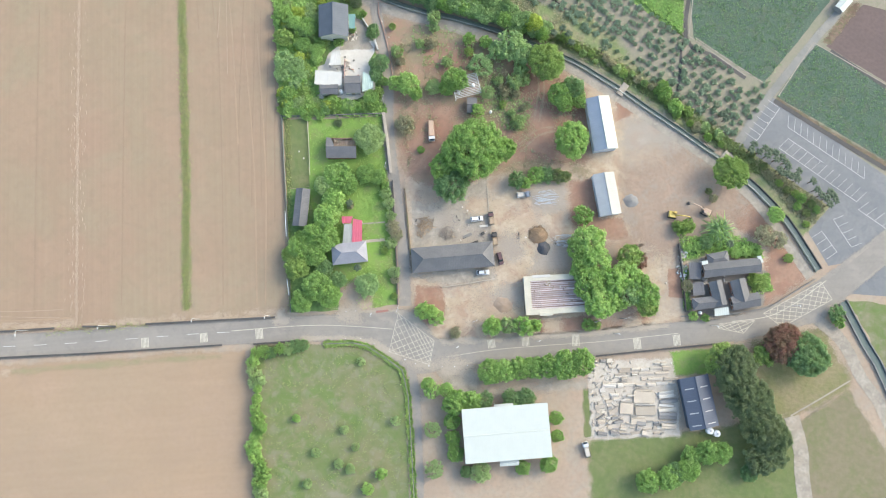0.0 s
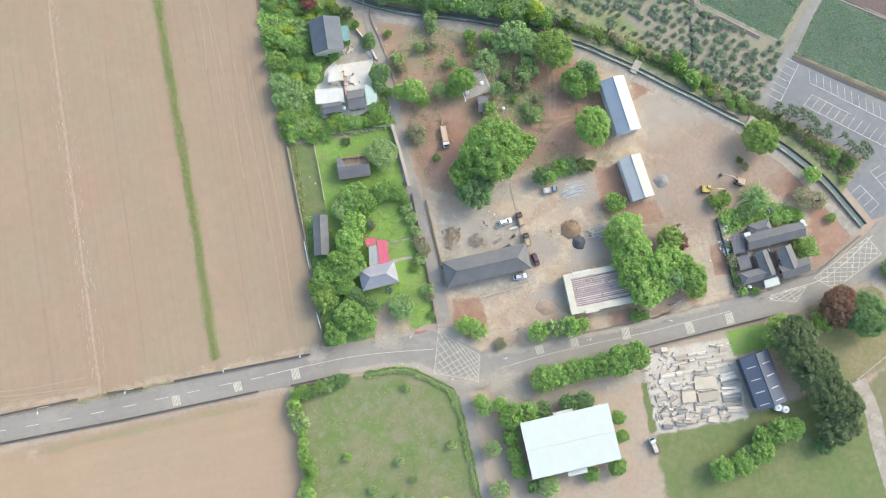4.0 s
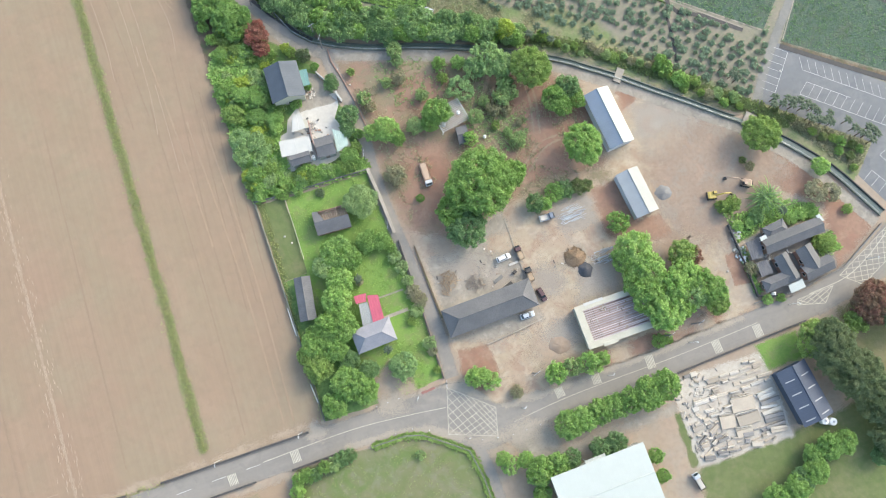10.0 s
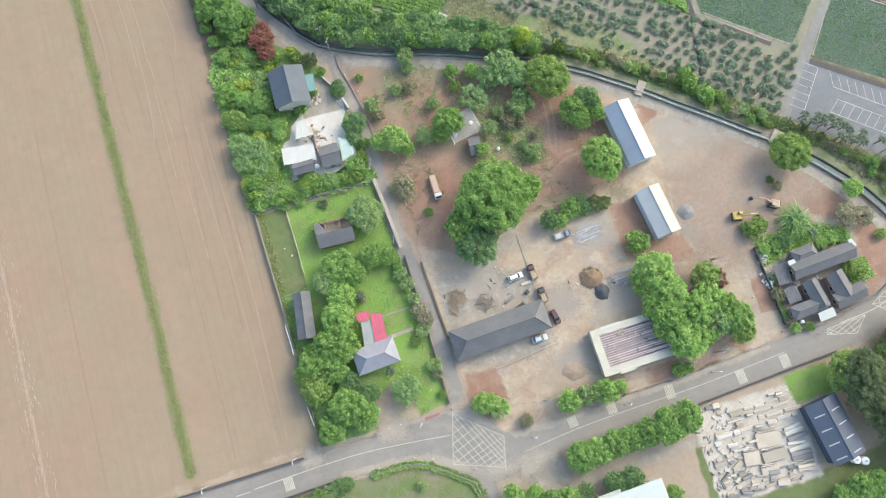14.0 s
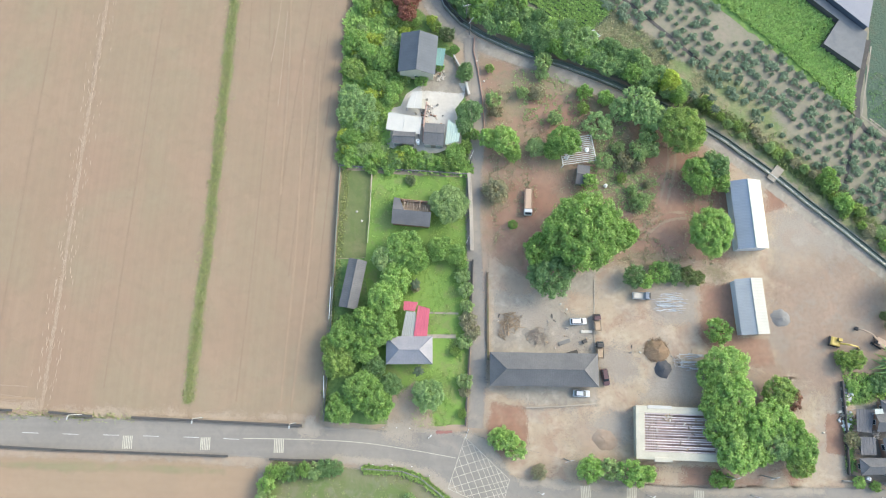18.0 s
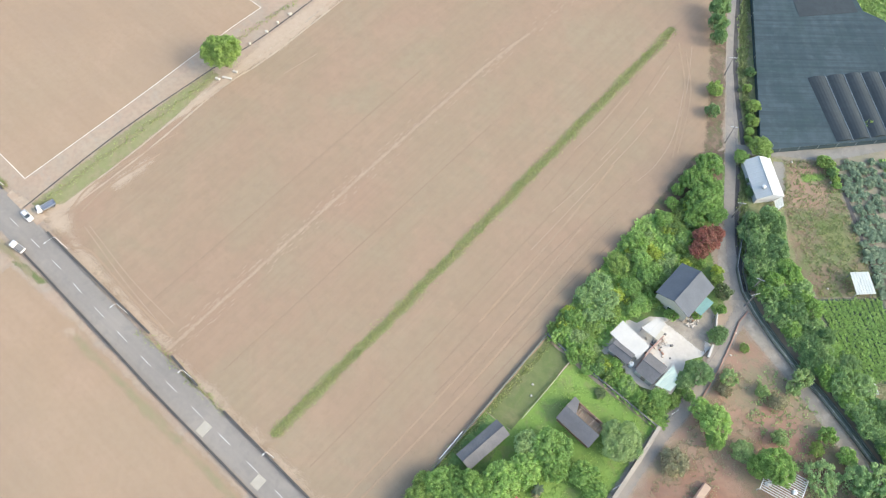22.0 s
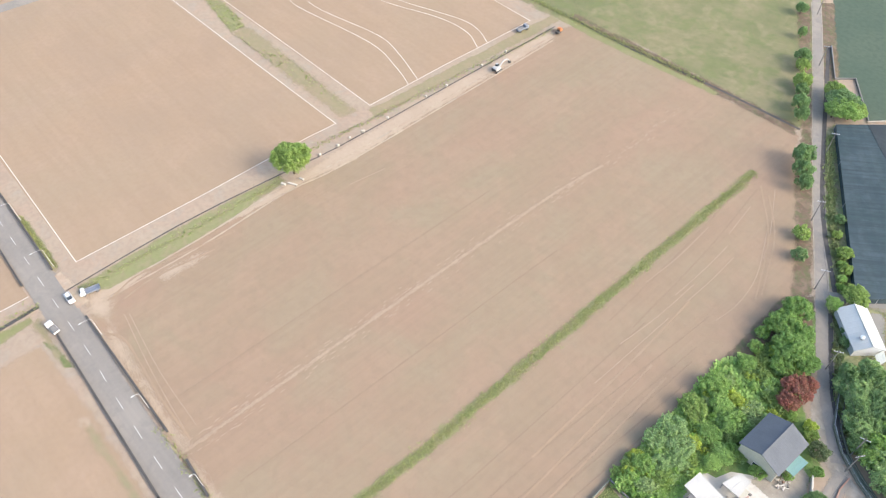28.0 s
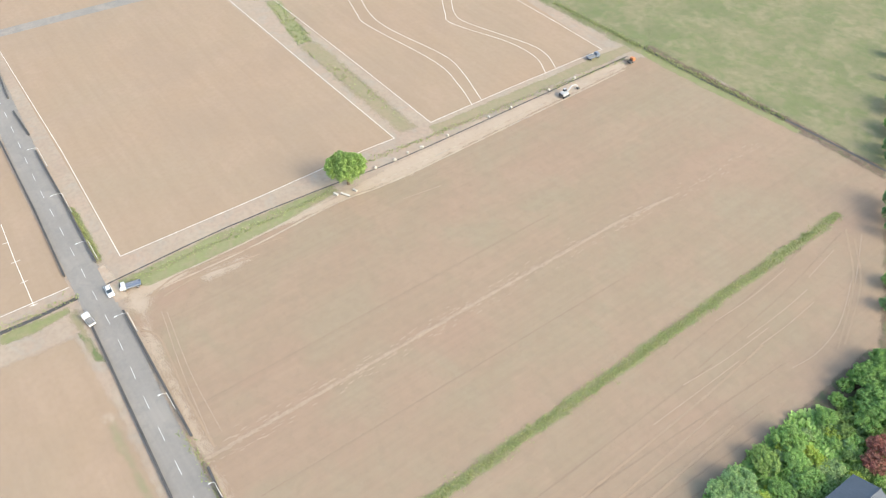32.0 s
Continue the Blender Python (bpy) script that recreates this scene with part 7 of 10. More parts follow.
# undergrowth bushes filling the garden
fill = random.Random(71)
for x, y, q in scatter_poly([(-69.8, 38.0), (-67.4, 56.6), (-67.9, 63.9), (-59.7, 55.4), (-59.4, 44.6), (-53.1, 43.7), (-57.5, 34.6), (-52.8, 23.5), (-63.1, 20.0), (-69.8, 27.1)], 90, 72) + scatter_poly([(-69.5, 19.0), (-60.8, 18.4), (-60.6, 6.0), (-44.0, 4.4), (-35.2, 3.2), (-49.8, 1.2), (-69.3, 1.1)], 95, 73):
    tree((x, y), fill.uniform(1.4, 2.8), fill.uniform(1.5, 3.5), fill.choice(["green", "fresh", "olive", "fresh", "cropleaf", "yellow", "pale", "blue"]), "bush", "in the overgrown garden", "garden undergrowth", "bush")
trees([((-47.4, 95.4), 1.8, 2.6, "fresh", "bush"), ((-45.6, 94.4), 1.6, 2.4, "green", "bush"), ((-43.8, 93.4), 1.9, 2.8, "fresh", "bush"), ((-42.2, 91.8), 1.7, 2.4, "olive", "bush"), ((-40.6, 90.4), 1.6, 2.2, "green", "bush"),
       ((-71.4, 93.0), 1.5, 2.2, "green", "bush"), ((-69.8, 90.6), 1.3, 2.0, "bank", "bush"), ((-68.6, 88.6), 1.5, 2.2, "fresh", "bush"), ((-67.6, 86.2), 1.3, 1.8, "green", "bush"), ((-58.6, 74.6), 1.9, 2.4, "deep", "bush"), ((-60.4, 77.2), 1.7, 2.2, "green", "bush"), ((-56.8, 71.6), 1.8, 2.4, "deep", "bush"),
       ((-71.6, 57.4), 2.3, 3.4, "lush", "bush"), ((-71.8, 61.2), 2.2, 3.2, "green", "bush"), ((-71.2, 65.4), 2.4, 3.6, "lush", "bush"), ((-70.8, 69.4), 2.2, 3.4, "lush", "bush"), ((-70.0, 52.8), 2.2, 3.2, "green", "bush"), ((-69.6, 73.0), 2.0, 3.4, "lush", "bush")], "at the edge of the plot", "bush")
# belt of trees beyond the canal
belt = random.Random(41)
for x, y, a in along([(-50.0, 63.9), (-43.2, 58.6), (-36.7, 53.6), (-26.4, 48.7), (-17.2, 43.6), (-18.6, 43.7), (-7.8, 40.6), (3.1, 36.9), (10.2, 35.7)], 3.6):
    for o in (-1.5, 2.4):
        tree((x - math.sin(a) * o + belt.uniform(-1, 1), y + math.cos(a) * o + belt.uniform(-1, 1)), belt.uniform(2.9, 4.4), belt.uniform(4.5, 7), belt.choice(["blue", "deep", "blue", "green", "deep"]), "round", "in the belt along the canal", "canal belt")
for x, y, a in along([tuple(p) for p in beside(cl, 3.0)][:12], 3.0):
    for o in (0.0, 3.4):
        tree((x - math.sin(a) * o + belt.uniform(-.7, .7), y + math.cos(a) * o + belt.uniform(-.7, .7)), belt.uniform(2.4, 3.6), belt.uniform(4.0, 6.5), belt.choice(["blue", "deep", "blue", "green", "blue"]), "round", "in the belt along the canal", "canal belt")
trees([((17.7, 32.1), 3.8, 7.5, "yellow", "round"), ((-29.4, 52.6), 3.6, 5, "fresh", "round"), ((-62.9, 84.7), 4.2, 5, "olive", "round"), ((-65.2, 78.6), 2.6, 4, "green", "round"), ((-114.4, 155.1), 4.2, 6, "olive", "round"), ((-109.6, 151.5), 6.5, 7, "deep", "round"), ((-104.7, 149.0), 5.0, 6, "green", "round"), ((-106.7, 147.9), 6.0, 7, "green", "round"), ((-108.7, 146.0), 4.4, 6, "green", "round"), ((-103.8, 150.8), 4.0, 6, "olive", "round")], "beside the farm lane")
bank = random.Random(43)
for x, y, a in along([(20.7, 28.4), (31.6, 22.9), (49.2, 12.2), (66.0, 0.2), (81.6, -11.4)], 2.6):
    o = bank.uniform(0.5, 5)
    tree((x - math.sin(a) * o, y + math.cos(a) * o), bank.uniform(1.2, 2.4), bank.uniform(1.5, 3.5), bank.choice(["olive", "green", "pale", "olive", "sparse"]), "bush", "on the canal bank", "canal bank bushes", "bush")
trees([((63.5, 7.9), 3.0, 4, "green", "bush"), ((66.6, 3.1), 3.2, 4, "fresh", "bush"), ((62.8, 10.5), 2.6, 4, "green", "bush"), ((67.4, 2.4), 2.6, 4, "green", "bush")], "on the canal bank", "bush")
# rows along the north lane
trees([((-102.4, 119.3), 4.0, 8, "deep", "bush"), ((-99.1, 114.2), 3.5, 7, "deep", "bush"), ((-95.5, 109.8), 2.9, 7, "deep", "bush"), ((-84.8, 93.6), 3.0, 4, "olive", "bush"), ((-80.5, 86.3), 2.5, 4, "deep", "bush"), ((-117.8, 141.0), 3.6, 7, "deep", "bush"), ((-114.4, 136.4), 3.0, 6, "deep", "bush"), ((-124.4, 151.9), 3.5, 6, "olive", "bush"), ((-132.3, 163.4), 3.8, 6, "deep", "bush"), ((-129.5, 159.6), 3.0, 5, "olive", "bush"), ((-122.0, 148.1), 2.8, 5, "deep", "bush"), ((-141.2, 176.5), 2.2, 5, "deep", "bush"),
       ((-150.3, 189.8), 2.8, 5, "deep", "bush"), ((-80.9, 106.9), 1.8, 3, "deep", "bush"), ((-73.0, 96.2), 2.6, 4, "olive", "bush"), ((-69.6, 91.7), 2.0, 3, "olive", "bush"), ((-78.3, 100.9), 1.6, 3, "olive", "bush"), ((-47.7, 94.1), 2.4, 3, "olive", "bush"), ((-45.0, 115.4), 2.6, 3, "olive", "bush"), ((-42.2, 114.5), 2.2, 2, "olive", "bush"), ((-46.0, 94.6), 2.2, 3, "olive", "bush"), ((-43.8, 92.6), 1.8, 3, "deep", "bush")], "along the north lane")
# lone tree in the fields
trees([((-198.9, -4.0), 7.3, 12.5, "olive", "grand")], "alone beside the field ditch")
# south side
trees([((1.3, -87.2), 5.2, 6, "green", "round"), ((6.4, -86.8), 4.4, 6, "fresh", "round"), ((11.0, -86.3), 4.4, 6, "green", "round"), ((15.7, -86.0), 4.6, 6, "green", "round"), ((20.4, -85.6), 4.6, 7, "green", "round"), ((25.8, -85.1), 6.2, 8, "green", "round"), ((31.1, -84.2), 5.4, 8, "green", "round")], "in the hedge row south of the road")
trees([((-10.4, -97.1), 5.2, 7, "green", "round"), ((-4.9, -97.2), 4.4, 6, "green", "round"), ((-0.6, -96.5), 3.4, 5, "deep", "round"), ((8.2, -96.3), 4.0, 5, "deep", "round"), ((12.9, -96.1), 3.8, 5, "deep", "round"), ((-13.2, -93.2), 3.0, 5, "fresh", "round"), ((-17.8, -93.2), 3.6, 5, "fresh", "loose"), ((-19.3, -91.3), 2.6, 5, "fresh", "round"), ((-17.8, -105.9), 3.4, 5, "pale", "loose"), ((-17.3, -118.5), 3.8, 5, "pale", "loose"),
       ((-11.4, -103.2), 3.4, 5, "green", "round"), ((-11.0, -108.7), 3.0, 5, "green", "round"), ((-10.3, -113.7), 3.4, 5, "green", "round"), ((-6.9, -119.4), 2.6, 4, "deep", "round"), ((-2.3, -119.5), 4.2, 5, "pale", "round"), ((11.6, -118.3), 3.2, 4, "green", "round"), ((19.9, -117.0), 3.6, 5, "green", "round"), ((22.8, -102.5), 2.8, 4, "green", "round"), ((23.0, -108.3), 2.6, 4, "green", "round")], "beside the white hall")
trees([((81.1, -87.1), 9.5, 11, "dark", "grand"), ((84.0, -95.3), 9.5, 11, "dark", "grand"), ((89.0, -105.2), 8.5, 10, "dark", "grand"), ((98.6, -78.6), 8.2, 9, "rust", "grand"), ((105.6, -82.6), 8.6, 10, "deep", "grand"), ((92.4, -82.3), 4.5, 6, "olive", "round"), ((92.1, -113.8), 6.5, 8, "dark", "round"), ((81.1, -85.6), 8.0, 11, "dark", "grand"), ((86.7, -96.7), 8.5, 11, "dark", "grand"), ((92.7, -108.7), 7.0, 10, "dark", "grand"), ((77.6, -83.8), 6.5, 9, "olive", "round"), ((88.4, -116.3), 6.0, 8, "dark", "round")], "by the blue-roofed hall")
trees([((52.1, -122.6), 5.0, 6, "green", "round"), ((58.6, -121.8), 4.6, 6, "green", "round"), ((65.3, -119.1), 4.8, 6, "green", "round"), ((72.0, -113.8), 4.6, 6, "green", "round"), ((76.4, -113.9), 4.4, 6, "green", "round"), ((66.8, -115.1), 4.2, 5, "green", "round"), ((61.6, -119.9), 4.0, 5, "deep", "round"), ((85.4, -120.5), 3.6, 5, "deep", "round"), ((118.3, -68.7), 3.4, 4, "deep", "bush"), ((119.2, -71.5), 2.6, 3, "green", "bush")], "on the weedy ground")
wall_bush = random.Random(47)
for x, y, a in along([(-77.0, -83.8), (-76.0, -100.3), (-74.2, -127.6)], 3.0):
    tree((x + wall_bush.uniform(-1, 2.5), y), wall_bush.uniform(1.8, 3.6), wall_bush.uniform(2.5, 4.5), wall_bush.choice(["green", "green", "fresh", "pale"]), "bush", "along the meadow edge", "meadow hedge", "bush")
for x, y, a in along([(-75.9, -80.4), (-67.5, -79.7), (-59.1, -78.6)], 2.6):
    tree((x, y + wall_bush.uniform(-1, 0.5)), wall_bush.uniform(1.8, 2.8), wall_bush.uniform(2, 3.5), wall_bush.choice(["green", "deep", "pale"]), "bush", "along the meadow edge", "meadow hedge", "bush")
trees([((-62.4, -102.2), 1.8, 2, "fresh", "bush"), ((-34.4, -120.0), 2.4, 3, "fresh", "bush"), ((-39.0, -124.7), 2.6, 3, "fresh", "bush"), ((-48.3, -116.8), 2.0, 2, "pale", "bush"), ((-42.9, -111.4), 1.8, 2, "pale", "loose"), ((-29.9, -103.3), 2.0, 2, "pale", "loose"), ((-55.8, -113.1), 2.0, 2, "pale", "loose"), ((-44.6, -118.6), 2.0, 2, "pale", "bush"), ((-41.3, -83.9), 1.8, 1.8, "pale", "loose"), ((-58.4, -123.0), 2.0, 2, "pale", "bush"), ((-46.6, -106.0), 1.8, 1.8, "pale", "loose")], "in the walled meadow", "bush")
# yellow-green hedge on the meadow wall
hedge_line = [(-53.5, -78.1), (-44.1, -77.8), (-39.4, -78.9), (-33.8, -82.5), (-27.7, -86.8), (-25.8, -95.1), (-24.7, -111.6), (-23.8, -128.1)]
tufts("clipped_hedge", scatter_line(hedge_line, 0.035, 0.33, 51), 0.5, LEAF["olive"], "clipped yellow-green hedge along the meadow wall", "hedge", seed=20)
# orchard bushes in rows
orch = random.Random(53)
OR_A, OR_B = Vector((-41.5, 97.5)), Vector((88.0, -1.6))
ORCH = scatter_poly([(-44.5, 96.7), (-36.5, 106.0), (-23.4, 97.0), (-2.4, 83.0), (46.6, 46.5), (73.0, 27.7), (99.0, 9.6), (87.8, -6.3), (69.5, 5.9), (51.1, 20.8), (31.6, 34.9), (2.1, 54.7), (-13.8, 70.7)], 9000, 55)
d_or = (OR_B - OR_A).normalized()
seen_cells = set()
bush_me, _ = crown_mesh("bush_shape", 77, "bush", 5.0, 5.0, 420, 1.3, 22)
bv = np.array([tuple(v.co) for v in bush_me.vertices])
bpy.data.meshes.remove(bush_me)
ov = []
for x, y, s in ORCH:
    q = Vector((x, y)) - OR_A
    u, v = q.dot(d_or), q.x * -d_or.y + q.y * d_or.x
    cell = (int(u // 2.7), int(v // 3.0))
    if cell in seen_cells or noise.noise(Vector((x * .07, y * .07, 7))) < -0.30:
        continue
    seen_cells.add(cell)
    u0, v0 = (cell[0] + .5) * 2.7 + orch.uniform(-1.1, 1.1), (cell[1] + .5) * 3.0 + orch.uniform(-.7, .7)
    p = OR_A + d_or * u0 + Vector((-d_or.y, d_or.x)) * v0
    r, h = orch.uniform(0.7, 1.6) * (1.4 if x < 10 else 1.0), orch.uniform(0.6, 1.1)
    a = orch.uniform(0, 6.283)
    rot = np.array([[math.cos(a), -math.sin(a), 0], [math.sin(a), math.cos(a), 0], [0, 0, 1]])
    ov.append((bv * np.array([r / 5, r / 5, h / 5])) @ rot.T + np.array([p.x, p.y, 0.05]))
ov = np.concatenate(ov)
me = bpy.data.meshes.new("orchard_bushes")
me.from_pydata(ov.tolist(), [], np.arange(len(ov)).reshape(-1, 3).tolist())
me.update()
tagged(part("orchard_bushes", me, LEAF["orchard"]), "rows of grey-green orchard bushes", "bushes", "", "stuff")


# ---------------------------------------------------------------- palms and giant grass
def frond_fan(n, length, droop, seed, wide=0.22, lift=0.5, tip=0.0):
    r = random.Random(seed)
    g = Geo()
    for i in range(n):
        a = 6.283 * i / n + r.uniform(-.25, .25)
        L = length * r.uniform(.8, 1.15)
        up = lift * r.uniform(.6, 1.3)
        pts = []
        for k in range(6):
            t = k / 5
            rad = L * t
            pts.append(Vector((math.cos(a) * rad, math.sin(a) * rad, up * math.sin(t * 2.2) - droop * t * t)))
        side = Vector((-math.sin(a), math.cos(a), 0))
        w = [wide * .5, wide, wide * 1.1, wide * .9, wide * .6, 0.03]
        vs = []
        for q, ww in zip(pts, w):
            vs += [q - side * ww + Vector((0, 0, -ww * .4)), q, q + side * ww + Vector((0, 0, -ww * .4))]
        fs = []
        for k in range(5):
            b = 3 * k
            fs += [(b, b + 1, b + 4, b + 3), (b + 1, b + 2, b + 5, b + 4)]
        g.add(vs, fs)
    return g


PALM = {}


def palm(at, h, label, group=""):
    k = TREE_N[0] % 2
    TREE_N[0] += 1
    m = Matrix.Translation((*at, 0)) @ Matrix.Rotation(TREE_N[0] * 1.7, 4, "Z") @ Matrix.Diagonal((1, 1, h / 6, 1))
    if k not in PALM:
        e = thing("palm_tree", Matrix.Identity(4), label, "palm", group)
        part("trunk", Geo().tube((0, 0, -0.1), (0.1, 0, 6), 0.16, 0.1, 8), M["bark"], e)
        for i, f in enumerate(range(10)):
            fr = part("frond", frond_fan(1, 1.6, 0.8, 70 + i + 20 * k, 0.34, 0.55), LEAF["palm"], e)
            fr.matrix_basis = pose(0.1, 0, 5.9, 0, 0, 36 * i + 11 * k)
        PALM[k] = e
        e.matrix_basis = m
        return e
    e = copy_thing(PALM[k], Matrix.Identity(4))
    e.matrix_basis = m
    return tagged(e, label, "palm", group)


for p in ((96.5, -12.2), (98.4, -13.4), (100.3, -13.8), (97.3, -14.7), (100.2, -16.1), (102.2, -15.3), (103.3, -16.9), (104.1, -18.7), (101.0, -19.7), (103.8, -20.9), (106.7, -21.6), (107.7, -20.3), (107.0, -23.2), (112.4, -23.6), (113.6, -26.5), (115.0, -28.5), (118.0, -27.5), (119.1, -28.5), (116.7, -29.5), (119.7, -30.4), (117.7, -31.8), (92.7, -10.8), (91.6, -12.8), (102.1, -20.9), (105.1, -22.0), (94.5, -13.4)):
    palm(p, 4.2, "slim dark areca palm beside the car park", "areca palms")
for p in ((24.6, 28.6), (29.9, 28.3), (30.8, 25.2), (27.8, 30.3), (41.9, 23.1), (80.3, 3.0), (82.3, -0.3), (83.4, -1.8)):
    palm(p, 4.5, "slim areca palm on the canal bank", "areca palms")
palm((-42.5, -53.1), 4.5, "small palm before the red-roofed house")
palm((-45.6, -30.9), 3.0, "small palm beside the red-roofed house")
palm((83.2, -45.0), 3.0, "low palm beside the farmhouse")
trees([((109.4, -29.1), 2.2, 2.4, "green", "bush"), ((112.5, -31.1), 2.0, 2.2, "bank", "bush"), ((107.4, -27.7), 1.8, 2, "olive", "bush"), ((114.3, -33.1), 1.7, 2, "green", "bush"), ((110.7, -34.2), 1.8, 2, "bank", "bush"), ((104.5, -26.3), 1.8, 2, "bank", "bush"), ((101.9, -23.7), 1.6, 2, "olive", "bush"), ((98.9, -21.1), 1.7, 2, "sparse", "bush"), ((97.1, -17.9), 1.8, 2, "bank", "bush"), ((110.6, -38.2), 1.5, 1.8, "olive", "bush"), ((107.7, -31.9), 1.7, 2, "green", "bush"), ((93.3, -13.7), 1.5, 1.8, "bank", "bush")], "on the bank beside the car park", "bush")
# arching cane clump
e = thing("cane_clump", pose(*(80.0, -40.4), 0), "large clump of arching green cane leaves", "plant")
for i in range(120):
    rr = random.Random(900 + i)
    fr = part("frond", frond_fan(1, rr.uniform(3.2, 6.0), rr.uniform(1.2, 2.4), 300 + i, 0.15, rr.uniform(1.4, 3.2)), LEAF["deep"] if i % 3 else LEAF["green"], e)
    fr.matrix_basis = pose(rr.uniform(-2, 2), rr.uniform(-2, 2), rr.uniform(0.2, 1.6), 0, 0, rr.uniform(0, 360))


# ---------------------------------------------------------------- buildings
def roof_parts(e, L, D, eave, ridge, material, hip=0.0, rib=0.6, thick=0.14, roof2=None, x0=0.0, y0=0.0, rib_h=0.05, names=("roof_slope", "ridge_cap", "hip_end")):
    """Two slopes with ribs, hip ends and a ridge cap; the ridge runs along x."""
    for side in (0, 1):
        g = Geo()

        def P(x, t, up=0.0):
            y = D / 2 * t if side == 0 else D - D / 2 * t
            return (x0 + x, y0 + y, eave + (ridge - eave) * t + up)
        a, b, c, d = P(0, 0), P(L, 0), P(L - hip, 1), P(hip, 1)
        g.slab(a, b, c, d, thick) if side == 0 else g.slab(b, a, d, c, thick)
        n = max(2, int(L / rib))
        seams = []
        for i in range(1, n):
            x = L * i / n
            t = min(1.0, x / hip, (L - x) / hip) if hip else 1.0
            w = rib * 0.13
            g2 = Geo()
            v = [P(x - w, 0.0, .01), P(x + w, 0.0, .01), P(x + w, t, .01), P(x - w, t, .01), P(x, 0.0, rib_h + .01), P(x, t, rib_h + .01)]
            seams.append(g2.add(v, [(0, 1, 4), (1, 2, 5, 4), (2, 3, 5), (3, 0, 4, 5)]))
        mt = roof2 if roof2 and side else material
        slope = part(names[0], g, mt, e)
        for g2 in seams:
            part("roof_seam", g2, mt, slope)
    if hip:
        for s in (0, 1):
            xa, xb = (0, hip) if s == 0 else (L, L - hip)
            v = [(x0 + xa, y0, eave), (x0 + xa, y0 + D, eave), (x0 + xb, y0 + D / 2, ridge)]
            low = [(x, y, z - thick) for x, y, z in v]
            g = Geo().add(v + low, [(0, 2, 1), (3, 4, 5), (0, 1, 4, 3), (1, 2, 5, 4), (2, 0, 3, 5)] if s == 0 else [(0, 1, 2), (3, 5, 4), (0, 3, 4, 1), (1, 4, 5, 2), (2, 5, 3, 0)])
            part(names[2], g, material, e)
            for y in (y0, y0 + D):
                part("hip_cap", Geo().tube((x0 + xa, y, eave + .04), (x0 + xb, y0 + D / 2, ridge + .04), 0.13, n=6), material, e)
    part(names[1], Geo().tube((x0 + hip, y0 + D / 2, ridge + 0.03), (x0 + L - hip, y0 + D / 2, ridge + 0.03), 0.16, n=6), material, e)


def opening(e, x, y, z, w, h, face, kind):
    """A door or window with a frame, set 3 cm proud of the wall; face: 'x' or 'y' with sign."""
    m = {"y-": pose(x, y, z), "y+": pose(x, y, z, 0, 0, 180), "x-": pose(x, y, z, 0, 0, -90), "x+": pose(x, y, z, 0, 0, 90)}[face]
    g = Geo().box(-w / 2 - .08, -.05, -.06, w / 2 + .08, -.003, 0).box(-w / 2 - .08, -.05, h, w / 2 + .08, -.003, h + .08).box(-w / 2 - .08, -.05, 0.002, -w / 2, -.003, h - .002).box(w / 2, -.05, 0.002, w / 2 + .08, -.003, h - .002)
    f = part(kind, g, M["white_paint"] if kind == "window" else M["wood"], e)
    f.matrix_basis = m
    part("pane" if kind == "window" else "leaf", Geo().box(-w / 2 + .004, -.03, .004, w / 2 - .004, -.006, h - .004), M["glass"] if kind == "window" else M["wood"], f)


def house(name, p0, p1, D, eave, ridge, roof, wall, label, category="house", hip=0.0, over=0.5, rib=0.6, openings=True, rib_h=0.02, roof2=None):
    m, L = frame_at(p0, p1)
    e = thing(name, m, label, category)
    roof_parts(e, L, D, eave, ridge, roof, hip, rib, rib_h=rib_h, roof2=roof2)
    h, t, o = eave - 0.16, 0.2, over
    k = (ridge - eave) * 2 / D
    hw = h + k * o
    part("wall", Geo().box(o, o, -.1, L - o, o + t, hw), wall, e)
    part("wall", Geo().box(o, D - o - t, -.1, L - o, D - o, hw), wall, e)
    for x in (o, L - o - t):
        y0, y1 = o + t + .003, D - o - t - .003
        if hip:
            g = Geo().box(x, y0, -.1, x + t, y1, hw)
        else:
            top = hw + k * (D / 2 - o)
            v = [(y0, -.1), (y1, -.1), (y1, hw + k * t), (D / 2, top), (y0, hw + k * t)]
            g = Geo().add([(x, a, b) for a, b in v] + [(x + t, a, b) for a, b in v], [(4, 3, 2, 1, 0), (5, 6, 7, 8, 9)] + [(i, (i + 1) % 5, 5 + (i + 1) % 5, 5 + i) for i in range(5)])
        part("wall", g, wall, e)
    if openings:
        n = max(1, int(L / 4))
        for i in range(n):
            x = o + (L - 2 * o) * (i + .5) / n
            if i == n // 2:
                opening(e, x, o, 0.0, 1.1, min(2.1, h - .3), "y-", "door")
            else:
                opening(e, x, o, 0.9, 1.3, min(1.2, h - 1.3), "y-", "window")
            opening(e, x, D - o, 0.9, 1.3, min(1.2, h - 1.3), "y+", "window")
        opening(e, o, D / 2, 0.9, 1.2, min(1.2, h - 1.3), "x-", "window")
        opening(e, L - o, D / 2, 0.9, 1.2, min(1.2, h - 1.3), "x+", "window")
    return e


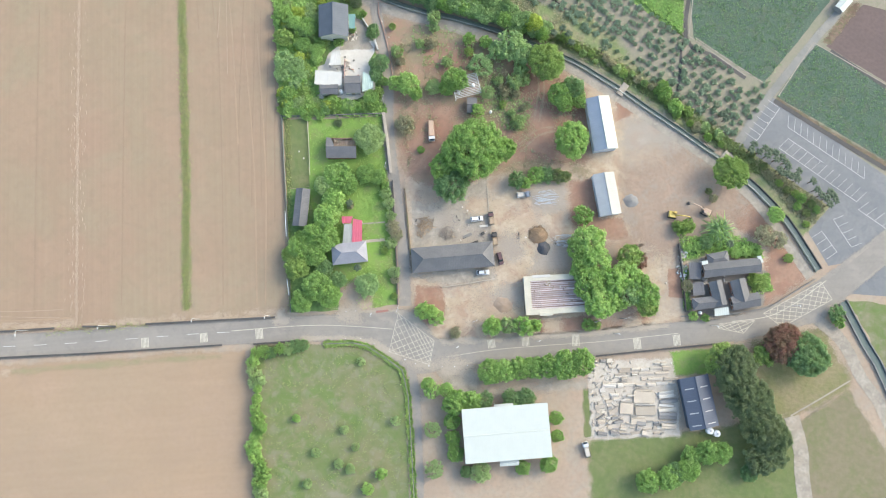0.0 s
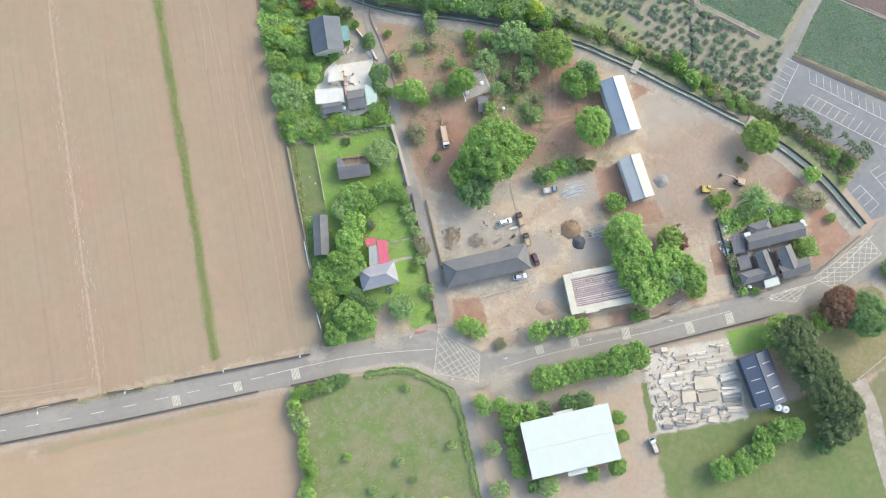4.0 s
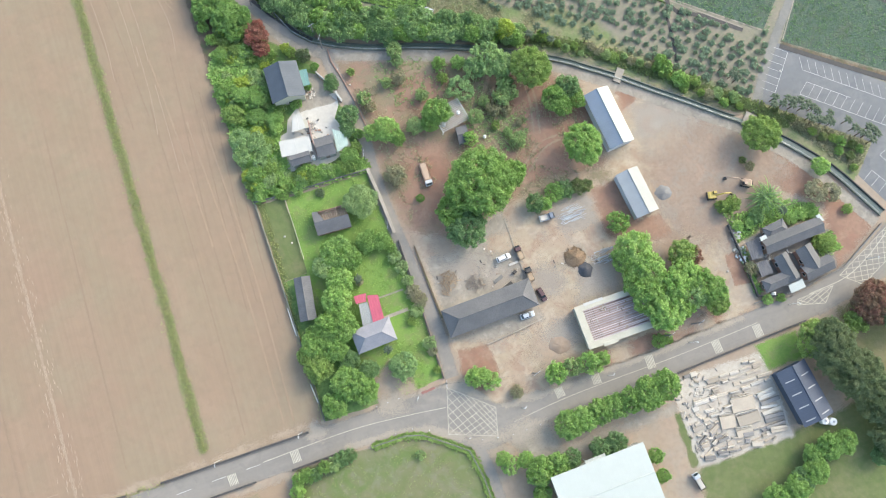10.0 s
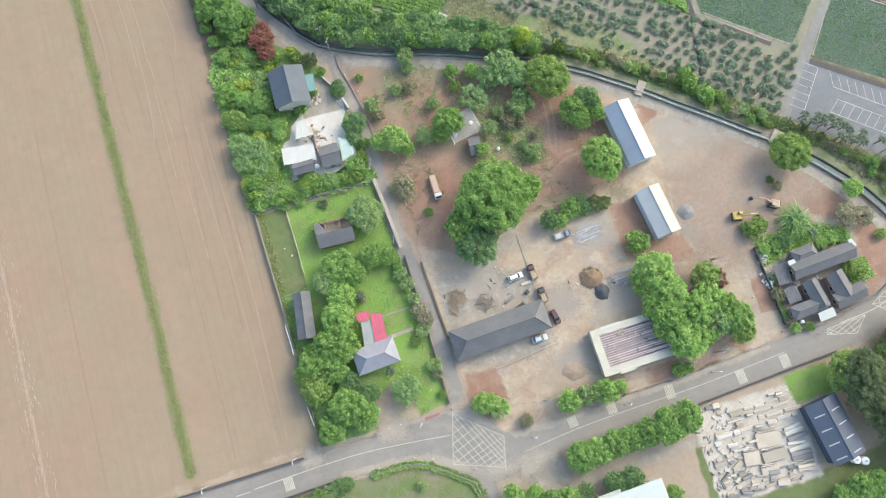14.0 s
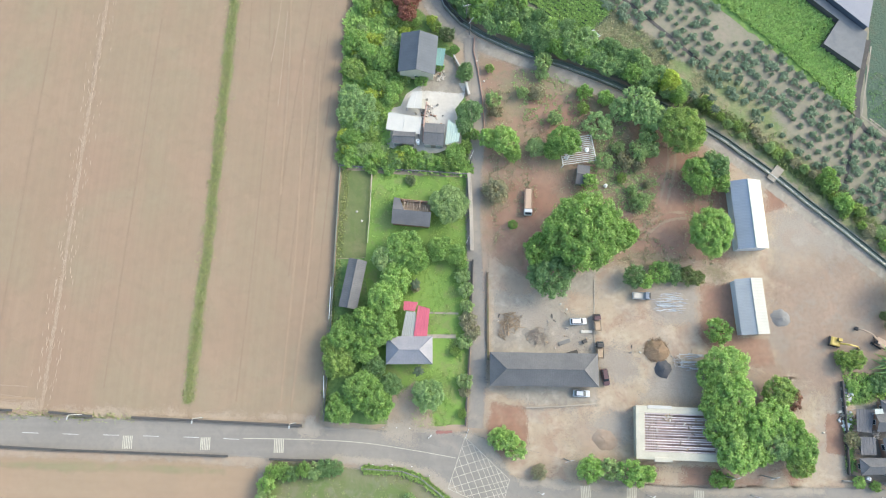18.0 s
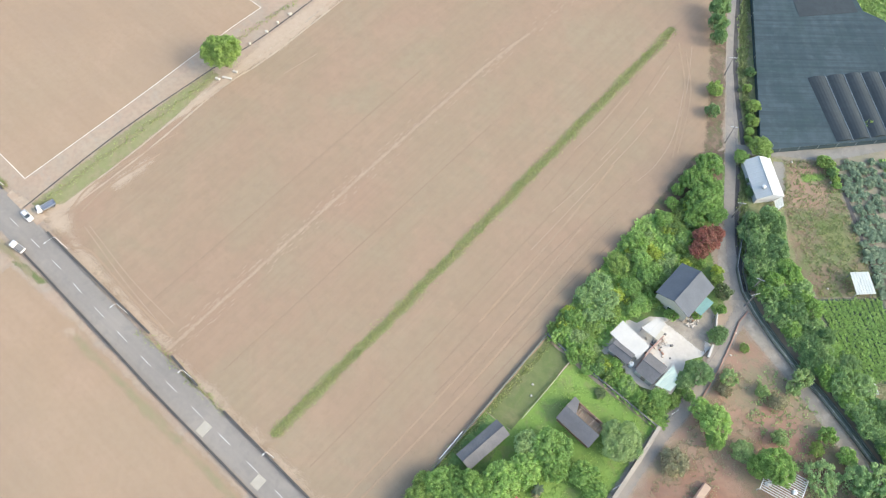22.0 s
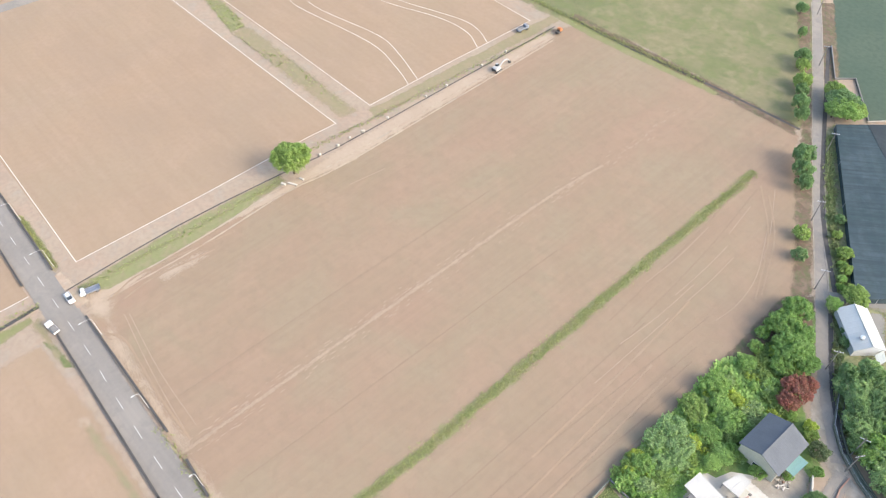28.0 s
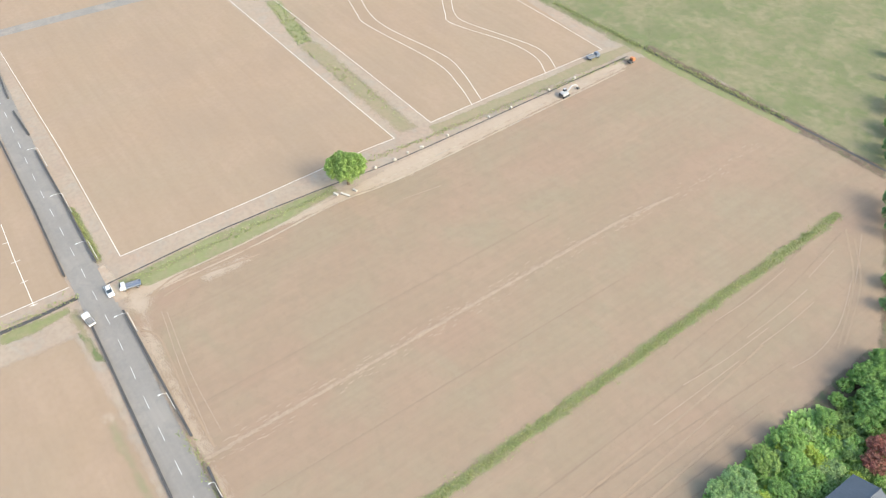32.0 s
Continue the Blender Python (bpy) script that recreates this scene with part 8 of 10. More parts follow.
def canopy(name, corners, z, material, label, category="canopy", posts=True, thick=0.12, rib=0.7):
    """A flat roof on posts, from four corners anticlockwise from above."""
    c = [Vector((*p, z)) for p in corners]
    o = c[0].copy()
    e = thing(name, pose(o.x, o.y, 0), label, category)
    q = [p - Vector((o.x, o.y, 0)) for p in c]
    g = Geo().slab(*q, thick)
    n = max(2, int((q[1] - q[0]).length / rib))
    seams = []
    for i in range(1, n):
        a, b = q[0].lerp(q[1], i / n), q[3].lerp(q[2], i / n)
        s = (q[1] - q[0]).normalized() * 0.06
        u = Vector((0, 0, 0.05))
        seams.append(Geo().add([a - s, a + s, b + s, b - s, a + u, b + u], [(0, 1, 4), (1, 2, 5, 4), (2, 3, 5), (3, 0, 4, 5)]))
    sheet = part("roof_sheet", g, material, e)
    for g2 in seams:
        part("roof_seam", g2, material, sheet)
    if posts:
        mid = sum(q, Vector()) / 4
        for p in q:
            s = p.lerp(mid, 0.1)
            part("post", Geo().box(s.x - .07, s.y - .07, -.05, s.x + .07, s.y + .07, z - thick), M["steel"], e)
    return e


house("long_building", (-24.2, -54.8), (3.2, -52.5), 8.4, 3.2, 5.4, M["tile_brown"], M["wall_grey"], "long low building with a hipped grey tile roof", hip=4.0, rib=0.55, rib_h=0.025)
house("metal_shed", (45.8, -12.3), (43.2, 6.2), 8.2, 4.0, 5.6, M["metal_white"], M["metal_pale"], "large gabled shed with one white and one blue-grey roof slope", "shed", openings=False, over=0.25, rib=0.8, roof2=M["metal_slate"])
# one grey roof: the west slope is coloured lighter to offset its shade
house("metal_shed", (46.4, -34.7), (44.2, -20.3), 7.4, 3.4, 4.8, M["metal_dull"], M["metal_pale"], "smaller gabled shed with a grey metal roof and white ridge", "shed", openings=False, over=0.25, rib=0.8, roof2=M["metal_grey"])
house("garden_house", (-50.8, -52.1), (-39.1, -50.9), 7.0, 3.4, 5.6, M["tile_lilac"], M["wall_white"], "house with a hipped lilac-grey tile roof on a lawn", hip=3.4, rib=0.45)
canopy("flat_roofed_annexe", ((-48.0, -48.1), (-44.2, -44.5), (-44.7, -38.2), (-47.2, -38.2)), 3.0, M["metal_dull"], "flat pale grey annexe roof behind the house", "annexe")
canopy("red_roofed_annexe", ((-44.6, -44.7), (-41.2, -44.0), (-41.2, -37.0), (-44.3, -36.4)), 3.2, M["metal_red"], "crimson sheet-metal annexe roof behind the house", "annexe")
canopy("red_roofed_porch", ((-47.9, -37.9), (-45.0, -38.0), (-44.4, -35.6), (-48.1, -35.6)), 2.9, M["metal_red"], "small crimson porch roof", "porch")
house("dark_shed", (-59.8, -39.1), (-58.7, -26.3), 4.8, 3.0, 4.0, M["tile_brown"], M["wall_grey"], "dark gabled shed at the garden edge", "shed", rib=0.5)
house("field_house", (-46.3, 26.6), (-46.5, 38.1), 10.2, 5.0, 7.4, M["metal_blue"], M["wall_cream"], "two-storey house with a slate-blue metal gable roof", rib=0.8, rib_h=0.012)
canopy("teal_lean_to", ((-46.4, 30.4), (-44.4, 30.4), (-44.2, 35.6), (-46.6, 35.6)), 3.0, M["metal_teal"], "teal metal lean-to beside the house", "lean-to")
house("courtyard_house", (-47.5, 7.1), (-42.0, 7.3), 6.2, 3.0, 4.2, M["tile_brown"], M["wall_white"], "small courtyard house with a dark tiled gable", over=0.3, rib=0.4)
house("courtyard_house", (-55.8, 6.7), (-49.7, 7.0), 3.6, 2.8, 3.7, M["tile_dark"], M["wall_white"], "narrow white-walled outbuilding with dark tiles", over=0.3, rib=0.4)
canopy("white_flat_roof", ((-58.0, 10.4), (-48.7, 9.9), (-48.7, 14.7), (-57.8, 15.4)), 2.9, M["wall_white"], "bright flat concrete roof by the courtyard", "roof", rib=6)
canopy("white_flat_roof", ((-53.2, 17.2), (-49.0, 17.4), (-49.4, 22.4), (-52.1, 22.1)), 2.8, M["wall_white"], "small bright flat roof by the courtyard", "roof", rib=6)
house("white_hall", (-7.2, -116.4), (20.7, -114.4), 17.2, 6.0, 6.06, M["metal_white"], M["wall_white"], "large hall with a plain white metal roof", "hall", rib=1.2, rib_h=0.006)
canopy("hall_porch", ((4.0, -117.5), (10.2, -117.1), (10.1, -115.3), (4.0, -115.6)), 4.4, M["metal_white"], "small white porch roof on the hall", "porch")
canopy("hall_porch", ((2.4, -99.6), (8.6, -99.2), (8.5, -97.4), (2.3, -97.9)), 4.4, M["metal_white"], "small white porch roof on the hall", "porch")
hall = house("blue_hall", (75.9, -105.1), (73.0, -88.4), 9.8, 4.0, 5.3, M["metal_navy"], M["metal_navy"], "hall with a navy metal roof and skylight strips", "hall", rib=1.0, openings=False)
hl = (Vector((75.9, -105.1)) - Vector((73.0, -88.4))).length
for i in range(4):
    for s in (0, 1):
        g = Geo()
        x = hl * (0.07 + 0.235 * i)
        ya, yb = (1.0, 3.8) if s == 0 else (6.0, 8.8)
        za, zb = [4.0 + 1.3 * (1 - abs(y - 4.9) / 4.9) + 0.09 for y in (ya, yb)]
        g.slab((x, ya, za), (x + .3, ya, za), (x + .3, yb, zb), (x, yb, zb), 0.04)
        part("skylight", g, M["metal_grey"], hall)
# farmhouse compound
house("farmhouse_wing", (73.6, -56.7), (93.1, -54.7), 4.9, 3.1, 4.5, M["tile_brown"], M["wall_brick"], "long rear wing of an old farmhouse with grey tiles", rib=0.4)
house("farmhouse_wing", (89.1, -64.2), (87.5, -56.6), 5.4, 3.0, 4.3, M["tile_brown"], M["wall_brick"], "side wing of an old farmhouse with a pale ridge", rib=0.4)
house("farmhouse_wing", (83.0, -67.6), (92.5, -66.0), 4.6, 2.8, 3.9, M["tile_brown"], M["wall_brick"], "low front wing of an old farmhouse with grey tiles", rib=0.4)
house("farmhouse_wing", (81.1, -65.4), (79.5, -57.2), 4.5, 2.9, 4.1, M["tile_brown"], M["wall_brick"], "inner wing of an old farmhouse with a pale ridge", rib=0.4)
house("farmhouse_wing", (69.7, -67.5), (80.9, -66.2), 4.0, 2.7, 3.6, M["tile_brown"], M["wall_brick"], "hipped front wing of an old farmhouse", rib=0.4, hip=1.9)
house("farmhouse_wing", (75.6, -52.8), (82.8, -51.5), 4.2, 2.7, 3.5, M["tile_brown"], M["wall_brick"], "small hipped rear wing of an old farmhouse", rib=0.4, hip=2.0)
canopy("farm_shed", ((68.9, -57.0), (72.6, -57.0), (73.4, -51.4), (68.8, -51.4)), 2.5, M["tile_dark"], "dark shed roof beside the farmhouse", "shed")
canopy("farm_shed", ((70.0, -62.6), (73.9, -62.3), (73.6, -58.0), (69.8, -58.2)), 2.3, M["tile_dark"], "low dark shed roof in the farm court", "shed")
canopy("white_canopy", ((76.7, -69.5), (81.6, -68.9), (81.4, -66.4), (76.7, -67.0)), 2.8, M["metal_white"], "white metal canopy in front of the farmhouse", "canopy")
canopy("metal_patch_roof", ((72.8, -52.4), (74.9, -52.0), (74.7, -50.8), (72.7, -51.1)), 3.9, M["metal_white"], "small white roof patch on the farmhouse", "canopy")
canopy("metal_patch_roof", ((92.5, -51.7), (94.0, -51.5), (93.1, -49.2), (91.8, -49.4)), 3.4, M["metal_white"], "small white roof at the end of the farmhouse", "canopy")
# northern plots
house("white_greenhouse", (-49.0, 75.7), (-59.1, 83.7), 8.0, 2.6, 4.4, M["metal_sheet"], M["metal_pale"], "small shed covered in white sheeting", "shed", over=0.2, rib=1.5, openings=False)
canopy("white_lean_to", ((-48.0, 70.7), (-47.5, 73.6), (-49.5, 75.7), (-50.2, 72.9)), 2.0, M["metal_white"], "white sheet lean-to beside the shed", "lean-to")
canopy("white_shed", ((-19.2, 63.8), (-15.8, 67.5), (-20.5, 71.7), (-23.9, 68.1)), 2.6, M["metal_white"], "white metal shed roof beside the vegetable plot", "shed")
canopy("grey_shed", ((-3.2, 43.4), (-1.1, 45.1), (-3.2, 46.8), (-6.0, 45.2)), 1.4, M["metal_pale"], "small grey shed roof among trees", "shed")
canopy("white_box_roof", ((-61.4, 87.2), (-60.3, 88.8), (-61.6, 90.6), (-62.9, 88.8)), 1.7, M["metal_white"], "small white tank shelter at the lane corner", "shelter")
def prism(name, poly, z0, z1, material, parent):
    """An upright block over any outline, counter-clockwise."""
    n = len(poly)
    return part(name, Geo().add([(*p, z0) for p in poly] + [(*p, z1) for p in poly], [tuple(range(n))[::-1], tuple(range(n, 2 * n))] + [(i, (i + 1) % n, n + (i + 1) % n, n + i) for i in range(n)]), material, parent)


house("warehouse", (-14.0, 121.2), (59.8, 65.0), 24, 5.0, 7.0, M["metal_lilac"], M["metal_navy"], "long warehouse with a lilac-grey metal roof", "warehouse", rib=1.5, openings=False)
e = thing("warehouse_annexe", pose(0, 0, 0), "lower grey-roofed end of the warehouse", "annexe")
prism("wall", [(60.2, 65.0), (73.5, 54.8), (76.6, 72.0), (68.5, 76.0)], -.1, 3.7, M["metal_navy"], e)
prism("roof", [(60.1, 64.7), (73.6, 54.4), (76.8, 72.2), (68.4, 76.2)], 3.703, 3.85, M["metal_lilac"], e)
e = thing("raised_yard", pose(0, 0, 0), "raised grey concrete yard with a dark retaining wall", "platform", "", "structure")
YARD = [(-16.0, 117.2), (24.0, 88.0), (44.4, 73.3), (66.3, 57.1), (61.8, 49.2), (72.2, 42.6), (74.4, 54.0), (73.4, 54.6), (60.0, 64.6), (-14.0, 121.0)]
prism("retaining_wall", YARD, -.1, 1.9, M["wall_dark"], e)
prism("yard_slab", YARD, 1.903, 2.0, M["lot"], e)
# half-fallen house on the lawn
m, L = frame_at((-53.6, -15.5), (-43.4, -15.4))
ruin = thing("ruined_house", m, "half-collapsed house with a dark torn roof", "ruin")
part("roof_slope", Geo().slab((0, 0, 2.8), (L, 0, 2.6), (L, 3.6, 4.2), (0, 3.6, 4.4), 0.14), M["tile_dark"], ruin)
part("roof_slope", Geo().slab((0, 3.62, 4.38), (3.0, 3.62, 4.3), (1.6, 7.0, 3.0), (0, 7.2, 2.8), 0.14), M["tile_dark"], ruin, "torn remaining slope")
part("wall", Geo().box(.3, .3, -.1, L - .3, .5, 2.6), M["wall_brick"], ruin)
part("wall", Geo().box(.3, 7.0, -.1, L - .3, 7.2, 2.0), M["wall_brick"], ruin)
part("wall", Geo().box(.3, .503, -.1, .5, 6.997, 2.6), M["wall_brick"], ruin)
part("wall", Geo().box(L - .5, .503, -.1, L - .3, 6.997, 2.4), M["wall_brick"], ruin)
part("floor_slab", Geo().box(.503, .503, 0, L - .503, 6.997, .15), M["earth"], ruin)
for i in range(12):
    rr = random.Random(600 + i)
    x = 2.6 + (L - 3.0) * i / 12
    part("rafter", Geo().tube((x, 3.6, 4.1 - .05 * i), (x + rr.uniform(-.8, .8), 7.1, rr.uniform(1.0, 2.4)), .07, n=5), M["wood"], ruin)
for y, z in ((4.6, 3.3), (5.6, 2.7), (6.6, 2.2)):
    part("purlin", Geo().tube((2.2, y, z), (L - .4, y + .3, z - .5), .06, n=5), M["wood"], ruin)
# roofless concrete building with open purlins
fp = [Vector(p) for p in ((13.4, -69.0), (34.7, -67.8), (31.5, -54.4), (12.0, -56.1))]
m, L = frame_at(fp[0], fp[1])
D = (fp[3] - fp[0]).length
rb = thing("roofless_building", m, "cream concrete building with bare roof purlins", "building")
part("wall", Geo().box(.3, .3, -.1, L - .3, .5, 3.0), M["wall_cream"], rb)
part("wall", Geo().box(.3, D - .5, -.1, L - .3, D - .3, 3.0), M["wall_cream"], rb)
part("wall", Geo().box(.3, .503, -.1, .5, D - .503, 3.0), M["wall_cream"], rb)
part("wall", Geo().box(L - .5, .503, -.1, L - .3, D - .503, 3.0), M["wall_cream"], rb)
part("floor_slab", Geo().box(.503, .503, 0, L - .503, D - .503, .12), M["wall_pink"], rb)
part("eave_slab", Geo().box(0, 0, 3.003, L, 1.9, 3.25, cut=.04), M["wall_cream"], rb)
part("eave_slab", Geo().box(0, D - 1.7, 3.003, L, D, 3.25, cut=.04), M["wall_cream"], rb)
part("eave_slab", Geo().box(0, 1.903, 3.003, 2.2, D - 1.703, 3.25, cut=.04), M["wall_cream"], rb)
part("eave_slab", Geo().box(L - 1.4, 1.903, 3.003, L, D - 1.703, 3.25, cut=.04), M["wall_cream"], rb)
part("eave_step", Geo().box(3, D - .6, 3.253, 9, D + .2, 3.4, cut=.03), M["wall_white"], rb)
part("eave_step", Geo().box(4.5, -.5, 3.0, 9, .6, 3.34, cut=.03), M["wall_cream"], rb)
rows = int((D - 3.7) / 0.58)
pk = Geo().box(0, -.14, 0, L - 3.7, .14, .12).mesh("purlin")
pk.materials.append(plain("pinkish_grey_timber", (0.56, 0.48, 0.46), vary=0.2, rnd=0.35))
for i in range(rows):
    p = part("purlin", pk, None, rb)
    p.matrix_basis = pose(2.25 + 0.12 * math.sin(i * 5.1), 2.1 + (D - 4.0) * i / (rows - 1), 3.0 + 0.02 * (i % 3), 0, 0, 0.5 * math.sin(i * 2.3))
for i in range(5):
    part("cross_beam", Geo().box(2.6 + 0.6 * i, 2.0, 2.75, 2.8 + 0.6 * i, D - 1.75, 2.95), M["wood"], rb)
for i in range(26):
    rr = random.Random(640 + i)
    part("loose_board", Geo().box(-.5, -.14, 0, .5, .14, .05), M[rr.choice(["wood", "scrap", "pallet"])], rb).matrix_basis = pose(*((rr.uniform(7, 10), D - rr.uniform(2.0, 4.2)) if i < 12 else (rr.uniform(3, L - 3), rr.uniform(2.5, D - 2.5))), 3.16 + .01 * i, 0, 0, rr.uniform(0, 180))
# white slatted pergola with tanks
pc = [Vector(p) for p in ((-9.4, 5.5), (-0.6, 7.7), (0.1, 12.5), (-6.3, 12.0))]
m, L = frame_at(pc[0], pc[1])
D = (pc[3] - pc[0]).length
pg = thing("slatted_pergola", m, "white slatted pergola frame beside a small hut", "pergola")
for x in (0, L):
    for y in (0, D):
        part("post", Geo().box(x - .08, y - .08, -.05, x + .08, y + .08, 2.5), M["white_paint"], pg)
for i in range(14):
    part("slat", Geo().box(-.1, D * i / 13 - .09, 2.5, L + .1, D * i / 13 + .09, 2.6), M["lamp_paint"], pg)
for x in (0, L):
    part("side_beam", Geo().box(x - .08, -.3, 2.35, x + .08, D + .3, 2.497), M["white_paint"], pg)
house("small_hut", (-5.7, 0.6), (-2.3, 0.5), 5.4, 2.4, 3.1, M["tile_brown"], M["wall_grey"], "small hut with a brown-grey roof", "hut", over=0.25, rib=0.4, openings=False)


def tank(at, z, r, h, label):
    e = thing("water_tank", pose(*at, z), label, "water tank")
    part("body", Geo().tube((0, 0, 0), (0, 0, h), r, n=18).tube((0, 0, h), (0, 0, h + .25), r, r * .3, n=18), M["white_paint"], e)
    part("lid", Geo().tube((0, 0, h + .25), (0, 0, h + .35), r * .3, n=12), M["steel"], e)
    part("base", Geo().tube((0, 0, -z if z < .2 else -.2), (0, 0, 0), r * 1.05, n=18), M["wall_grey"], e)


tank((-3.4, 10.1), 2.62, .55, .7, "round white water tank on the pergola")
tank((-8.3, 8.4), 0.1, .6, 1.6, "round white water tank beside the pergola")
tank((73.8, -107.1), 0.1, 1.1, 1.8, "large round white water tank behind the blue hall")
tank((76.0, -108.0), 0.1, 1.1, 1.8, "large round white water tank behind the blue hall")
tank((-49.1, 8.3), 0.1, .6, 2.0, "round white water tank by the courtyard house")
tank((-54.7, 73.0), 4.2, .5, .5, "small white tank on the shed roof")
tank((2.7, 1.4), 0.1, .5, .8, "small round white tank beside the big tree")
tank((72.5, -68.3), 0.1, .6, 1.0, "white water tank by the farmhouse")

# shade net over the nursery
NET = [Vector(p) for p in ((-62.4, 84.6), (-48.7, 100.8), (-30, 128), (-86.7, 164.5), (-104.8, 141.4))]
nt = thing("shade_net_house", pose(NET[0].x, NET[0].y, 0), "wide flat nursery roof of black shade net", "net house")
a, b, c, d = NET[0], Vector((-29.7, 124.1)), Vector((-86.0, 163.5)), NET[4]
o = NET[0]
rows_n = 9
for i in range(rows_n):
    t0, t1 = i / rows_n, (i + 1) / rows_n
    q = [a.lerp(b, t0) - o, a.lerp(b, t1) - o, d.lerp(c, t1) - o, d.lerp(c, t0) - o]
    sag = 0.05
    ma, mb = (q[0] + q[1]) / 2, (q[2] + q[3]) / 2
    g = Geo().add([(*q[0], 2.0), (*ma, 2.0 + sag), (*q[1], 2.0), (*q[2], 2.0), (*mb, 2.0 + sag), (*q[3], 2.0)] + [(*q[0], 1.96), (*ma, 1.96 + sag), (*q[1], 1.96), (*q[2], 1.96), (*mb, 1.96 + sag), (*q[3], 1.96)],
                  [(0, 1, 4, 5), (1, 2, 3, 4), (6, 11, 10, 7), (7, 10, 9, 8), (0, 6, 7, 1), (1, 7, 8, 2), (3, 9, 10, 4), (4, 10, 11, 5), (0, 5, 11, 6), (2, 8, 9, 3)])
    part("net_panel", g, M["net"], nt)
    for k in range(5):
        s = q[0].lerp(q[3], k / 4)
        part("post", Geo().box(s.x - .05, s.y - .05, -.05, s.x + .05, s.y + .05, 1.955), M["steel"], nt)
TOPS = [(-67.4, 116.2), (-63.6, 120.9), (-60.1, 125.4), (-56.7, 129.4), (-53.0, 133.4), (-49.4, 137.2)]
FEET = [(-48.6, 102.2), (-45.4, 106.4), (-42.2, 110.6), (-39.0, 114.8), (-35.8, 119.0), (-32.6, 123.2)]
for k in range(5):
    q = [Vector(p) - o for p in (FEET[k], FEET[k + 1], TOPS[k + 1], TOPS[k])]
    g = Geo()
    for s in range(7):
        w, z = 0.03 + 0.90 * s / 6, 2.07 + 0.75 * math.sin(math.pi * s / 6)
        g.v += [(*q[0].lerp(q[1], w), z), (*q[3].lerp(q[2], w), z)]
    g.f = [(2 * s, 2 * s + 2, 2 * s + 3, 2 * s + 1) for s in range(6)] + [tuple(range(0, 14, 2))[::-1], tuple(range(1, 14, 2)), (0, 1, 13, 12)]
    part("net_tunnel", g, M["net_dark"], nt, "arched tunnel of darker shade net")
    part("edge_tube", Geo().tube((*q[1].lerp(q[0], .05), 2.14), (*q[2].lerp(q[3], .05), 2.14), .07, n=5), M["steel"], nt)
ex = [Vector(p) - o for p in ((-29.4, 124.5), (-23.6, 130.6), (-62.6, 153.2), (-69.8, 152.0))]
part("net_panel", Geo().slab(*[(*p, 2.0) for p in ex], .04), M["net"], nt)
for p in ex:
    part("post", Geo().box(p.x - .05, p.y - .05, -.05, p.x + .05, p.y + .05, 1.955), M["steel"], nt)
dk = [Vector(p) - o for p in ((-98.1, 148.8), (-82.6, 135.7), (-70.4, 150.3), (-86.6, 162.6))]
part("double_net", Geo().slab(*[(*p, 2.12) for p in dk], .03), M["net_dark"], nt, "doubled darker sheet of shade net")
for (p, q) in ((a, b), (b, c), (c, d), (d, a)):
    u, v = p - o, q - o
    part("net_side", Geo().add([(*u, 0.0), (*v, 0.0), (*v, 1.95), (*u, 1.95)], [(0, 1, 2, 3)]), M["net"], nt)

# ---------------------------------------------------------------- walls and fences
wall_run("plot_wall_1", [(-69.4, 0.1), (-68.1, -18.8), (-66.4, -42.2), (-65.0, -67.6)], 0.9, .2, M["wall_mossy"], "weathered grey wall between garden and field")
wall_run("plot_wall_2", [(-69.4, -0.3), (-57.6, -0.1), (-45.9, 0.4), (-34.4, 0.8)], 0.9, .25, M["wall_grey"], "low wall between two gardens")
wall_run("plot_wall_3", [(-34.4, 0.6), (-33.0, -8.8), (-31.8, -19.8)], 1.2, .9, M["wall_beige"], "broad weathered wall along the side lane")
wall_run("plot_wall_4", [(-31.2, -22.7), (-30.1, -44.2), (-29.3, -65.2)], 0.8, .25, M["wall_dark"], "low dark wall along the side lane")
wall_run("plot_wall_5", [(-27.1, -25.7), (-25.9, -38.4), (-25.0, -48.1)], 0.5, .4, M["brown_verge"], "broken brown earth wall of the yard")
wall_run("plot_wall_6", [(-14.2, -59.3), (-5.4, -58.1), (3.3, -56.6)], 0.35, .2, M["wall_beige"], "low wall before the long building")
wall_run("plot_wall_7", [(66.3, -44.7), (67.1, -56.0), (67.7, -67.7), (73.7, -69.2)], 1.2, .25, M["wall_dark"], "dark wall round the farmhouse")
wall_run("plot_wall_8", [(66.2, -69.4), (82.6, -68.7), (96.2, -66.6), (112.4, -57.1)], 0.7, .25, M["wall_grey"], "low wall between farmhouse and road")
wall_run("plot_wall_10", [(-36.5, 41.3), (-36.4, 37.3), (-34.5, 30.9), (-32.8, 23.9), (-31.2, 13.5)], 0.35, .2, M["wall_brick"], "low brick edge along the side lane")
wall_run("plot_wall_11", [(1.2, -24.7), (1.8, -38.4), (2.9, -46.2)], 0.08, .3, M["concrete"], "low kerb across the yard")
wall_run("plot_wall_12", [(-41.8, 34.9), (-39.8, 31.6)], 1.2, .3, M["wall_white"], "white gate wall of the forecourt")
wall_run("plot_wall_13", [(-37.5, 26.9), (-36.5, 23.8)], 1.2, .5, M["wall_white"], "white gate wall of the courtyard")
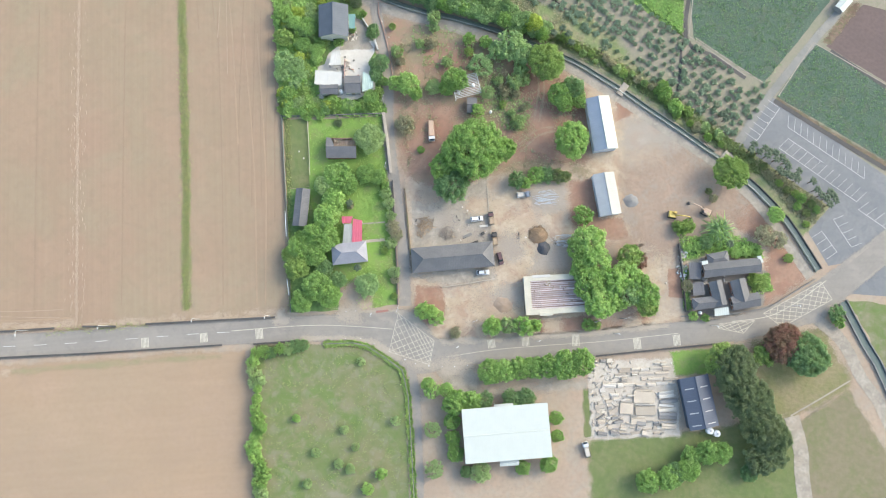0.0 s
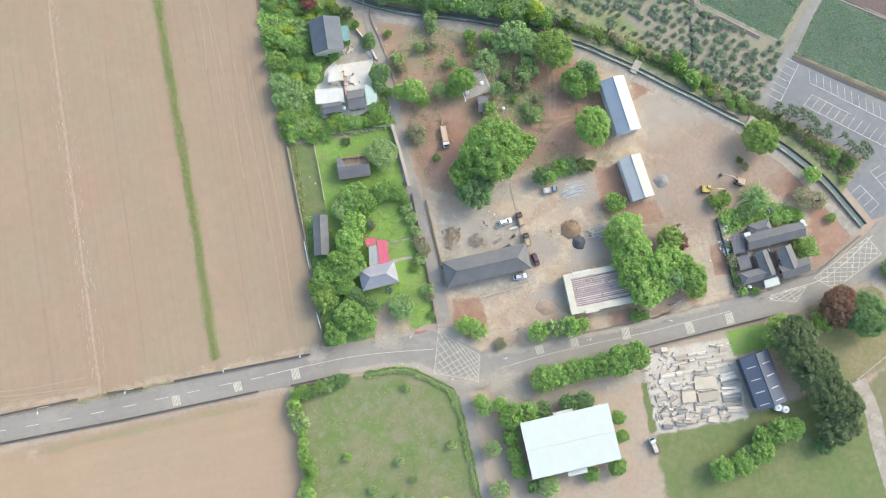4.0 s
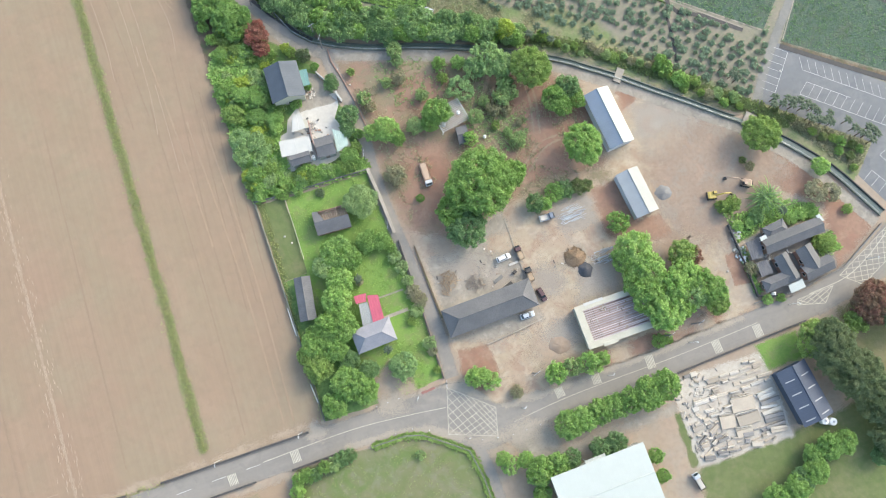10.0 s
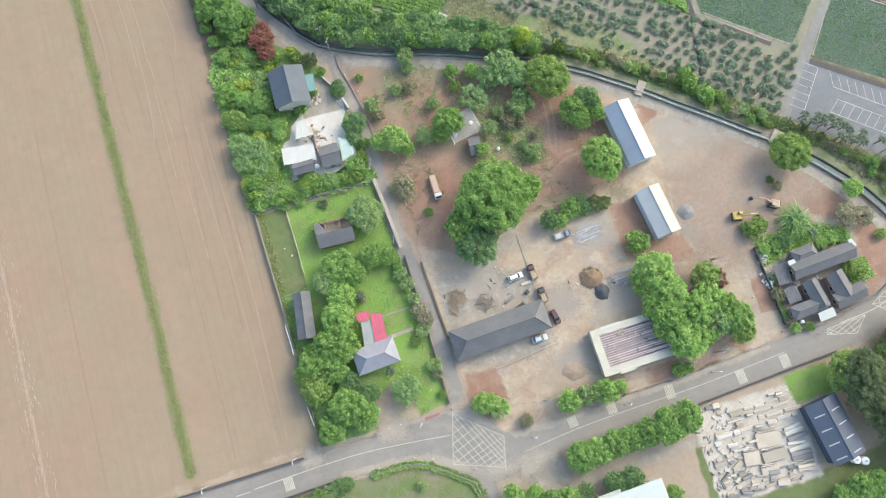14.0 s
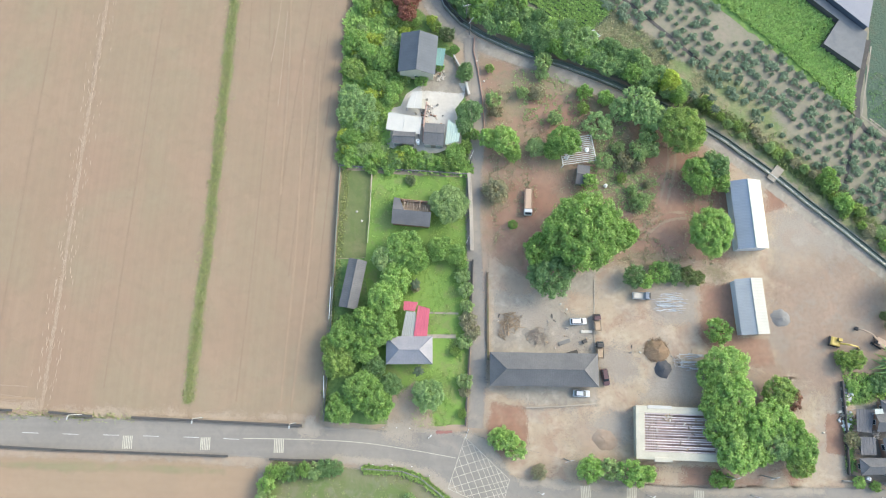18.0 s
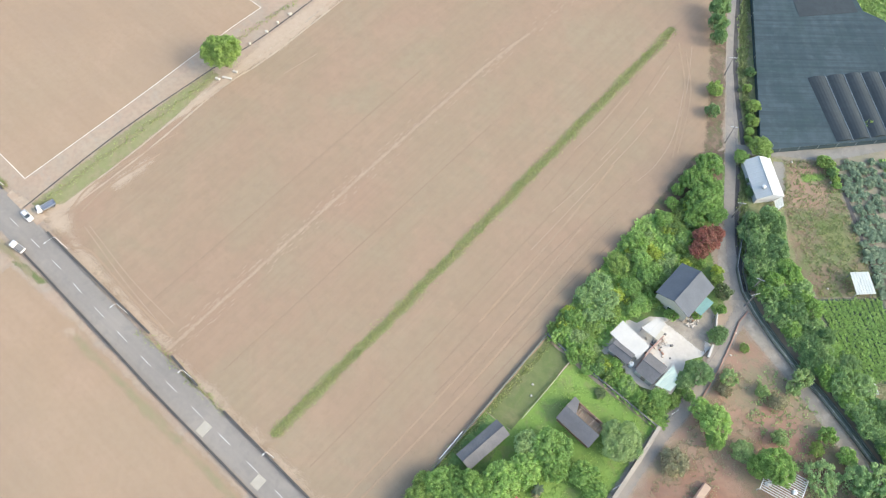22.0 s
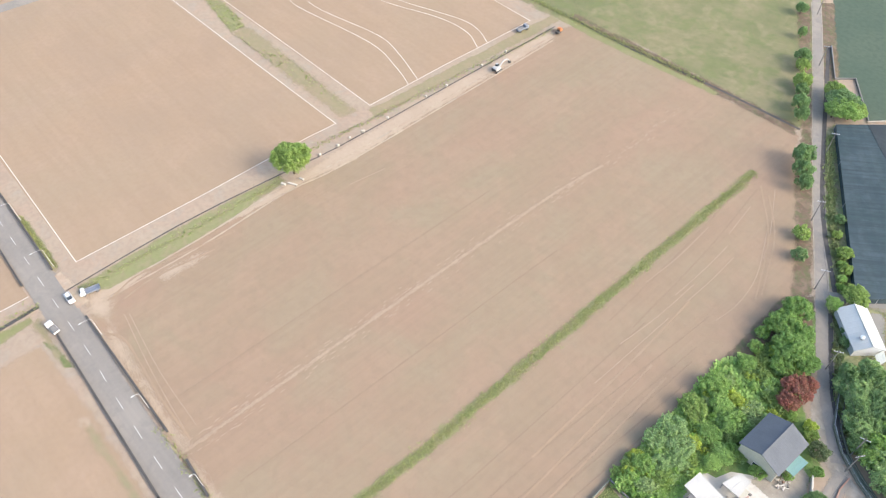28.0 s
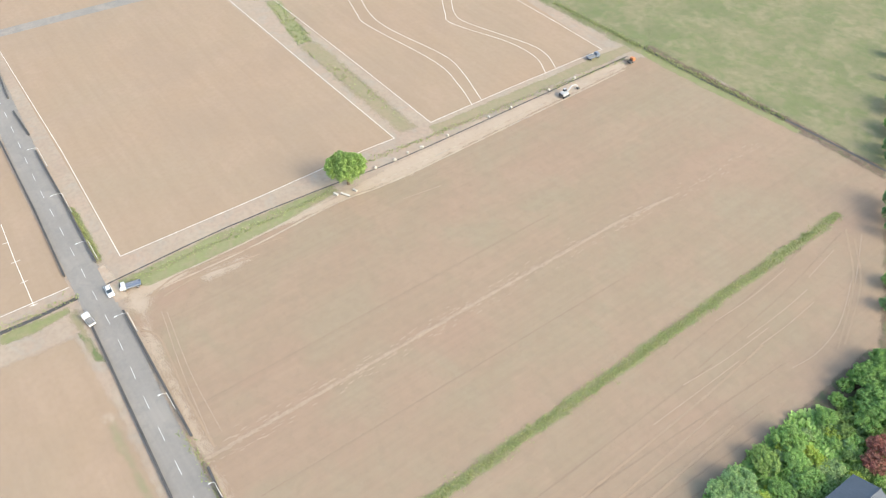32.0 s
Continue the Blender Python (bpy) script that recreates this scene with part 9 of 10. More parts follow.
for k, (p, q) in enumerate((((-60.6, -0.8), (-59.9, -10.1)), ((-59.9, -10.1), (-59.4, -20.9)))):
    m, L = frame_at(p, q)
    e = thing("fence", m, "thin pale fence across the lawn", "fence", "garden fences")
    for i in range(int(L / 2) + 1):
        part("post", Geo().box(i * 2 - .05, -.05, -.05, i * 2 + .05, .05, 1.1), M["wall_cream"], e)
    for z in (.35, .7, 1.0):
        part("rail", Geo().box(0, -.04, z, L, .04, z + .1), M["wall_cream"], e)
for k, (p, q) in enumerate((((-66.4, -56.5), (-65.6, -61.9)), ((-67.5, -33.6), (-66.9, -42.0)))):
    m, L = frame_at(p, q)
    e = thing("fence", m, "white painted rail fence at the field edge", "fence", "garden fences")
    for i in range(int(L / 1.5) + 1):
        part("post", Geo().box(i * 1.5 - .06, -.06, -.05, i * 1.5 + .06, .06, 1.2), M["white_paint"], e)
    for z in (.5, 1.05):
        part("rail", Geo().box(0, -.05, z, L, .05, z + .12), M["white_paint"], e)
wall_run("hedge_wall", hedge_line, 0.5, .2, M["wall_grey"], "low wall under the clipped hedge")
wall_run("field_kerb_1", [(-99.7, 152.5), (-93.7, 160.7), (-76.6, 181.5)], 0.4, .5, M["wall_beige"], "pale concrete edge of the crop field")
wall_run("field_kerb_2", [(-130.7, 180.1), (-119.2, 164.4), (-114.7, 169.7), (-99.6, 152.8)], 0.6, .3, M["wall_grey"], "pale low wall round the crop field")
wall_run("field_kerb_3", [(-78.2, 183.2), (-93.7, 194.3), (-89.2, 200.9), (-101.3, 208.9)], 0.15, .5, M["wall_beige"], "pale stepped path between crops")

# ---------------------------------------------------------------- vehicles
def wheel(e, x, y, r, w=0.22):
    t = part("wheel", Geo().tube((x, y - w / 2, r), (x, y + w / 2, r), r, n=14), M["tyre"], e)
    part("rim", Geo().tube((x, y - w / 2 - .01, r), (x, y + w / 2 + .01, r), r * .55, n=10), M["steel"], t)


def loft(secs):
    """A hull through cross-sections (x, half width, z low, z high), with bevelled shoulders."""
    g = Geo()
    for x, w, z0, z1 in secs:
        c = min(.12, w * .25)
        g.v += [(x, -w, z0), (x, -w, z1 - c), (x, -w + c, z1), (x, w - c, z1), (x, w, z1 - c), (x, w, z0)]
    for i in range(len(secs) - 1):
        a, b = 6 * i, 6 * i + 6
        g.f += [(a + k, a + (k + 1) % 6, b + (k + 1) % 6, b + k) for k in range(6)]
    g.f += [tuple(range(6))[::-1], tuple(range(6 * len(secs) - 6, 6 * len(secs)))]
    return g


def car(p, deg, paint, label, tall=0.0):
    e = thing("car", pose(*p, 0.09, 0, 0, deg), label, "car")
    h = 1.45 + tall
    part("body", loft([(-2.15, .7, .35, .8), (-2.0, .84, .28, .95), (-.9, .86, .25, .98), (.9, .86, .25, .95), (1.9, .82, .28, .82), (2.15, .66, .35, .7)]), paint, e)
    part("cabin", loft([(-1.9, .62, .93, .98), (-1.45, .7, .93, h), (.35, .7, .93, h), (1.1, .66, .9, .97)]), M["glass"], e)
    part("roof", loft([(-1.75 if tall else -1.35, .64, h - .05, h + .03), (.5 if tall else .3, .64, h - .05, h + .03)]), paint, e)
    for x in (-1.35, 1.35):
        for y in (-.78, .78):
            wheel(e, x, y, .31)
    for y in (-.58, .58):
        part("headlight", Geo().box(2.02, y - .16, .58, 2.14, y + .16, .72, cut=.03), M["white_paint"], e)
        part("tail_light", Geo().box(-2.14, y - .14, .6, -2.05, y + .14, .78, cut=.03), M["red_paint"], e)
    return e


def truck(p, deg, cab, bed, label, L=5.2, load=None, w=.9):
    e = thing("truck", pose(*p, 0.06, 0, 0, deg), label, "truck")
    part("cab", loft([(L / 2 - 1.5, w, .5, 2.0), (L / 2 - .6, w, .5, 2.0), (L / 2, w * .94, .5, 1.35)]), cab, e)
    part("windscreen", Geo().slab((L / 2 - .52, -w * .8, 1.95), (L / 2 - .05, -w * .8, 1.42), (L / 2 - .05, w * .8, 1.42), (L / 2 - .52, w * .8, 1.95), -.03), M["glass"], e)
    part("chassis", Geo().box(-L / 2, -w * .6, .45, L / 2 - 1.52, w * .6, .68), M["tyre"], e)
    x0, x1 = -L / 2, L / 2 - 1.6
    part("bed", Geo().box(x0, -w, .7, x1, w, .8), bed, e)
    for y in (-w, w - .06):
        part("bed_side", Geo().box(x0, y, .803, x1, y + .06, 1.2), bed, e)
    part("tail_board", Geo().box(x0, -w + .065, .803, x0 + .06, w - .065, 1.2), bed, e)
    part("head_board", Geo().box(x1 - .06, -w + .065, .803, x1, w - .065, 1.35), bed, e)
    if load:
        part("load", Geo().box(x0 + .15, -w + .12, .804, x1 - .15, w - .12, 1.25, cut=.2), load, e)
    for x in (-L / 2 + .9, L / 2 - 1.0):
        for y in (-w + .1, w - .1):
            wheel(e, x, y, .38, .26)
    return e


def excavator(p, deg, paint, label, arm=(35, -60), swing=0):
    e = thing("excavator", pose(*p, 0.05, 0, 0, deg) @ Matrix.Scale(0.85, 4), label, "excavator")
    for y in (-1.15, 1.15):
        t = part("track", Geo().box(-1.7, y - .3, 0, 1.7, y + .3, .75, cut=.2), M["tyre"], e)
        for k in range(5):
            part("roller", Geo().tube((-1.3 + .65 * k, y - .32, .3), (-1.3 + .65 * k, y + .32, .3), .2, n=10), M["steel"], t)
    part("undercarriage", Geo().box(-1.0, -.84, .3, 1.0, .84, .9), M["tyre"], e)
    part("house", loft([(-1.9, 1.15, 1.0, 1.9), (-1.4, 1.25, .95, 2.1), (.6, 1.25, .95, 1.8), (1.2, 1.2, .95, 1.6)]), paint, e)
    part("counterweight", Geo().box(-2.2, -1.15, 1.0, -1.92, 1.15, 1.9, cut=.12), M["wall_dark"], e)
    part("cab", loft([(.0, .0 + .5, 1.3, 2.8), (1.1, .5, 1.3, 2.8), (1.4, .45, 1.3, 2.1)]), M["glass"], e).matrix_basis = pose(0, .7, 0)
    part("cab_roof", Geo().box(-.05, .25, 2.803, 1.15, 1.15, 2.9, cut=.05), paint, e)
    part("boom", Geo().tube((1.0, -.2, 1.6), (3.4, -.2, 3.3), .32, .28, 6).tube((3.4, -.2, 3.3), (6.0, -.2, 2.8), .28, .22, 6), paint, e)
    part("stick", Geo().tube((5.9, -.2, 2.9), (7.4, -.2, 1.1), .22, .16, 6), paint, e)
    part("bucket", loft([(7.0, .45, .3, 1.2), (7.5, .5, .1, 1.25), (8.0, .5, .15, .6)]), M["wall_dark"], e).matrix_basis = pose(0, -.2, 0)
    part("cylinder", Geo().tube((1.2, -.2, 1.2), (2.4, -.2, 2.9), .08, n=6), M["steel"], e)
    return e


def heading(p, q):
    return math.degrees(math.atan2(q[1] - p[1], q[0] - p[0]))


truck((-17.9, -5.4), heading((-18.1, -1.9), (-17.7, -9.3)), M["car_white"], M["salmon"], "faded pink dump truck with a white cab on red soil", 7.4, M["machine_cream"], 1.05)
car((-2.5, -36.1), heading((-4.5, -36.3), (-0.6, -35.8)), M["car_white"], "small white van in the yard", .35)
truck((2.4, -36.0), heading((2.7, -38.0), (2.2, -34.5)), M["car_maroon"], M["wood"], "old brown pick-up in the yard", 4.4, M["scrap"])
truck((3.5, -43.0), heading((3.7, -44.6), (3.4, -41.5)), M["wall_dark"], M["wood"], "old dark pick-up loaded with timber", 4.4, M["scrap"])
car((5.3, -49.7), heading((4.9, -47.8), (5.9, -51.5)), M["car_maroon"], "dark maroon car in the yard", .2)
car((-0.6, -54.4), heading((-2.6, -54.5), (1.5, -54.3)), M["car_silver"], "silver car parked before the long building")
truck((13.6, -27.8), heading((11.8, -27.9), (15.6, -27.7)), M["car_blue"], M["car_silver"], "small blue truck with a pale load", 4.6, M["pallet"])
excavator((64.6, -34.8), heading((64.6, -34.8), (72.0, -35.9)), M["yellow"], "yellow excavator with a lowered arm")
excavator((76.0, -33.8), heading((76.0, -33.8), (71.2, -31.3)), M["machine_cream"], "pale orange excavator with a folded arm")
car((84.6, -64.5), heading((84.2, -63.2), (84.9, -66.3)), M["car_silver"], "silver car between farmhouse wings")
car((-196.0, -76.5), heading((-198.4, -76.7), (-193.5, -76.4)), M["car_white"], "white car stopped at the field crossing")
truck((-194.7, -71.2), heading((-194.5, -69.0), (-195.2, -73.2)), M["car_white"], M["car_blue"], "flatbed truck with a white cab and blue bed", 5.4)
truck((-189.0, -83.5), heading((-187.3, -83.0), (-190.9, -83.8)), M["car_white"], M["car_white"], "small white truck at the road edge", 4.6, M["wall_grey"])
truck((32.8, -112.9), heading((33.3, -114.9), (32.3, -110.9)), M["car_silver"], M["wall_dark"], "grey truck beside the stone yard", 5.0, M["pallet"])
excavator((-197.7, 78.6), heading((-197.3, 75.3), (-198.2, 83.5)), M["metal_grey"], "white and grey excavator beside the dirt track")
truck((-210.2, 102.1), heading((-210.3, 99.8), (-210.0, 104.6)), M["car_blue"], M["car_blue"], "small blue truck at the field corner", 5.0, M["wall_grey"])
truck((-200.2, 111.2), heading((-199.8, 109.6), (-200.5, 113.0)), M["orange"], M["wall_dark"], "small orange tractor at the field corner", 3.0, None, .7)

# ---------------------------------------------------------------- lamps, poles, bollards
def street_lamp(head, z, base, label="white street lamp with a curved arm"):
    d = Vector(head) - Vector(base)
    e = thing("street_lamp", pose(*base, 0, 0, 0, math.degrees(math.atan2(d.y, d.x))), label, "street lamp", "street lamps")
    part("pole", Geo().tube((0, 0, -.05), (0, 0, z - .6), .08, .06, 8), M["lamp_paint"], e)
    part("base", Geo().box(-.2, -.2, -.03, .2, .2, .25, cut=.05), M["wall_grey"], e)
    L = d.length
    part("arm", Geo().tube((0, 0, z - .6), (L * .4, 0, z - .1), .05, n=6).tube((L * .4, 0, z - .1), (L, 0, z), .045, n=6), M["lamp_paint"], e)
    part("lamp_head", Geo().box(L - .35, -.16, z - .06, L + .35, .12, z + .06, cut=.04), M["lamp_paint"], e)


north_edge = beside(road_line, 4.9)
for head in ((-125.2, -72.7), (-95.4, -70.6), (-72.0, -69.5), (-233.8, -80.2), (-210.0, -78.9), (-179.1, -76.9), (-260.0, -81.5), (-151.3, -74.8)):
    hv = Vector(head)
    b = min(north_edge, key=lambda q: (q - hv).length)
    k = min(range(len(north_edge)), key=lambda i: (north_edge[i] - hv).length)
    p0, p1 = north_edge[max(k - 1, 0)], north_edge[min(k + 1, len(north_edge) - 1)]
    t = max(0, min(1, (hv - p0).dot(p1 - p0) / (p1 - p0).length_squared))
    street_lamp(head, 8.0, tuple(p0.lerp(p1, t)))
for p, q in (((-9.8, -79.4), (-9.9, -77.8)), ((17.2, -77.5), (17.0, -75.9)), ((43.4, -75.1), (43.2, -73.8)), ((76.2, -72.6), (76.0, -71.5)), ((-38.3, -69.0), (-38.2, -66.9)), ((104.3, -66.1), (103.8, -65.0))):
    street_lamp((q[0] + .4, q[1] - 1.4), 6.0, p, "short white street lamp beside the road")


def utility_pole(p, deg, h=8.5):
    e = thing("utility_pole", pose(*p, 0, 0, 0, deg), "grey concrete utility pole with a cross-arm", "utility pole", "utility poles")
    part("pole", Geo().tube((0, 0, -.1), (0, 0, h), .17, .1, 9), M["wall_grey"], e)
    part("cross_arm", Geo().box(-1.1, -.06, h - .7, 1.1, .06, h - .55), M["steel"], e)
    for x in (-1, -.4, .4, 1):
        part("insulator", Geo().tube((x, 0, h - .54), (x, 0, h - .34), .06, .04, 6), M["white_paint"], e)
    return Vector((*p, h - .35))


def cable(a, b, sag=1.0):
    pts = [a.lerp(b, i / 8) - Vector((0, 0, sag * 4 * (i / 8) * (1 - i / 8))) for i in range(9)]
    me = bpy.data.meshes.new("overhead_cable")
    rings = [[p + Vector((.022 * math.cos(k), 0.015 * math.cos(k), .022 * math.sin(k))) for k in (0, 2.09, 4.19)] for p in pts]
    me.from_pydata([tuple(v) for r in rings for v in r], [], [(3 * i + k, 3 * i + (k + 1) % 3, 3 * i + 3 + (k + 1) % 3, 3 * i + 3 + k) for i in range(8) for k in range(3)])
    me.update()
    tagged(part("overhead_cable", me, M["wall_dark"]), "thin dark overhead cable strung between poles", "cable", "overhead cables")


lane_poles = [utility_pole(p, a) for p, a in (((-71.6, 81.0), 35), ((-86.4, 101.6), 35), ((-100.0, 129.6), 35), ((-127.1, 167.1), 35), ((-145.9, 194.5), 35), ((-55.7, 61.8), 35), ((-39.4, 46.5), 20), ((-38.0, 42.1), 60))]
order = [4, 3, 2, 1, 0, 5, 6, 7]
for i, j in zip(order, order[1:]):
    cable(lane_poles[i], lane_poles[j])
vill = [utility_pole(p, a) for p, a in (((-29.1, -66.8), 75), ((-33.3, -18.9), 75), ((-34.3, 3.9), 75), ((-3.9, -70.9), 20), ((36.4, -71.1), 20), ((45.8, -70.1), 20))]
for i, j in ((0, 1), (1, 2), (0, 3), (3, 4), (4, 5)):
    cable(vill[i], vill[j])
cable(lane_poles[7], vill[2])
for p in ((-51.4, -76.8), (-46.6, -76.4), (-41.7, -76.4), (-37.1, -78.1), (-26.9, -83.4), (-23.3, -84.7), (-19.0, -85.5), (-26.5, -83.4), (-18.9, -85.5), (-14.5, -85.8), (-10.4, -85.7), (-6.1, -85.4), (-49.9, -67.7), (-46.5, -67.4), (-43.2, -67.2)):
    e = thing("bollard", pose(*p, .07), "short black and white bollard at the road edge", "bollard", "road bollards")
    part("post", Geo().tube((0, 0, 0), (0, 0, .75), .14, .12, 8), M["wall_dark"], e)
    part("cap", Geo().tube((0, 0, .753), (0, 0, .9), .13, .05, 8), M["white_paint"], e)

# ---------------------------------------------------------------- heaps, stacks, stones
def heap(name, p, rx, ry, h, material, label, category, seed, turn=0, kind=""):
    r = np.random.RandomState(seed)
    g = Geo()
    n, k = 22, 6
    for j in range(k):
        t = j / (k - 1)
        for i in range(n):
            a = 6.283 * i / n
            q = 1 + .16 * noise.noise(Vector((math.cos(a) * 1.4, math.sin(a) * 1.4, seed))) + .05 * r.randn()
            rad = (1 - t) ** .8 * q
            g.v.append((rx * rad * math.cos(a), ry * rad * math.sin(a), h * t ** .9 + (.06 * h * r.randn() if 0 < j < k - 1 else 0)))
    for j in range(k - 1):
        g.f += [(j * n + i, j * n + (i + 1) % n, (j + 1) * n + (i + 1) % n, (j + 1) * n + i) for i in range(n)]
    ob = tagged(part(name, g, material, smooth=True), label, category, "", kind)
    ob.matrix_basis = pose(*p, .03, 0, 0, turn)
    return ob


heap("ash_mound", (20.2, -46.0), 2.2, 2.4, 1.4, M["ash"], "dark grey ash heap on sandy ground", "heap", 3)
heap("woody_heap", (18.3, -41.7), 3.2, 3.0, 1.2, M["brush"], "round heap of brown brushwood", "heap", 4, kind="stuff")
heap("soil_mound", (6.0, -65.3), 3.4, 2.4, .55, M["brown_yard"], "mound of reddish brown soil", "mound", 5, -20)
heap("gravel_mound", (50.7, -29.8), 2.6, 2.2, 0.9, M["grey_chips"], "grey gravel heap beside the shed", "mound", 6)
heap("rubble_heap", (21.4, -28.9), 5.2, 4.0, .4, M["gravel"], "low spread of pale rubble", "heap", 7, kind="stuff")


def sticks(name, p, r0, n, length, label, seed, material, thick=.08, up=.9, turn=None, spread=.3):
    """A pile of separate poles or branches."""
    r = random.Random(seed)
    e = thing(name, pose(*p, .04), label, "pile")
    for i in range(n):
        a = r.uniform(0, math.pi) if turn is None else radians(turn) + r.gauss(0, spread)
        L = length * r.uniform(.5, 1.1)
        q = math.sqrt(r.random()) * r0
        b = r.uniform(0, 6.283)
        g = Geo().tube((-L / 2, 0, 0), (L / 2, 0, r.uniform(0, .3)), thick * r.uniform(.7, 1.4), thick * .6, 5)
        part("stick", g, material, e).matrix_basis = pose(q * math.cos(b), q * math.sin(b), thick + up * r.random() * (1 - q / r0), 0, 0, math.degrees(a))


sticks("brushwood_pile", (18.3, -41.5), 3.1, 170, 1.8, "loose branches on the brushwood heap", 61, M["brush"], .06, 1.6)
sticks("timber_pile", (-20.1, -38.1), 2.6, 60, 2.8, "tangled pile of old timber", 62, M["scrap"], .09, .8)
sticks("timber_pile", (-12.6, -41.0), 2.4, 46, 2.6, "tangled pile of grey timber and boards", 63, M["wood"], .09, .7)
sticks("timber_pile", (-21.5, -40.6), 1.6, 22, 2.0, "scattered old timber on grey concrete", 69, M["scrap"], .09, .5)
sticks("pipe_stack", (21.4, -28.7), 2.5, 90, 5.0, "stack of pale grey pipes on rubble", 64, M["pipe"], .07, .6, heading((17.7, -29.7), (24.8, -28.7)), .12)
sticks("pipe_stack", (28.1, -43.5), 2.2, 16, 6.0, "stack of thin grey poles", 65, M["pipe"], .09, .4, heading((24.2, -43.9), (31.3, -43.0)), .06)
sticks("board_pile", (24.3, -43.6), 1.6, 20, 2.0, "small pile of pale boards", 66, M["pallet"], .08, .5)
sticks("board_pile", (-5.2, -46.5), 1.2, 12, 2.6, "long grey boards on concrete", 67, M["wood"], .1, .2, heading((-8.0, -46.5), (-1.9, -46.1)), .05)
sticks("junk_pile", (-47.9, 18.4), 1.8, 26, 1.4, "jumble of pale boards in the courtyard", 68, M["pallet"], .12, .5)
sticks("junk_pile", (67.5, -48.8), 1.4, 18, 1.4, "jumble of white and grey scrap by the wall", 70, M["pallet"], .14, .4)
sticks("junk_pile", (67.8, -53.0), 1.4, 16, 1.4, "jumble of white scrap by the wall", 71, M["pallet"], .14, .4)
sticks("junk_pile", (75.0, -57.4), 1.0, 14, 1.4, "pale scrap beside the farm shed", 72, M["pallet"], .14, .4)
sticks("junk_pile", (-45.3, 28.5), 1.4, 16, 1.2, "white garden stones before the house", 73, M["pallet"], .2, .3)


def block(name, p, deg, a, b, c, material, label, category, z=.045, group=""):
    ob = tagged(part(name, Geo().box(-a / 2, -b / 2, 0, a / 2, b / 2, c, cut=.05), material), label, category, group)
    ob.matrix_basis = pose(*p, z, 0, 0, deg)
    return ob


block("concrete_slab", (-0.1, -38.5), heading((-1.6, -38.7), (1.5, -38.4)), 2.9, .7, .4, M["pallet"], "long white concrete slab lying in the yard", "slab")
block("concrete_slab", (-5.7, -41.8), 25, 3.2, 1.0, .25, M["wall_grey"], "dark concrete slab on the yard", "slab")
block("concrete_slab", (-3.8, -44.6), 22, 3.8, 1.2, .25, M["wall_dark"], "darker concrete slab on the yard", "slab")
block("crate", (-0.5, -41.1), 30, 1.1, .9, .9, M["wall_dark"], "dark crate on the concrete yard", "crate")
# stone dealer's yard: low slab platforms, slab rows, grey rubble and pale dust
sr = random.Random(81)
WORDS = {"pale_cut_stone": "pale", "white_concrete_slab": "whitish", "tan_cut_stone": "tan", "grey_cut_stone": "grey"}


def stone_stack(x, y, w, d, h, key, deg=0.0, cuts=0, strip=False):
    """A stack of cut slabs w by d, split into slabs along its depth."""
    mt = M[key]
    e = thing("stone_stack", pose(x, y, .02, 0, 0, deg + sr.uniform(-3, 3)), f"stack of {WORDS[mt.name]} cut stone slabs in the yard", "stone stack", "stone stacks")
    n = cuts or max(1, int(d / sr.choice([.5, .8, 1.2])))
    for i in range(n):
        o = sr.uniform(-.18, .18)
        part("slab", Geo().box(-w / 2 + o, -d / 2 + i * d / n + .02, 0, w / 2 + o, -d / 2 + (i + 1) * d / n - .02, h * sr.uniform(.75, 1.1), cut=.06), mt, e)
    if strip:
        part("slab", Geo().box(-w * .42, -.16, h * 1.1, w * .42, .16, h * 1.1 + .14, cut=.03), M["pallet"], e, "narrow white slab on top")


# three wide platforms in the middle
for x, y, w, d, a in ((52.6, -96.2, 7.0, 3.9, -4), (53.0, -100.6, 6.8, 3.0, 0), (46.4, -99.8, 4.4, 3.6, -6), (50.6, -104.0, 5.0, 2.0, -3)):
    stone_stack(x, y, w, d, .7, "stone_tan", a, 1)
    for i in range(3):
        block("stone_slab", (x + sr.uniform(-.4, .4), y + d / 2 + .25 + .35 * i), a + sr.uniform(-3, 3), w * sr.uniform(.8, 1.0), .26, .8 - .2 * i, M[sr.choice(["pallet", "stone_pale", "stone_grey"])], "narrow slab leaning on a stone platform", "slab", .02, "stone slabs")
# rows of long slabs toward the road
for row, (y0, xa, xb) in enumerate(((-83.9, 38.2, 50.5), (-85.3, 47.5, 61.0), (-87.0, 44.4, 61.8), (-88.7, 43.0, 62.4), (-90.4, 40.6, 63.2), (-92.0, 38.6, 63.6), (-93.6, 38.0, 48.6), (-95.3, 37.0, 48.4), (-97.0, 35.6, 44.0))):
    x = xa
    while x < xb - 1:
        w = sr.choice([2.0, 3.0, 4.0, 5.0])
        if sr.random() < (.9 if x > 46 else .74):
            key = sr.choice(["stone_grey", "stone_grey", "stone_pale"] if row == 0 else ["stone_pale", "stone_tan", "stone_tan", "pallet", "stone_pale"] if x > 46 else ["pallet", "pallet", "stone_pale", "stone_tan"])
            stone_stack(x + w / 2, y0 + (x - 50) * .03 + sr.uniform(-.3, .3), w * .95, sr.choice([.7, 1.0, 1.4]), sr.choice([.4, .6, .8]), key, 2, 0, sr.random() < .3)
        x += w + sr.choice([.1, .3, .6])
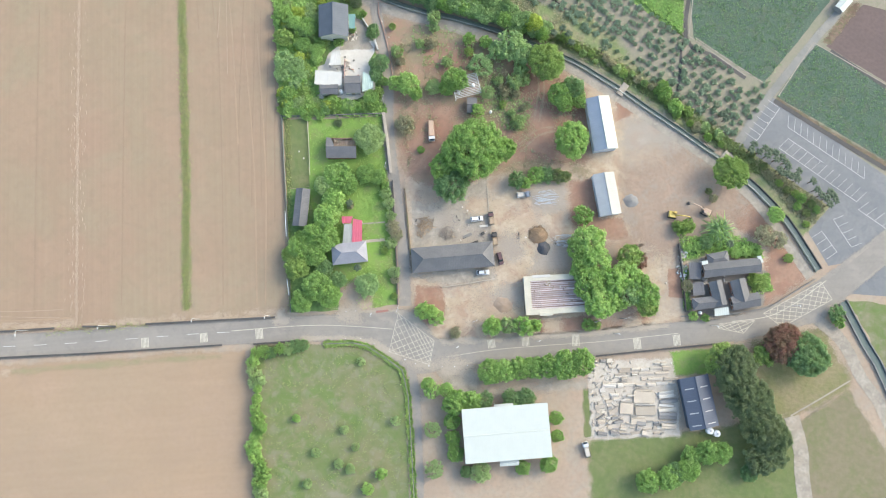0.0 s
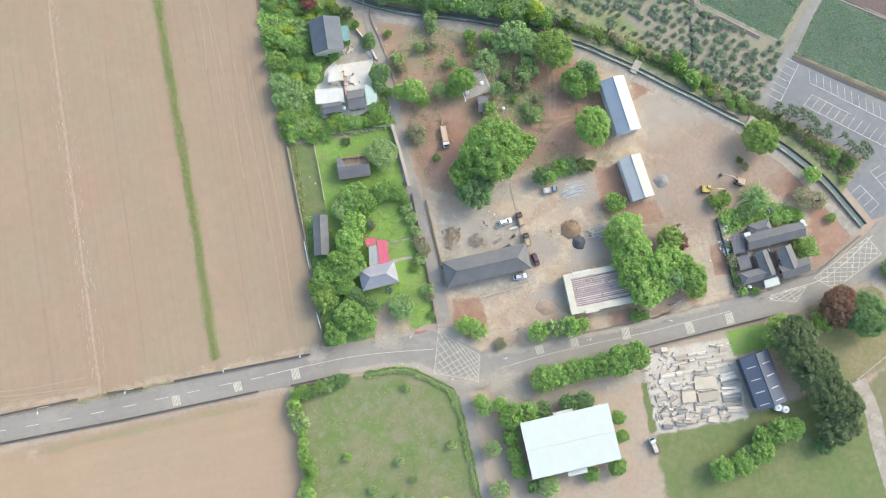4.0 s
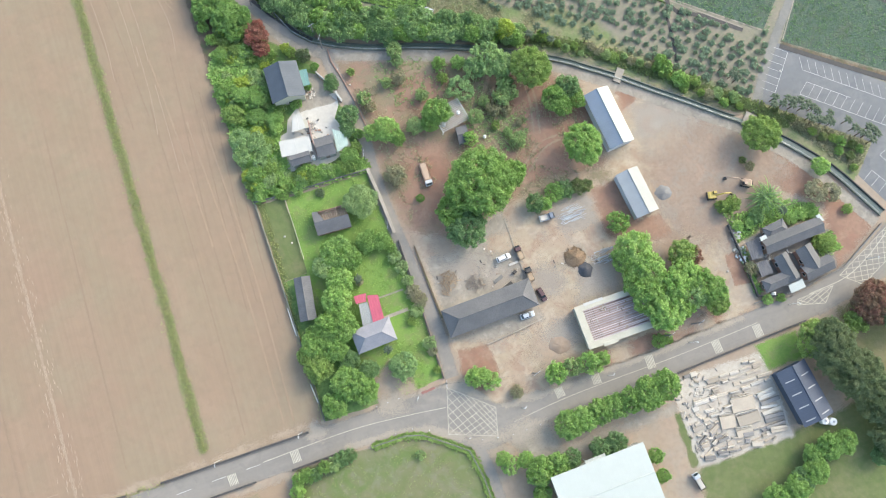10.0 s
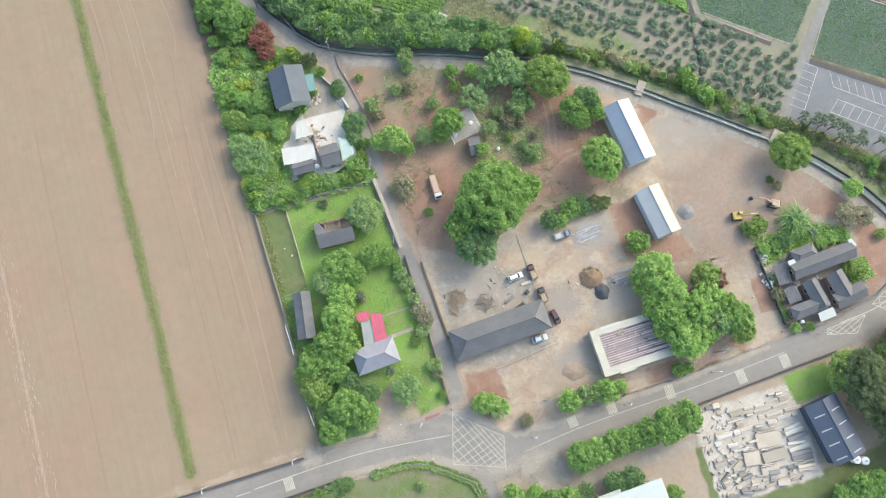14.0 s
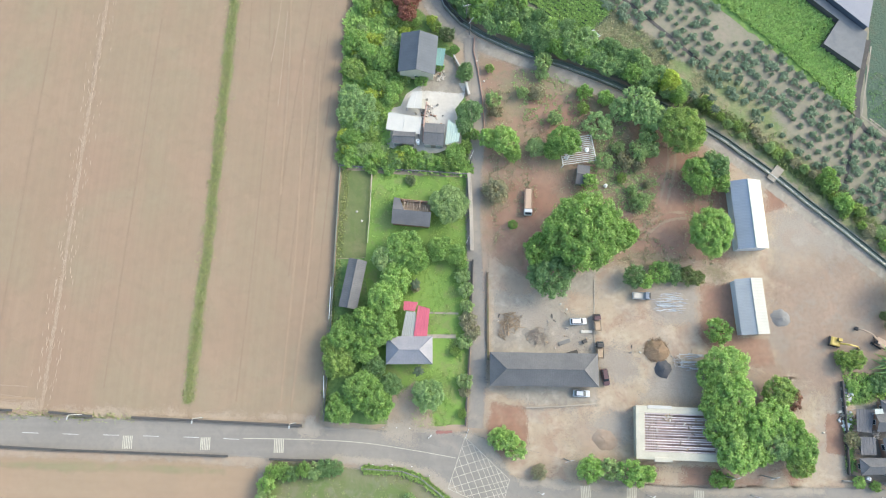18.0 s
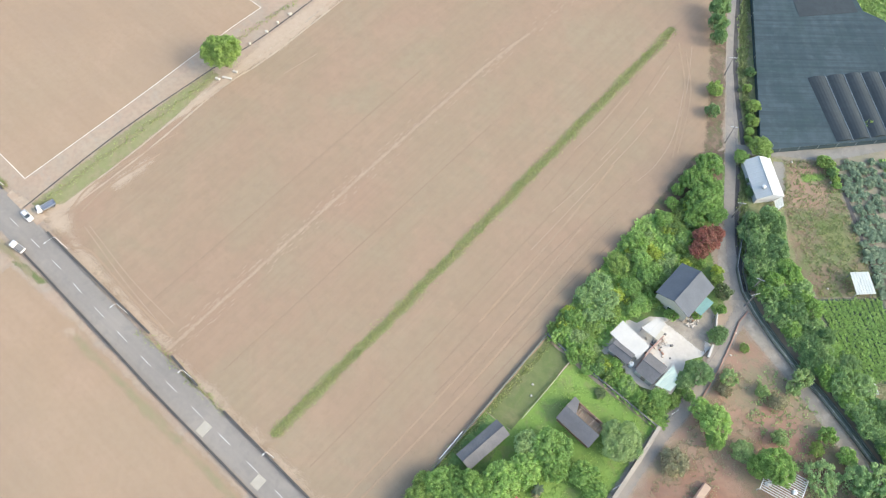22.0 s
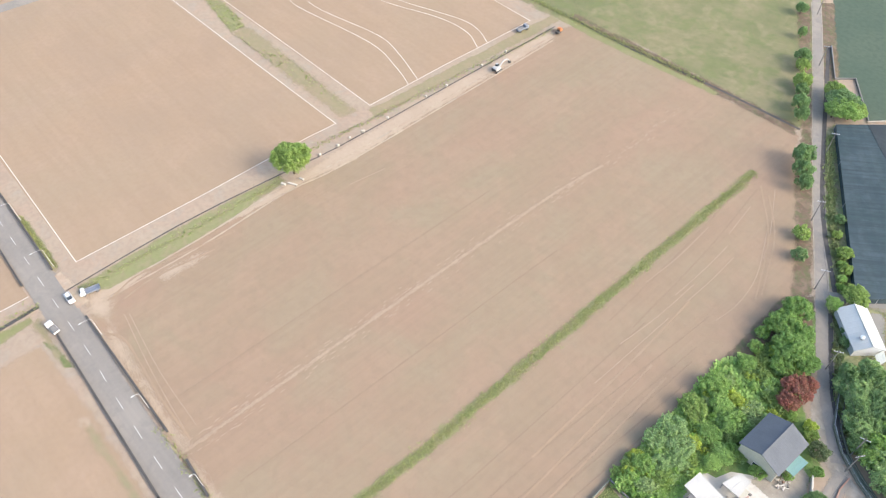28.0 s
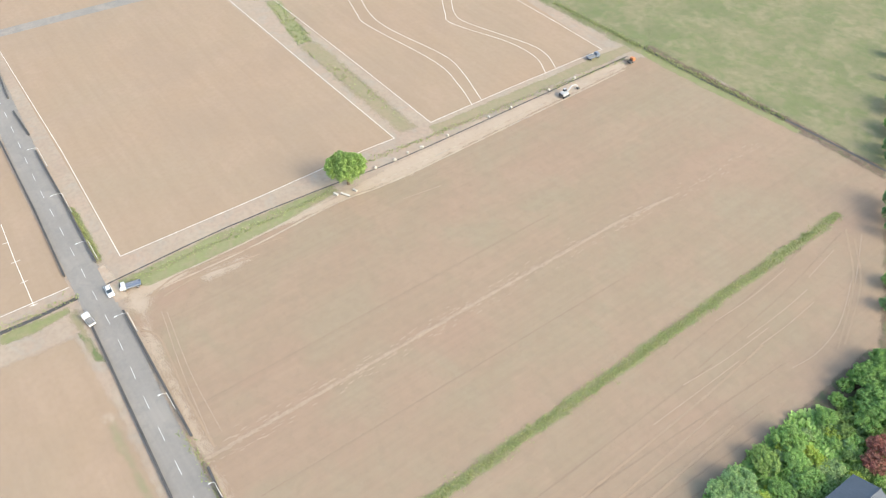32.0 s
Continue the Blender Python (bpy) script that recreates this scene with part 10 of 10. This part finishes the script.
# stacks along the hall side
y = -94.2
while y > -107.0:
    d = sr.choice([.8, 1.2, 1.7, 2.2])
    stone_stack(60.4 + sr.uniform(-.5, .5), y - d / 2, sr.choice([4.2, 5.0, 6.0]), d, sr.choice([.5, .7, .9]), sr.choice(["stone_pale", "stone_tan", "pallet", "stone_grey"]), sr.choice([-6, 0, 4]))
    y -= d + sr.choice([.15, .3, .5])
# jumbled grey slabs at the meadow side
for row in range(6):
    x = 36.2 + sr.uniform(0, 1)
    while x < (58.0 if row > 2 else 43.6):
        w = sr.choice([1.4, 2.2, 3.2])
        stone_stack(x + w / 2, -99.2 - 1.75 * row + sr.uniform(-.4, .4), w, sr.choice([.5, .9, 1.3]), sr.choice([.4, .6, .8]), sr.choice(["stone_grey", "stone_grey", "stone_tan", "stone_pale"]), sr.choice([-12, -4, 0, 6, 30]))
        x += w + sr.choice([.1, .4, .9])
m, L = frame_at((34.6, -108.7), (64.2, -108.2))
D = 24.5
for k in range(150):
    q = m @ Vector((sr.uniform(.3, L * (.4 if k < 100 else 1.0)), D * sr.uniform(.05, 1.0), 0))
    block("stone_offcut", (q.x, q.y), sr.uniform(0, 180), sr.uniform(.3, 1.5), sr.uniform(.25, .6), sr.uniform(.1, .45), M[sr.choice(["pallet", "stone_tan", "stone_pale", "stone_grey"])], "pale offcut of stone lying in the yard", "stone", .02, "stone offcuts")
# sacks along the dirt track
for p in ((-203.9, 88.3), (-203.2, 76.2), (-202.4, 59.4), (-202.2, 50.2), (-201.7, 33.6), (-201.4, 23.3), (-200.7, 13.5), (-200.8, 6.5), (-201.3, 18.4), (-200.9, 13.3), (-201.1, 23.7)):
    e = thing("sack", pose(*p, .05, 0, 0, p[0] * 31 % 180), "pale bulk sack standing beside the track", "sack", "sacks along the track")
    part("bag", loft([(-.38, .3, 0, .6), (-.25, .38, 0, .72), (.25, .38, 0, .72), (.38, .3, 0, .6)]), M["hay"], e)
    part("loop", Geo().tube((-.2, 0, .72), (.2, 0, .72), .05, n=5), M["hay"], e)
# bench under the lone tree
e = thing("garden_bench", pose(*(-195.0, -7.0), .04, 0, 0, 30), "pale stone bench group under the lone tree", "bench")
part("seat", Geo().box(-1.6, -.35, .38, 1.6, .35, .5, cut=.04), M["pallet"], e)
for x in (-1.2, 1.2):
    part("leg", Geo().box(x - .2, -.28, -.02, x + .2, .28, .378), M["wall_grey"], e)
for p in ((-196.9, -9.2), (-195.2, -3.7)):
    block("stone_block", p, 20, 1.6, .7, .5, M["pallet"], "pale stone block under the lone tree", "stone")
# scattered pale stones
for k, p in enumerate(((-63.3, -12.6), (-61.7, -15.0), (61.6, -58.1), (-24.1, 56.6), (-35.3, 34.2), (-32.7, 28.4), (65.9, 32.1), (84.1, -5.4), (99.5, -2.2), (83.7, -5.3), (87.0, -5.7), (-25.2, 61.6), (-54.0, 88.8), (-42.3, 90.7), (-60.2, 30.8), (-5.6, -33.2), (-7.3, -32.0))):
    g = Geo()
    r = np.random.RandomState(k)
    n = 9
    for z, s in ((0, 1), (.3, 1.05), (.5, .6)):
        g.v += [(.3 * s * math.cos(6.283 * i / n) * r.uniform(.7, 1.3), .26 * s * math.sin(6.283 * i / n) * r.uniform(.7, 1.3), z * .7) for i in range(n)]
    for j in range(2):
        g.f += [(j * n + i, j * n + (i + 1) % n, (j + 1) * n + (i + 1) % n, (j + 1) * n + i) for i in range(n)]
    g.f.append(tuple(range(2 * n, 3 * n)))
    tagged(part("stone", g, M["pallet"]), "pale loose stone lying on the ground", "stone", "loose stones").matrix_basis = pose(*p, .05)

# courtyard clutter, roof patches and the pale green awning
canopy("cream_flat_roof", ((-53.4, 17.4), (-48.1, 17.5), (-48.2, 20.3), (-52.9, 20.4)), 2.5, M["wall_cream"], "small cream flat roof by the courtyard", "roof", rib=3)
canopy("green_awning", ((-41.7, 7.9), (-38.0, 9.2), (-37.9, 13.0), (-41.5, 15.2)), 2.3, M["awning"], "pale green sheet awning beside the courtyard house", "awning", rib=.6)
clut = random.Random(303)
for k in range(46):
    c = clut.choice([(-48.1, 19.1), (-47.3, 18.2), (-45.9, 17.2), (-49.8, 16.0), (-47.0, 15.3), (-44.2, 30.4), (-45.8, 29.3)])
    p = (c[0] + clut.gauss(0, 1.3), c[1] + clut.gauss(0, 1.3))
    block("rubble_stone", p, clut.uniform(0, 180), clut.uniform(.3, .9), clut.uniform(.25, .6), clut.uniform(.2, .6), M[clut.choice(["pallet", "stone_pale", "wall_brick", "wall_grey"])], "loose block of rubble lying in the courtyard", "rubble", .024, "courtyard rubble")
wall_run("plot_wall_14", [(-47.9, 20.1), (-48.1, 14.9), (-47.8, 8.8)], 1.0, .3, M["wall_pink"], "low pinkish wall across the courtyard")
# clutter round the farmhouse
for k in range(60):
    c = clut.choice([(67.7, -48.3), (67.6, -52.1), (67.2, -56.6), (68.5, -47.0), (72.4, -57.9), (70.9, -60.5), (78.5, -59.5), (82.7, -67.5), (67.2, -58.9), (74.4, -54.9), (81.7, -55.6)])
    p = (c[0] + clut.gauss(0, .9), c[1] + clut.gauss(0, 1.4))
    block("junk_block", p, clut.uniform(0, 180), clut.uniform(.3, 1.3), clut.uniform(.25, .7), clut.uniform(.2, .8), M[clut.choice(["pallet", "white_paint", "wall_grey", "metal_grey", "pipe", "wood"])], "discarded box or board beside the farmhouse", "junk", .024, "farmhouse junk")
# loose debris on the concrete yard and round the heaps
for k in range(60):
    c = clut.choice([(-20.1, -38.1), (-12.6, -41.0), (-5.6, -42.5), (-2.8, -44.5), (0.7, -41.5), (-5.7, -38.5), (-8.2, -35.2), (21.8, -42.9), (26.4, -43.4), (13.5, -43.5), (-21.3, -52.0), (-22.0, -47.3)])
    p = (c[0] + clut.gauss(0, 2.2), c[1] + clut.gauss(0, 1.8))
    block("debris", p, clut.uniform(0, 180), clut.uniform(.25, 1.1), clut.uniform(.12, .4), clut.uniform(.08, .3), M[clut.choice(["wood", "scrap", "pallet", "wall_dark", "wall_grey"])], "loose scrap lying on the yard", "scrap", .024, "yard scrap")

house("pump_house", (127.7, 37.3), (131.6, 41.6), 3.6, 2.4, 2.9, M["metal_white"], M["wall_grey"], "small white-roofed pump house beside the lane", "hut", over=.15, rib=.6, openings=False)
